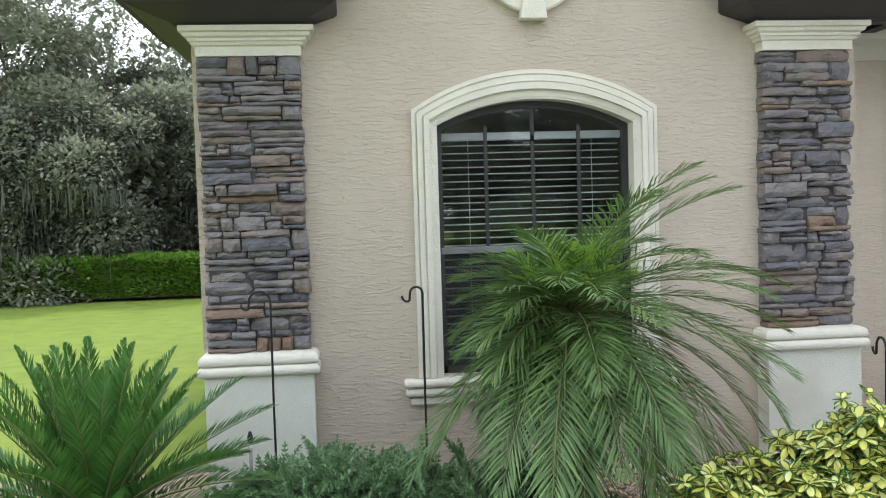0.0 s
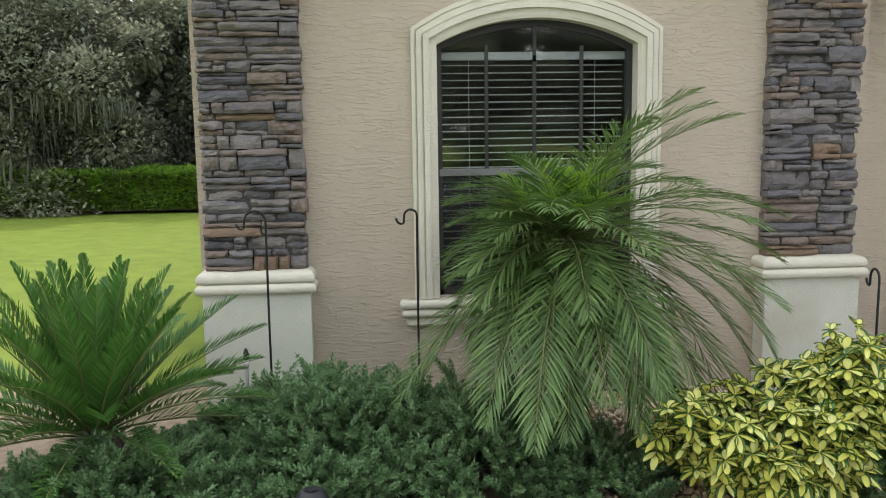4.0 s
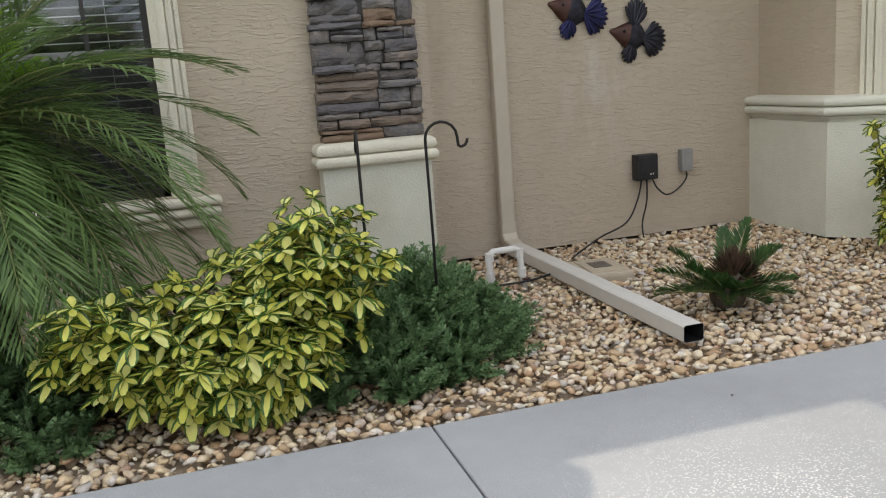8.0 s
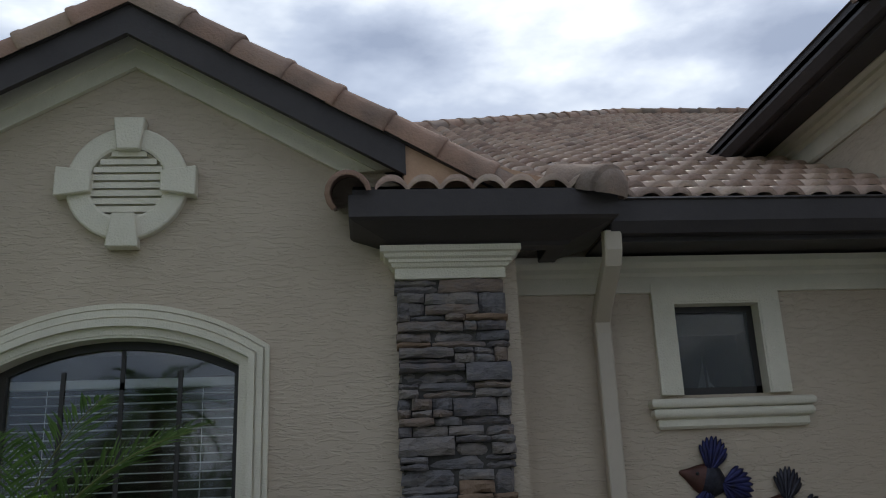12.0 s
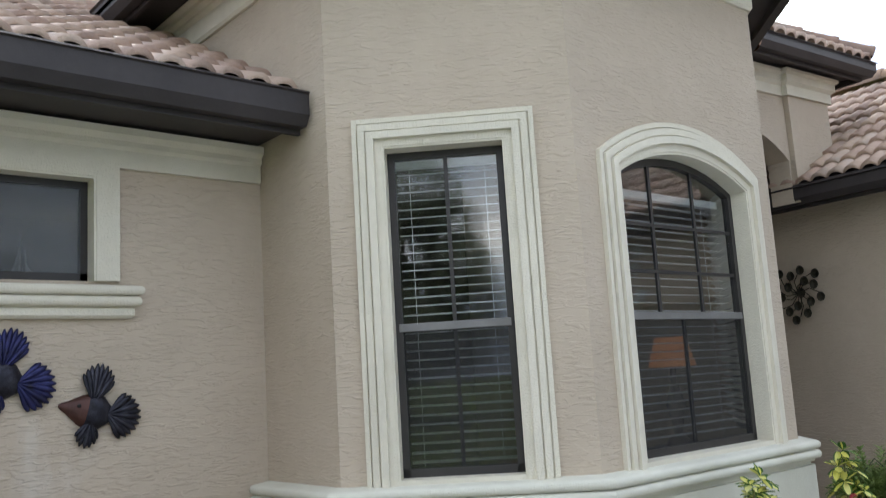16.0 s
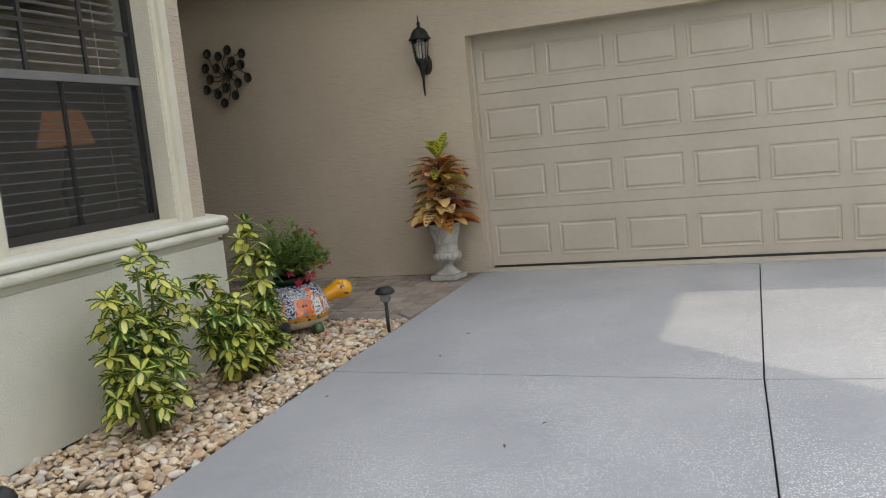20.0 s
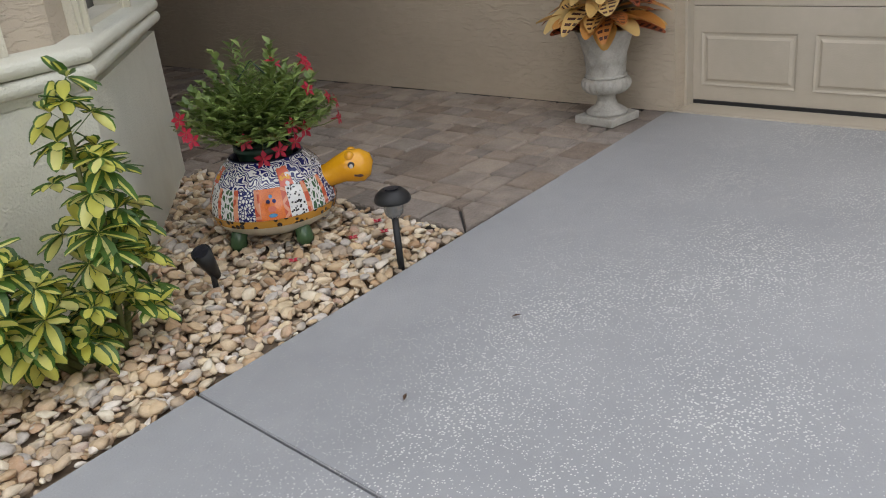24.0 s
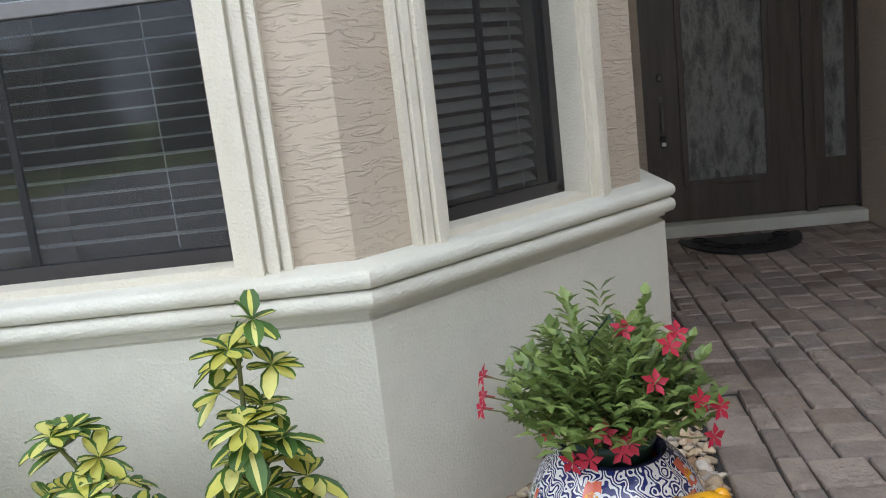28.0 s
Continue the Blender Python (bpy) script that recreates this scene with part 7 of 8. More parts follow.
def schefflera(x, y, stems, n_each, seed, label, ln=0.105, pale=0.8, spread=0.15):
    """stems: (dx, dy, height) of each stem's tip."""
    t = thing("schefflera", at(x, y), label, "shrub", "variegated shrubs")
    rng = random.Random(seed)
    for dx, dy, h in stems:
        bm = bmesh.new()
        tip = Vector((dx, dy, h - 0.05))
        pts = [Vector((dx * 0.25, dy * 0.25, -0.03)), Vector((dx * 0.55, dy * 0.55, h * 0.4)), tip]
        tube(bm, pts, 0.011, 7, [1.2, 0.9, 0.5])
        stem = part("stem", bm, M["stem"], t, smooth=True)
        lv = Leaves()
        for i in range(n_each):
            f = (i + 1) / n_each
            hz = 0.06 + (h - 0.06) * f
            a = 2.4 * i + rng.uniform(-0.4, 0.4)
            r = spread * rng.uniform(0.45, 1.1) * (1.0 - 0.55 * f ** 2)
            core = Vector((dx * (0.25 + 0.75 * f), dy * (0.25 + 0.75 * f), hz))
            c = core + Vector((r * math.cos(a), r * math.sin(a), rng.uniform(-0.02, 0.03)))
            if y + c.y > -0.02 and x < 5:
                continue
            axis = (Vector((math.cos(a) * 0.7, math.sin(a) * 0.7, 0.35 + 0.7 * f)) + Vector((rng.uniform(-0.4, 0.4), rng.uniform(-0.5, 0.3), rng.uniform(-0.2, 0.4)))).normalized()
            whorl(lv, c, axis, rng.choice((7, 8, 9)), ln * rng.uniform(0.85, 1.15), rng, pale)
            lo = core - Vector((0, 0, 0.03))
            k = len(lv.v)
            sd = frame_of(c - lo)[1] * 0.003
            lv.add([lo - sd, lo + sd, c + sd, c - sd], [(0, 1, 2, 3)], [0])
        lv.done("foliage", [L["green"], L["yellow"]], t, "yellow leaflets edged with green", True)


schefflera(2.05, -1.78, [(-0.55, -0.12, 0.52), (-0.30, -0.15, 0.42), (-0.05, -0.1, 0.50), (0.15, 0.0, 0.60), (0.35, 0.1, 0.77), (0.52, 0.12, 0.72), (0.12, -0.18, 0.45), (0.33, -0.1, 0.62), (-0.42, 0.1, 0.50), (0.62, 0.0, 0.55), (-0.2, 0.12, 0.55), (0.05, 0.18, 0.6), (0.45, 0.25, 0.68), (-0.62, 0.02, 0.35), (0.22, -0.22, 0.35), (-0.15, -0.2, 0.3), (0.30, -0.05, 0.72), (0.5, -0.05, 0.62), (0.2, 0.12, 0.66), (-0.5, -0.02, 0.42)], 32, 12, "wide variegated yellow and green umbrella shrub beside the palm", 0.078, 0.96, 0.155)
schefflera(5.98, -1.02, [(-0.14, 0.10, 0.74), (-0.05, 0.02, 0.48), (0.20, -0.08, 0.75), (0.08, -0.04, 0.42), (-0.15, 0.0, 0.55), (0.02, -0.06, 0.32), (-0.08, -0.05, 0.36)], 18, 5, "young variegated umbrella shrub with two stems by the plinth", 0.076, 0.85, 0.10)
schefflera(7.55, -1.78, [(-0.18, -0.02, 0.72), (0.0, -0.05, 0.84), (0.2, 0.02, 0.76), (0.32, 0.03, 0.60), (-0.05, 0.05, 0.55)], 19, 6, "variegated umbrella shrub by the turret plinth", 0.084, 0.75, 0.15)
schefflera(8.63, -1.80, [(0.05, 0.02, 0.87), (0.07, -0.03, 0.66), (-0.46, 0.04, 0.64), (-0.36, -0.05, 0.50), (0.14, 0.0, 0.42), (-0.56, 0.02, 0.44), (-0.44, 0.0, 0.30)], 17, 7, "tall variegated umbrella shrub by the turret plinth", 0.088, 0.72, 0.125)

# ---- urn with a croton ----
urn = thing("urn", at(11.55, -2.17, 0, -12), "pale grey cast stone garden urn on a square foot", "urn")
bm = bmesh.new()
box(bm, -0.125, 0.125, -0.125, 0.125, 0.0, 0.045, 0.008)
part("foot_block", bm, M["cast"], urn)
bm = bmesh.new()
lathe(bm, [(0.11, 0.045), (0.112, 0.06), (0.095, 0.072), (0.06, 0.095), (0.048, 0.13), (0.055, 0.15), (0.06, 0.155)], 24)
part("pedestal", bm, M["cast"], urn, smooth=True)
bm = bmesh.new()
lathe(bm, [(0.06, 0.155), (0.085, 0.158), (0.108, 0.168), (0.124, 0.185), (0.131, 0.205), (0.130, 0.225), (0.121, 0.24), (0.110, 0.247)], 120, wave=lambda t, z: (0.013 * abs(math.cos(10 * t)) ** 0.6 - 0.008) * math.sin(math.pi * min(1, max(0, (z - 0.153) / 0.096))))
part("fluted_bowl", bm, M["cast"], urn, smooth=True)
bm = bmesh.new()
wall = [(0.103, 0.262), (0.105, 0.30), (0.112, 0.36), (0.125, 0.42), (0.146, 0.478)]
fine_rows = []
for (r0, z0), (r1, z1) in zip(wall, wall[1:]):
    fine_rows += [(r0 + (r1 - r0) * k / 8, z0 + (z1 - z0) * k / 8) for k in range(8)]
lathe(bm, [(0.104, 0.247), (0.114, 0.25), (0.112, 0.257)] + fine_rows + [(0.150, 0.482), (0.160, 0.492), (0.160, 0.502), (0.150, 0.507), (0.135, 0.49), (0.12, 0.46)], 144,
      wave=lambda t, z: 0.0035 * max(0.0, math.cos(9 * t + 52 * z), math.cos(9 * t - 52 * z)) ** 6 * (0.265 < z < 0.47))
part("body", bm, M["cast"], urn, "bell-shaped body with a raised lattice", True)
cro = thing("croton", at(11.55, -2.17, 0.47), "croton plant with orange, maroon and yellow veined leaves", "plant")
rng = random.Random(14)
bm = bmesh.new()
tube(bm, [(0, 0, -0.05), (0.01, 0, 0.35), (0, 0, 0.70)], 0.012, 7)
part("stem", bm, M["bark"], cro)


def croton_leaf(base, d, ln, w, mats, rng, sag=0.62):
    """A broad leaf: pale rim, midrib and side veins (slot 1) with dark patches between them (slot 0)."""
    lv = Leaves()
    d, s, u = frame_of(d)
    cols = (-1.0, -0.70, -0.10, 0.10, 0.70, 1.0)
    ts = [0.0]
    for k in range(7):
        ts += [ts[-1] + 0.065, ts[-1] + 0.14]
    ts = [t / ts[-1] for t in ts]
    curl = rng.uniform(0.1, 0.5)
    twist = rng.uniform(-0.25, 0.25)
    vs = []
    for t in ts:
        for q in cols:
            # side veins run forward towards the rim
            tt = min(1.0, t + 0.11 * abs(q) * math.sin(math.pi * t))
            half = w / 2 * math.sin(math.pi * (0.05 + 0.92 * tt ** 1.1)) ** 0.62
            c = base + d * ln * tt - Vector((0, 0, sag * ln * tt * tt))
            vs.append(c + s * half * q + u * (curl * half * q * q + twist * half * q * tt))
    fs, ms = [], []
    for i in range(len(ts) - 1):
        for j in range(5):
            o = 6 * i + j
            fs.append((o, o + 1, o + 7, o + 6))
            ms.append(0 if j in (1, 3) and i % 2 == 0 and i < 13 else 1)
    lv.add(vs, fs, ms)
    lv.done("leaf", mats, cro)


for i in range(118):
    f = (i / 117) ** 1.2
    z = 0.02 + 0.62 * f
    a = 2.399963 * i + rng.uniform(-0.25, 0.25)
    tier = 1.05 - 0.24 * f + 0.22 * math.sin(f * 12)
    top = i > 109
    el = radians(14 + 18 * f ** 1.6 + (26 if top else 0) + rng.uniform(-9, 9))
    d = Vector((math.cos(a) * math.cos(el), math.sin(a) * math.cos(el), math.sin(el)))
    if top or (i > 45 and i % 9 == 3):
        mats = [L["cro_g"], L["cro_l"]]
    else:
        mats = rng.choice(([L["cro_d"], L["cro_t"]], [L["cro_d"], L["cro_t"]], [L["cro_d"], L["cro_o"]], [L["cro_o"], L["cro_o"]], [L["cro_t"], L["cro_t"]], [L["cro_r"], L["cro_o"]], [L["cro_d"], L["cro_r"]]))
    croton_leaf(Vector((0, 0, z)) + d * 0.05 * tier, d, (0.115 + 0.15 * tier) * rng.uniform(0.8, 1.15), (0.068 + 0.048 * tier) * rng.uniform(0.8, 1.2), mats, rng, rng.uniform(0.15, 0.35) if top else rng.uniform(0.2, 0.6))

# ---- turtle planter ----
TUR = at(9.612, -1.56, 0.006, math.degrees(math.atan2(-0.34, 0.235)))
tur = thing("turtle_planter", TUR, "painted ceramic turtle planter in bright folk patterns", "planter")


def talavera(name, kind):
    """Glazed ceramic with painted motifs that follow the shell."""
    m = bpy.data.materials.new(name)
    m.use_nodes = True
    n, l = m.node_tree.nodes, m.node_tree.links
    p = n["Principled BSDF"]
    p.inputs["Roughness"].default_value = 0.16
    p.inputs["Coat Weight"].default_value = 0.4
    tc = n.new("ShaderNodeTexCoord")

    def vor(scale, feature="DISTANCE_TO_EDGE", stretch=(1, 1, 1)):
        mp = n.new("ShaderNodeMapping")
        mp.inputs["Scale"].default_value = stretch
        l.new(tc.outputs["Object"], mp.inputs["Vector"])
        v = n.new("ShaderNodeTexVoronoi")
        v.feature = feature
        v.inputs["Scale"].default_value = scale
        l.new(mp.outputs[0], v.inputs["Vector"])
        return v.outputs["Distance"]

    def step(val, lim, less=False):
        s = n.new("ShaderNodeMath")
        s.operation = "LESS_THAN" if less else "GREATER_THAN"
        l.new(val, s.inputs[0])
        s.inputs[1].default_value = lim
        return s.outputs[0]

    def mix(fac, a, b):
        x = n.new("ShaderNodeMix")
        x.data_type = "RGBA"
        l.new(fac, x.inputs["Factor"])
        for sock, c in (("A", a), ("B", b)):
            if isinstance(c, tuple):
                x.inputs[sock].default_value = (*c, 1)
            else:
                l.new(c, x.inputs[sock])
        return x.outputs["Result"]

    white, blue, orange, green, black, yellow = (0.70, 0.70, 0.69), (0.015, 0.02, 0.12), (0.72, 0.17, 0.03), (0.05, 0.12, 0.06), (0.02, 0.018, 0.02), (0.75, 0.36, 0.04)
    if kind == "scroll":
        w = n.new("ShaderNodeTexWave")
        w.wave_type = "BANDS"
        w.bands_direction = "DIAGONAL"
        w.inputs["Scale"].default_value, w.inputs["Distortion"].default_value, w.inputs["Detail"].default_value, w.inputs["Detail Scale"].default_value = 24.0, 14.0, 0.0, 1.6
        l.new(tc.outputs["Object"], w.inputs["Vector"])
        col = mix(step(w.outputs["Fac"], 0.54), blue, white)
    elif kind == "dots":
        col = mix(step(vor(80.0, "F1"), 0.36, True), white, black)
    elif kind == "leaves":
        col = mix(step(vor(58.0, "DISTANCE_TO_EDGE", (1, 1, 0.6)), 0.12), white, green)
    elif kind == "net":
        col = mix(step(vor(78.0), 0.14), blue, white)
    elif kind == "face":
        col = mix(step(vor(90.0), 0.04), (0.60, 0.12, 0.02), orange)
    elif kind == "stripe":
        col = mix(step(vor(20.0), 0.12), (0.70, 0.30, 0.18), (0.55, 0.10, 0.05))
    elif kind == "rim":
        col = mix(step(vor(34.0, "F1"), 0.36, True), (0.52, 0.25, 0.04), black)
    elif kind == "flower":
        col = mix(step(vor(34.0, "F1"), 0.42, True), (0.66, 0.13, 0.07), white)
    l.new(col, p.inputs["Base Color"])
    return m


TAL = {k: talavera("glaze_" + k, k) for k in ("scroll", "dots", "leaves", "net", "face", "stripe", "rim", "flower")}
M["cream_glaze"] = surf("cream_glaze", [(0.55, 0.50, 0.38), (0.68, 0.63, 0.50)], 6.0, 0.3, 0.1, coat=0.3)
M["yellow_glaze"] = surf("yellow_glaze", [(0.68, 0.28, 0.012), (0.78, 0.38, 0.02)], 9.0, 0.18, 0.05, coat=0.5)
M["green_glaze"] = surf("green_glaze", [(0.03, 0.075, 0.03), (0.06, 0.12, 0.05)], 9.0, 0.25, 0.1, coat=0.4)
SHELL = [(0.100, 0.028), (0.170, 0.042), (0.222, 0.072), (0.245, 0.102), (0.252, 0.134), (0.248, 0.169), (0.237, 0.211), (0.219, 0.254), (0.196, 0.291), (0.169, 0.320), (0.147, 0.339), (0.138, 0.345), (0.132, 0.340), (0.128, 0.301)]


def shell_patch(rows, a0, a1, k, grow=0.0):
    bm = bmesh.new()
    g = [[bm.verts.new(((r + grow) * 1.04 * math.cos(a0 + (a1 - a0) * i / k), (r + grow) * math.sin(a0 + (a1 - a0) * i / k), z)) for i in range(k + 1)] for r, z in rows]
    for p, q in zip(g, g[1:]):
        for i in range(k):
            bm.faces.new((p[i], p[i + 1], q[i + 1], q[i]))
    return bm


def motif(an, z, da, dz):
    """A small oval of glaze lying on the shell."""
    bm = bmesh.new()
    ring = []
    for i in range(14):
        t = 6.28319 * i / 14
        zz, aa = z + dz * math.sin(t), an + da * math.cos(t)
        k = next(j for j in range(3, len(SHELL) - 1) if SHELL[j + 1][1] >= zz)
        (r0, z0), (r1, z1) = SHELL[k], SHELL[k + 1]
        r = r0 + (r1 - r0) * (zz - z0) / (z1 - z0) + 0.0025
        ring.append(bm.verts.new((r * 1.04 * math.cos(aa), r * math.sin(aa), zz)))
    bm.faces.new(ring)
    return bm


M["motif_rose"] = surf("rose_glaze", [(0.50, 0.06, 0.03), (0.62, 0.16, 0.09)], 40.0, 0.2, 0.05, coat=0.3)
M["motif_blue"] = surf("sky_blue_glaze", [(0.03, 0.16, 0.36), (0.08, 0.30, 0.50)], 40.0, 0.2, 0.05, coat=0.3)
part("belly", shell_patch(SHELL[0:4], 0, 6.28319, 48), M["cream_glaze"], tur, "cream glazed belly", True)
part("lower_rim", shell_patch(SHELL[3:5], 0, 6.28319, 48, 0.003), TAL["rim"], tur, "yellow rim with dark spots", True)
part("shoulder", shell_patch(SHELL[7:11], 0, 6.28319, 48), TAL["scroll"], tur, "blue and white scrollwork shoulder", True)
part("mouth", shell_patch(SHELL[10:], 0, 6.28319, 48), M["fish_blue"], tur, "dark blue rim of the opening", True)
seq = ["face", "stripe", "dots", "stripe", "leaves", "stripe", "net", "stripe"] * 4
wid = [{"stripe": 0.28, "face": 1.15}.get(s, 0.9) for s in seq]
tot = sum(wid)
a = 0.0
for s, w in zip(seq, wid):
    b = a + 6.28319 * w / tot
    panel = part("panel", shell_patch(SHELL[4:8], a, b, 6), TAL[s], tur, "hand-painted patterned panel", True)
    if s == "face":
        # eyes, heart, rosy basket and blue foot painted on the orange panel
        for u, z, ru, rz, mat in ((-0.26, 0.208, 0.17, 0.008, "fish_blue"), (0.26, 0.208, 0.17, 0.008, "fish_blue"), (0, 0.226, 0.16, 0.007, "motif_blue"), (0, 0.178, 0.34, 0.012, "motif_rose"),
                                  (0, 0.153, 0.36, 0.008, "motif_blue")):
            part("painted_motif", motif((a + b) / 2 + u * (b - a) / 2, z, ru * (b - a) / 2, rz), M[mat], panel, smooth=True)
    a = b
for k in range(4):
    an = 0.5 + 6.28319 * k / 4
    part("rosette", shell_patch(SHELL[7:10], an - 0.12, an + 0.12, 4, 0.002), TAL["flower"], tur, "red and white painted flower", True)
    for j in range(-2, 3):
        part("scallop", motif(an + j * 0.035, 0.289 - 0.003 * abs(j), 0.026, 0.010), M["yellow_glaze"], tur, "yellow painted petal", True)
bm = bmesh.new()
tube(bm, [(0.19, 0, 0.205), (0.25, 0, 0.222), (0.30, 0, 0.242), (0.335, 0, 0.252), (0.375, 0, 0.250), (0.408, 0, 0.240), (0.428, 0, 0.235)], 0.062, 20, [0.86, 0.80, 0.94, 1.10, 1.12, 0.96, 0.50])
head = part("head", bm, M["yellow_glaze"], tur, "glossy yellow glazed head", True)
for sy in (-1, 1):
    bm = bmesh.new()
    bmesh.ops.create_uvsphere(bm, u_segments=12, v_segments=8, radius=0.017, matrix=Matrix.Translation((0.352, sy * 0.061, 0.268)) @ Matrix.Diagonal((1, 0.5, 1, 1)))
    part("eye", bm, M["black"], head, "black ringed painted eye", True)
    bm = bmesh.new()
    bmesh.ops.create_uvsphere(bm, u_segments=10, v_segments=6, radius=0.009, matrix=Matrix.Translation((0.352, sy * 0.0675, 0.268)) @ Matrix.Diagonal((1, 0.4, 1, 1)))
    part("iris", bm, M["spout"], head, smooth=True)
    bm = bmesh.new()
    bmesh.ops.create_uvsphere(bm, u_segments=12, v_segments=8, radius=0.022, matrix=Matrix.Translation((0.345, sy * 0.036, 0.300)))
    part("brow", bm, M["yellow_glaze"], head, smooth=True)
    bm = bmesh.new()
    tube(bm, [(0.36, sy * 0.066, 0.228), (0.385, sy * 0.058, 0.224), (0.412, sy * 0.036, 0.222)], 0.008, 8, [0.5, 1.0, 0.6])
    part("mouth_line", bm, M["fish_red"], head)
for sx, sy in ((0.13, -0.15), (0.13, 0.15), (-0.13, 0.15), (-0.13, -0.15)):
    bm = bmesh.new()
    tube(bm, [(sx * 0.86, sy * 0.86, 0.075), (sx * 1.02, sy * 1.02, 0.045), (sx * 1.06, sy * 1.06, 0.012), (sx * 1.06, sy * 1.06, -0.01)], 0.034, 12, [0.8, 1.0, 1.12, 0.9])
    part("foot", bm, M["green_glaze"], tur, "green glazed foot", True)

pot = thing("flowering_vine", TUR @ Matrix.Translation((0, 0, 0.312)), "red trumpet flowers and glossy green leaves in a plastic pot", "plant")
bm = bmesh.new()
lathe(bm, [(0.09, -0.1), (0.118, 0.05), (0.125, 0.055), (0.125, 0.075), (0.115, 0.075), (0.112, 0.05)], 28)
part("pot", bm, M["green_pot"], pot, "dark green plastic pot", True)
bm = bmesh.new()
tube(bm, [(-0.105, 0, 0.05), (-0.09, 0.02, 0.30), (0.0, 0.03, 0.40), (0.09, 0.02, 0.30), (0.105, 0, 0.05)], 0.004, 6)
part("hanger", bm, M["green_pot"], pot, "dark plastic pot hanger")
rng = random.Random(31)
lv = Leaves()
tips = []
for i in range(100):
    a = 2.399963 * i
    f = i / 99
    el = radians(88 - 63 * f ** 0.8)
    ln = 0.42 - 0.9 * f if i < 6 else 0.29 - 0.03 * f
    ln *= rng.uniform(0.8, 1.1)
    pts = arc((0.05 * math.cos(a), 0.05 * math.sin(a), 0.075), a, el, ln, radians(12 + 10 * f), 7)
    tips.append((pts[-1], pts[-1] - pts[-2]))
    for j in range(2, 18):
        q = j / 17 * 6
        k = min(int(q), 5)
        p = pts[k].lerp(pts[k + 1], q - k)
        d, s, u = frame_of(pts[k + 1] - pts[k])
        for side in (-1, 1):
            an = rng.uniform(-0.6, 0.6)
            way = d * 0.55 + (s * math.cos(an) + u * math.sin(an)) * side * 0.9 + Vector((0, 0, 0.25))
            lg = 0.062 * rng.uniform(0.75, 1.2)
            dd, ss, uu = frame_of(way)
            w = lg * 0.22
            lv.add([p, p + dd * lg * 0.45 + ss * w + uu * 0.006, p + dd * lg * 0.45, p + dd * lg * 0.45 - ss * w + uu * 0.006, p + dd * lg - Vector((0, 0, 0.008))], [(0, 2, 1), (0, 3, 2), (1, 2, 4), (2, 3, 4)], [0] * 4)
lv.done("foliage", [L["mand"]], pot, "glossy pointed green leaves")


def flower(c, axis, s):
    lv = Leaves()
    ax, sd, up = frame_of(axis, Vector((0.2, 0.5, 0.8)))
    for k in range(5):
        a = 6.283 * k / 5
        r = sd * math.cos(a) + up * math.sin(a)
        t = ax.cross(r)
        lv.add([c, c + r * s * 0.5 + t * s * 0.28 + ax * s * 0.15, c + r * s * 0.55 + ax * s * 0.05, c + r * s * 0.5 - t * s * 0.28 + ax * s * 0.15, c + r * s + ax * s * 0.08 + t * s * 0.12], [(0, 2, 1), (0, 3, 2), (1, 2, 4), (2, 3, 4)], [0] * 4)
    for k in range(5):
        a, b = 6.283 * k / 5, 6.283 * (k + 1) / 5
        pa, pb = (sd * math.cos(a) + up * math.sin(a)) * s * 0.14, (sd * math.cos(b) + up * math.sin(b)) * s * 0.14
        lv.add([c + pa, c + pb, c + pb * 0.4 - ax * s * 0.9, c + pa * 0.4 - ax * s * 0.9], [(0, 1, 2, 3)], [0])
    lv.done("flower", [L["red"]], pot, "deep red trumpet flower")


for c, s in (((0.10, -0.17, 0.08), 0.035), ((0.15, -0.10, 0.09), 0.035), ((-0.02, -0.20, 0.13), 0.034), ((0.20, -0.12, 0.14), 0.036), ((0.16, -0.17, 0.17), 0.034), ((0.03, -0.17, 0.05), 0.037),
             ((0.28, 0.05, 0.22), 0.032), ((0.30, 0.10, 0.19), 0.034), ((0.31, 0.06, 0.13), 0.032), ((0.22, 0.02, 0.36), 0.034), ((0.20, 0.07, 0.38), 0.034), ((0.10, -0.02, 0.39), 0.034),
             ((-0.22, -0.26, 0.20), 0.033), ((-0.24, -0.24, 0.25), 0.034), ((-0.19, -0.29, 0.18), 0.033), ((0.22, -0.04, 0.28), 0.034), ((-0.1, 0.2, 0.2), 0.034)):
    flower(Vector(c), Vector(c) - Vector((0, 0, 0.1)) + Vector((0.1, -0.12, 0.02)), s * 1.12)
    bm = bmesh.new()
    tube(bm, [Vector((c[0] * 0.4, c[1] * 0.4, 0.1)), Vector((c[0] * 0.8, c[1] * 0.8, c[2] - 0.02)), Vector(c)], 0.0022, 5)
    part("vine", bm, M["stem"], pot)
# fallen petals
for x, y in ((9.80, -1.95), (9.62, -1.97), (9.35, -1.9), (9.72, -2.05)):
    lv = Leaves()
    for k in range(4):
        d = Vector((math.cos(1.6 * k), math.sin(1.6 * k), 0.35))
        blade(lv, Vector((0, 0, 0.01)), d, 0.028, 0.016, Vector((0, 0, 1)), 0, 0.0)
    tagged(lv.done("fallen_flower", [L["red"]], None, "", True, at(x, y, 0.012)), "wilted red flower lying on the pebbles", "flower", "fallen flowers")


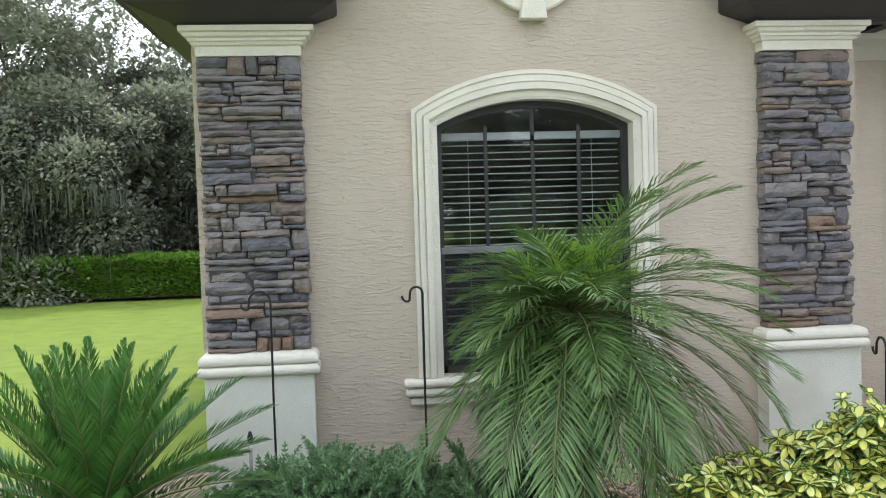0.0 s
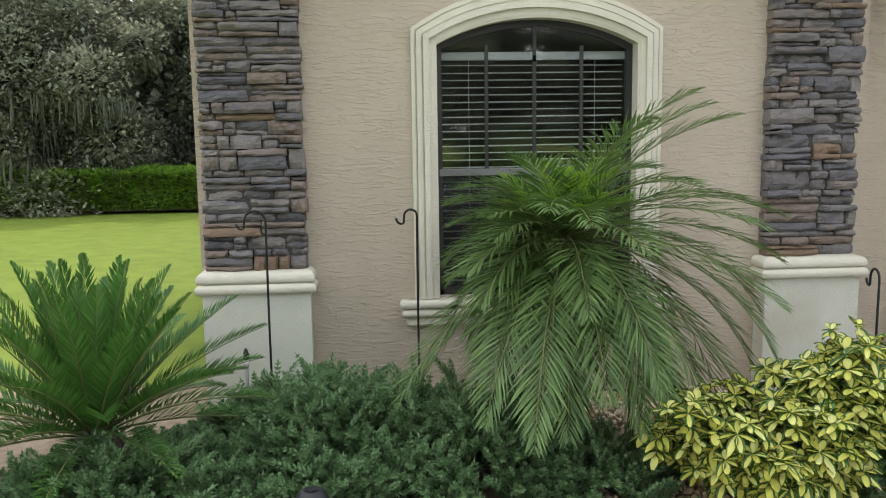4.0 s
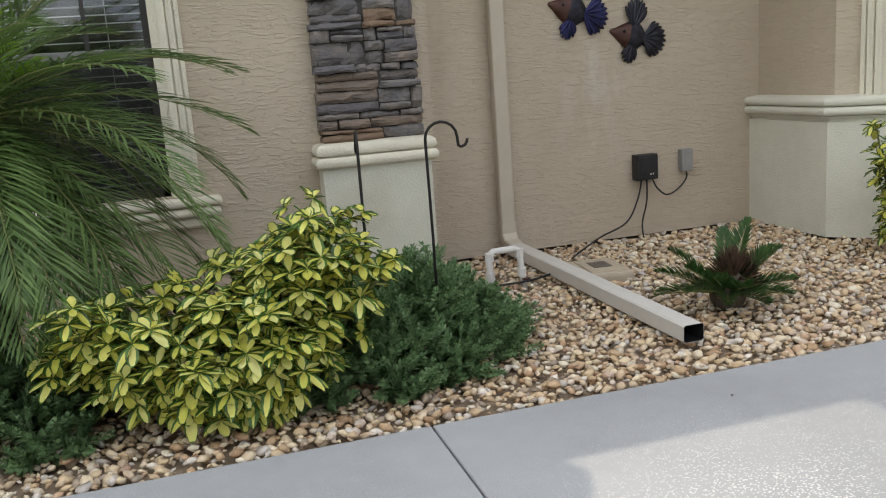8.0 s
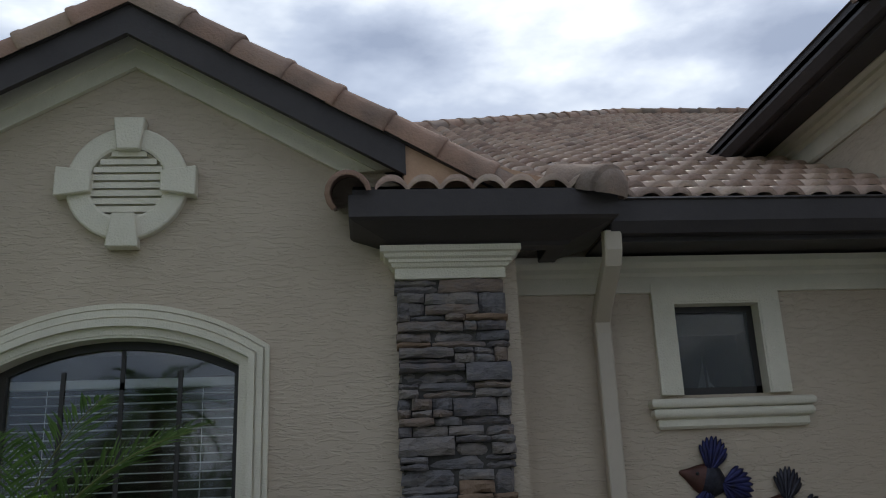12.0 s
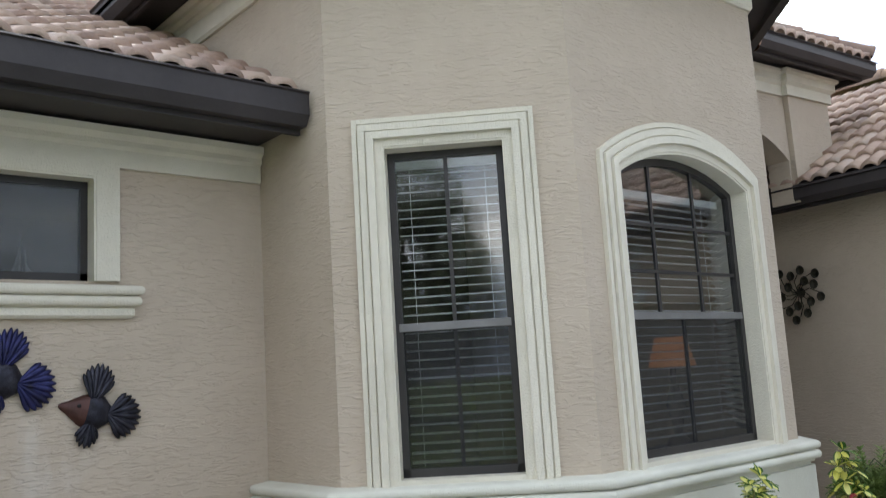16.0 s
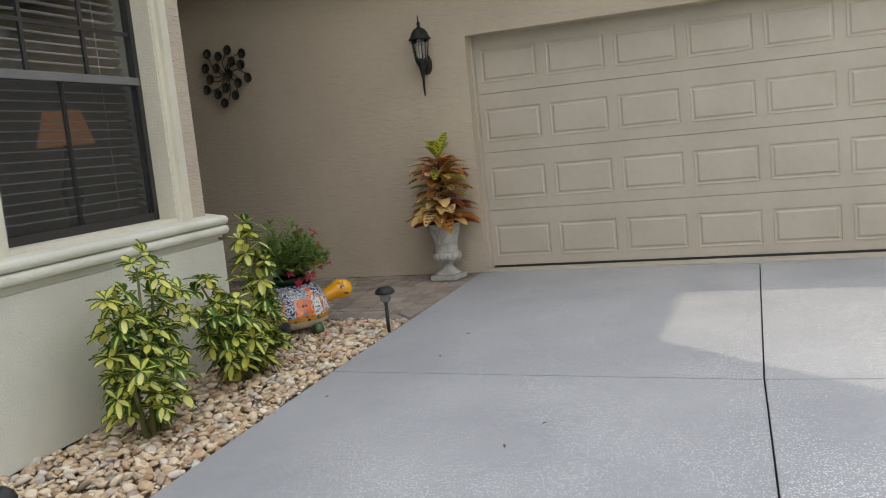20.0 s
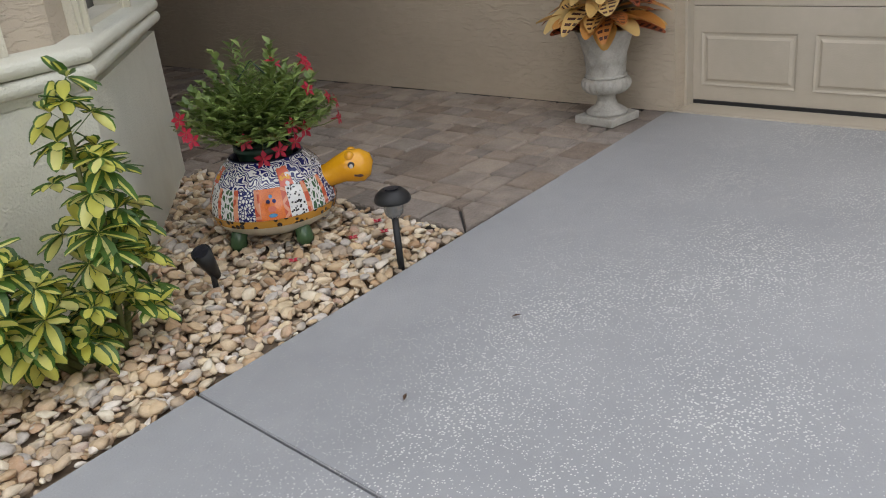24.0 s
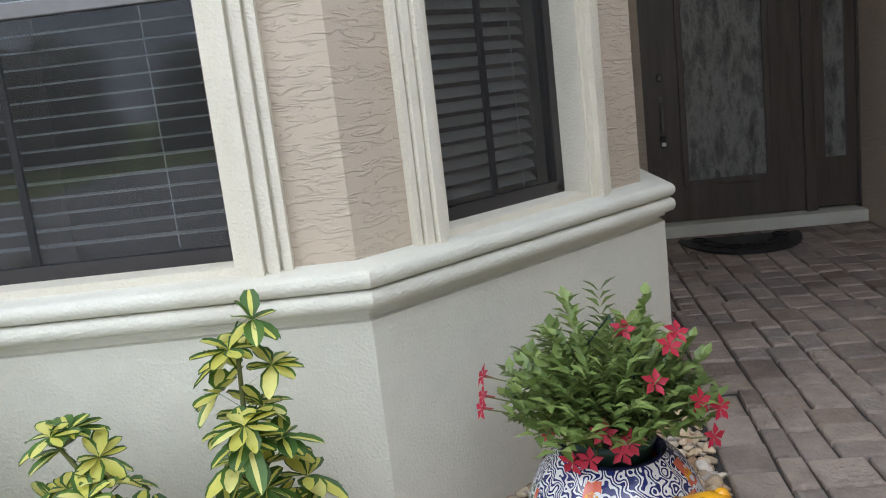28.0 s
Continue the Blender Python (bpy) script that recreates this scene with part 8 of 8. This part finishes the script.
# ---- lawn edge, hedge and trees ----
def leaf_cloud(blobs, n, size, rng, slots=1, flat=0.5):
    """Leaf quads over lumpy blobs (centre, radii), thinner at their skins."""
    lv = Leaves()
    tot = sum(b[1][0] * b[1][1] + b[1][0] * b[1][2] for b in blobs)
    for c, r in blobs:
        k = int(n * (r[0] * r[1] + r[0] * r[2]) / tot)
        for _ in range(k):
            v = Vector((rng.gauss(0, 1), rng.gauss(0, 1), rng.gauss(0, 1))).normalized()
            rad = rng.uniform(0.62, 1.06) * (1 + 0.22 * noise.noise(v * 2.3 + Vector(c)))
            p = Vector((c[0] + v.x * r[0] * rad, c[1] + v.y * r[1] * rad, c[2] + v.z * r[2] * rad))
            d = (v + Vector((rng.uniform(-1, 1), rng.uniform(-1, 1), rng.uniform(-1, 0.6)))).normalized()
            d, s, u = frame_of(d)
            z = size * rng.uniform(0.6, 1.4)
            lv.add([p, p + d * z * 0.5 + s * z * 0.32, p + d * z, p + d * z * 0.5 - s * z * 0.32], [(0, 1, 2, 3)], [rng.randrange(slots)])
    return lv


def oak(name, m, h, spread, seed, label, leaves=9000, size=0.16, moss=0):
    t = thing(name, m, label, "tree")
    rng = random.Random(seed)
    bm = bmesh.new()
    tube(bm, [(0, 0, -0.2), (0.1, 0, h * 0.2), (0.0, 0.1, h * 0.42), (0.1, 0, h * 0.7)], 0.22 * h / 9, 10, [1.3, 1, 0.75, 0.3])
    part("trunk", bm, M["bark"], t, smooth=True)
    blobs = []
    for i in range(16):
        a, f = 2.4 * i + rng.uniform(-0.3, 0.3), (i + 0.5) / 16
        z = h * (0.28 + 0.66 * f)
        r = spread * math.sqrt(max(0.05, 1 - ((f - 0.25) / 0.8) ** 2)) * rng.uniform(0.5, 0.8)
        c = (r * math.cos(a), r * math.sin(a), z)
        q = spread * rng.uniform(0.28, 0.46)
        blobs.append((c, (q, q, q * rng.uniform(0.6, 0.85))))
        bm = bmesh.new()
        tube(bm, [(0, 0, h * (0.15 + 0.4 * f)), (c[0] * 0.5, c[1] * 0.5, z - 0.4), c], 0.05 * h / 9, 6, [1, 0.7, 0.3])
        part("limb", bm, M["bark"], t)
    inner = [(c, (r[0] * 0.6, r[1] * 0.6, r[2] * 0.6)) for c, r in blobs] + [((0, 0, h * f), (spread * 0.5, spread * 0.5, h * 0.14)) for f in (0.3, 0.5, 0.7)]
    leaf_cloud(inner, 4200, size * 2.6, rng).done("inner_foliage", [L["oak"]], t, "", False)
    leaf_cloud(blobs, leaves, size, rng).done("crown", [L["oak"]], t, "dense grey-green crown", False)
    if moss:
        lv = Leaves()
        for _ in range(moss):
            c, r = rng.choice(blobs[:9])
            v = Vector((rng.uniform(-1, 1), rng.uniform(-1, 1), -0.5)).normalized()
            p = Vector((c[0] + v.x * r[0], c[1] + v.y * r[1], c[2] + v.z * r[2]))
            for k in range(2):
                q = p + Vector((rng.uniform(-0.12, 0.12), rng.uniform(-0.12, 0.12), 0))
                blade(lv, q, Vector((rng.uniform(-0.15, 0.15), 0.05, -1)), rng.uniform(0.4, 1.0), 0.05, Vector((0, 1, 0)), 0, 0)
        lv.done("hanging_moss", [L["moss"]], t, "grey strands of hanging moss", False)["kind"] = "stuff"
    return t


o1 = oak("oak_tree", at(-8.6, 18.0), 8.4, 4.0, 41, "tall live oak with grey-green leaves and hanging moss behind the hedge", 60000, 0.115, 320)
o2 = oak("oak_tree", at(-5.0, 20.0), 6.6, 3.0, 42, "live oak with dense grey-green leaves beyond the lawn", 42000, 0.115, 310)
copy_thing(o1, at(-13.5, 19, 0, 100))
copy_thing(o2, at(-10.2, 24, 0, 60))
copy_thing(o1, at(-18.5, 26, 0, 200))
copy_thing(o2, at(-6.2, 17.0, -1.2, 250))
copy_thing(o2, at(-10.8, 16.6, -1.4, 20))
copy_thing(o2, at(-3.4, 18.2, -1.6, 310))
copy_thing(o2, at(-8.6, 16.4, -2.0, 170))
copy_thing(o2, at(-13.6, 16.6, -1.4, 80))
# trees across the street, seen in the window glass
for x, y, a in ((-7, -30, 0), (-1.5, -34, 30), (4, -27, 70), (8.2, -26, 20), (11.5, -30, 160), (15, -26, 130), (22, -30, 200), (-16, -30, 250), (30, -24, 300)):
    copy_thing(o2, at(x, y, -2.2 if x < 0 else 0, a))
copy_thing(o1, at(-13.5, -16.0, 0, 120))
yard_palm = thing("palm_tree", at(-1.5, -12.0), "tall feathery palm on the lawn beside the driveway", "palm")
rng = random.Random(19)
bm = bmesh.new()
tube(bm, [(0, 0, -0.1), (0.05, 0, 1.6), (0, 0.03, 3.3)], 0.13, 12, [1.2, 0.9, 0.85])
part("trunk", bm, M["bark"], yard_palm, "grey ringed trunk", True)
for i in range(30):
    az = 2.399963 * i
    pts = arc((0, 0, 3.3), az, radians(75 - 85 * i / 29), rng.uniform(1.3, 1.6), radians(70))
    lv = Leaves()
    feather(lv, pts, 40, 0.40, 0.022, 60, 0, rng, 0.2, 0.2, start=0.15)
    frond_thing(yard_palm, pts, 0.012, lv, [L["palm"]])
# the hedge at the back of the lawn
hed = thing("hedge", at(-7.5, 14.9), "clipped green hedge at the back of the lawn", "hedge")
rng = random.Random(6)
lv = Leaves()
for _ in range(26000):
    px = rng.uniform(-6.5, 6.5)
    top = 0.86 + 0.07 * noise.noise(Vector((px * 1.3, 0, 2)))
    if rng.random() < 0.4:
        p, nrm = Vector((px, rng.uniform(-0.5, 0.5), top + rng.uniform(-0.06, 0.05))), Vector((0, -0.3, 1))
    else:
        pz = rng.uniform(0.02, top)
        p, nrm = Vector((px, -0.5 - 0.06 * noise.noise(Vector((px * 2, pz * 3, 0))) + rng.uniform(-0.03, 0.07), pz)), Vector((0, -1, 0.3))
    d, s, u = frame_of(nrm + Vector((rng.uniform(-1, 1), rng.uniform(-1, 0.3), rng.uniform(-0.5, 1))))
    z = rng.uniform(0.09, 0.15)
    lv.add([p, p + d * z * 0.5 + s * z * 0.3, p + d * z, p + d * z * 0.5 - s * z * 0.3], [(0, 1, 2, 3)], [0])
lv.done("foliage", [L["hedge"]], hed, "small glossy green leaves", False)
bm = bmesh.new()
box(bm, -6.5, 6.5, -0.45, 0.45, 0, 0.80)
part("core", bm, M["bark"], hed, "dark woody core of the hedge")
bm = bmesh.new()
box(bm, -16, 3, 0, 3, -0.04, -0.035)
tagged(part("mulch", bm, M["soil"], m=at(0, 15.3)), "dark mulch under the hedge and trees", "soil", "", "structure")
# turf blades near the driveway
lv = Leaves()
rng = random.Random(2)
for _ in range(5200):
    px, py = rng.uniform(-2.6, -0.16), rng.uniform(-4.2, -2.40)
    if py > -2.46 and px > -0.35:
        continue
    d = Vector((rng.uniform(-0.6, 0.6), rng.uniform(-0.6, 0.6), 1))
    blade(lv, Vector((px, py, -0.062)), d, rng.uniform(0.06, 0.11), 0.006, Vector((0, 1, 0)), 0, 0.2)
tagged(lv.done("grass", [L["grass"]], None, "", False), "green lawn grass beside the driveway", "grass", "", "stuff")
# dry leaves and specks on the driveway
rng = random.Random(77)
for i in range(26):
    px, py = rng.uniform(0.3, 9.5), rng.uniform(-4.2, -2.4)
    lv = Leaves()
    blade(lv, Vector((0, 0, 0.004)), Vector((1, 0, 0.15)), rng.uniform(0.018, 0.04), 0.012, Vector((0, 0, 1)), 0, 0.0)
    tagged(lv.done("dry_leaf", [L["dead"]], None, "", False, at(px, py, 0.001, rng.uniform(0, 360))), "small dry brown leaf lying on the concrete", "leaf", "leaves on the driveway")
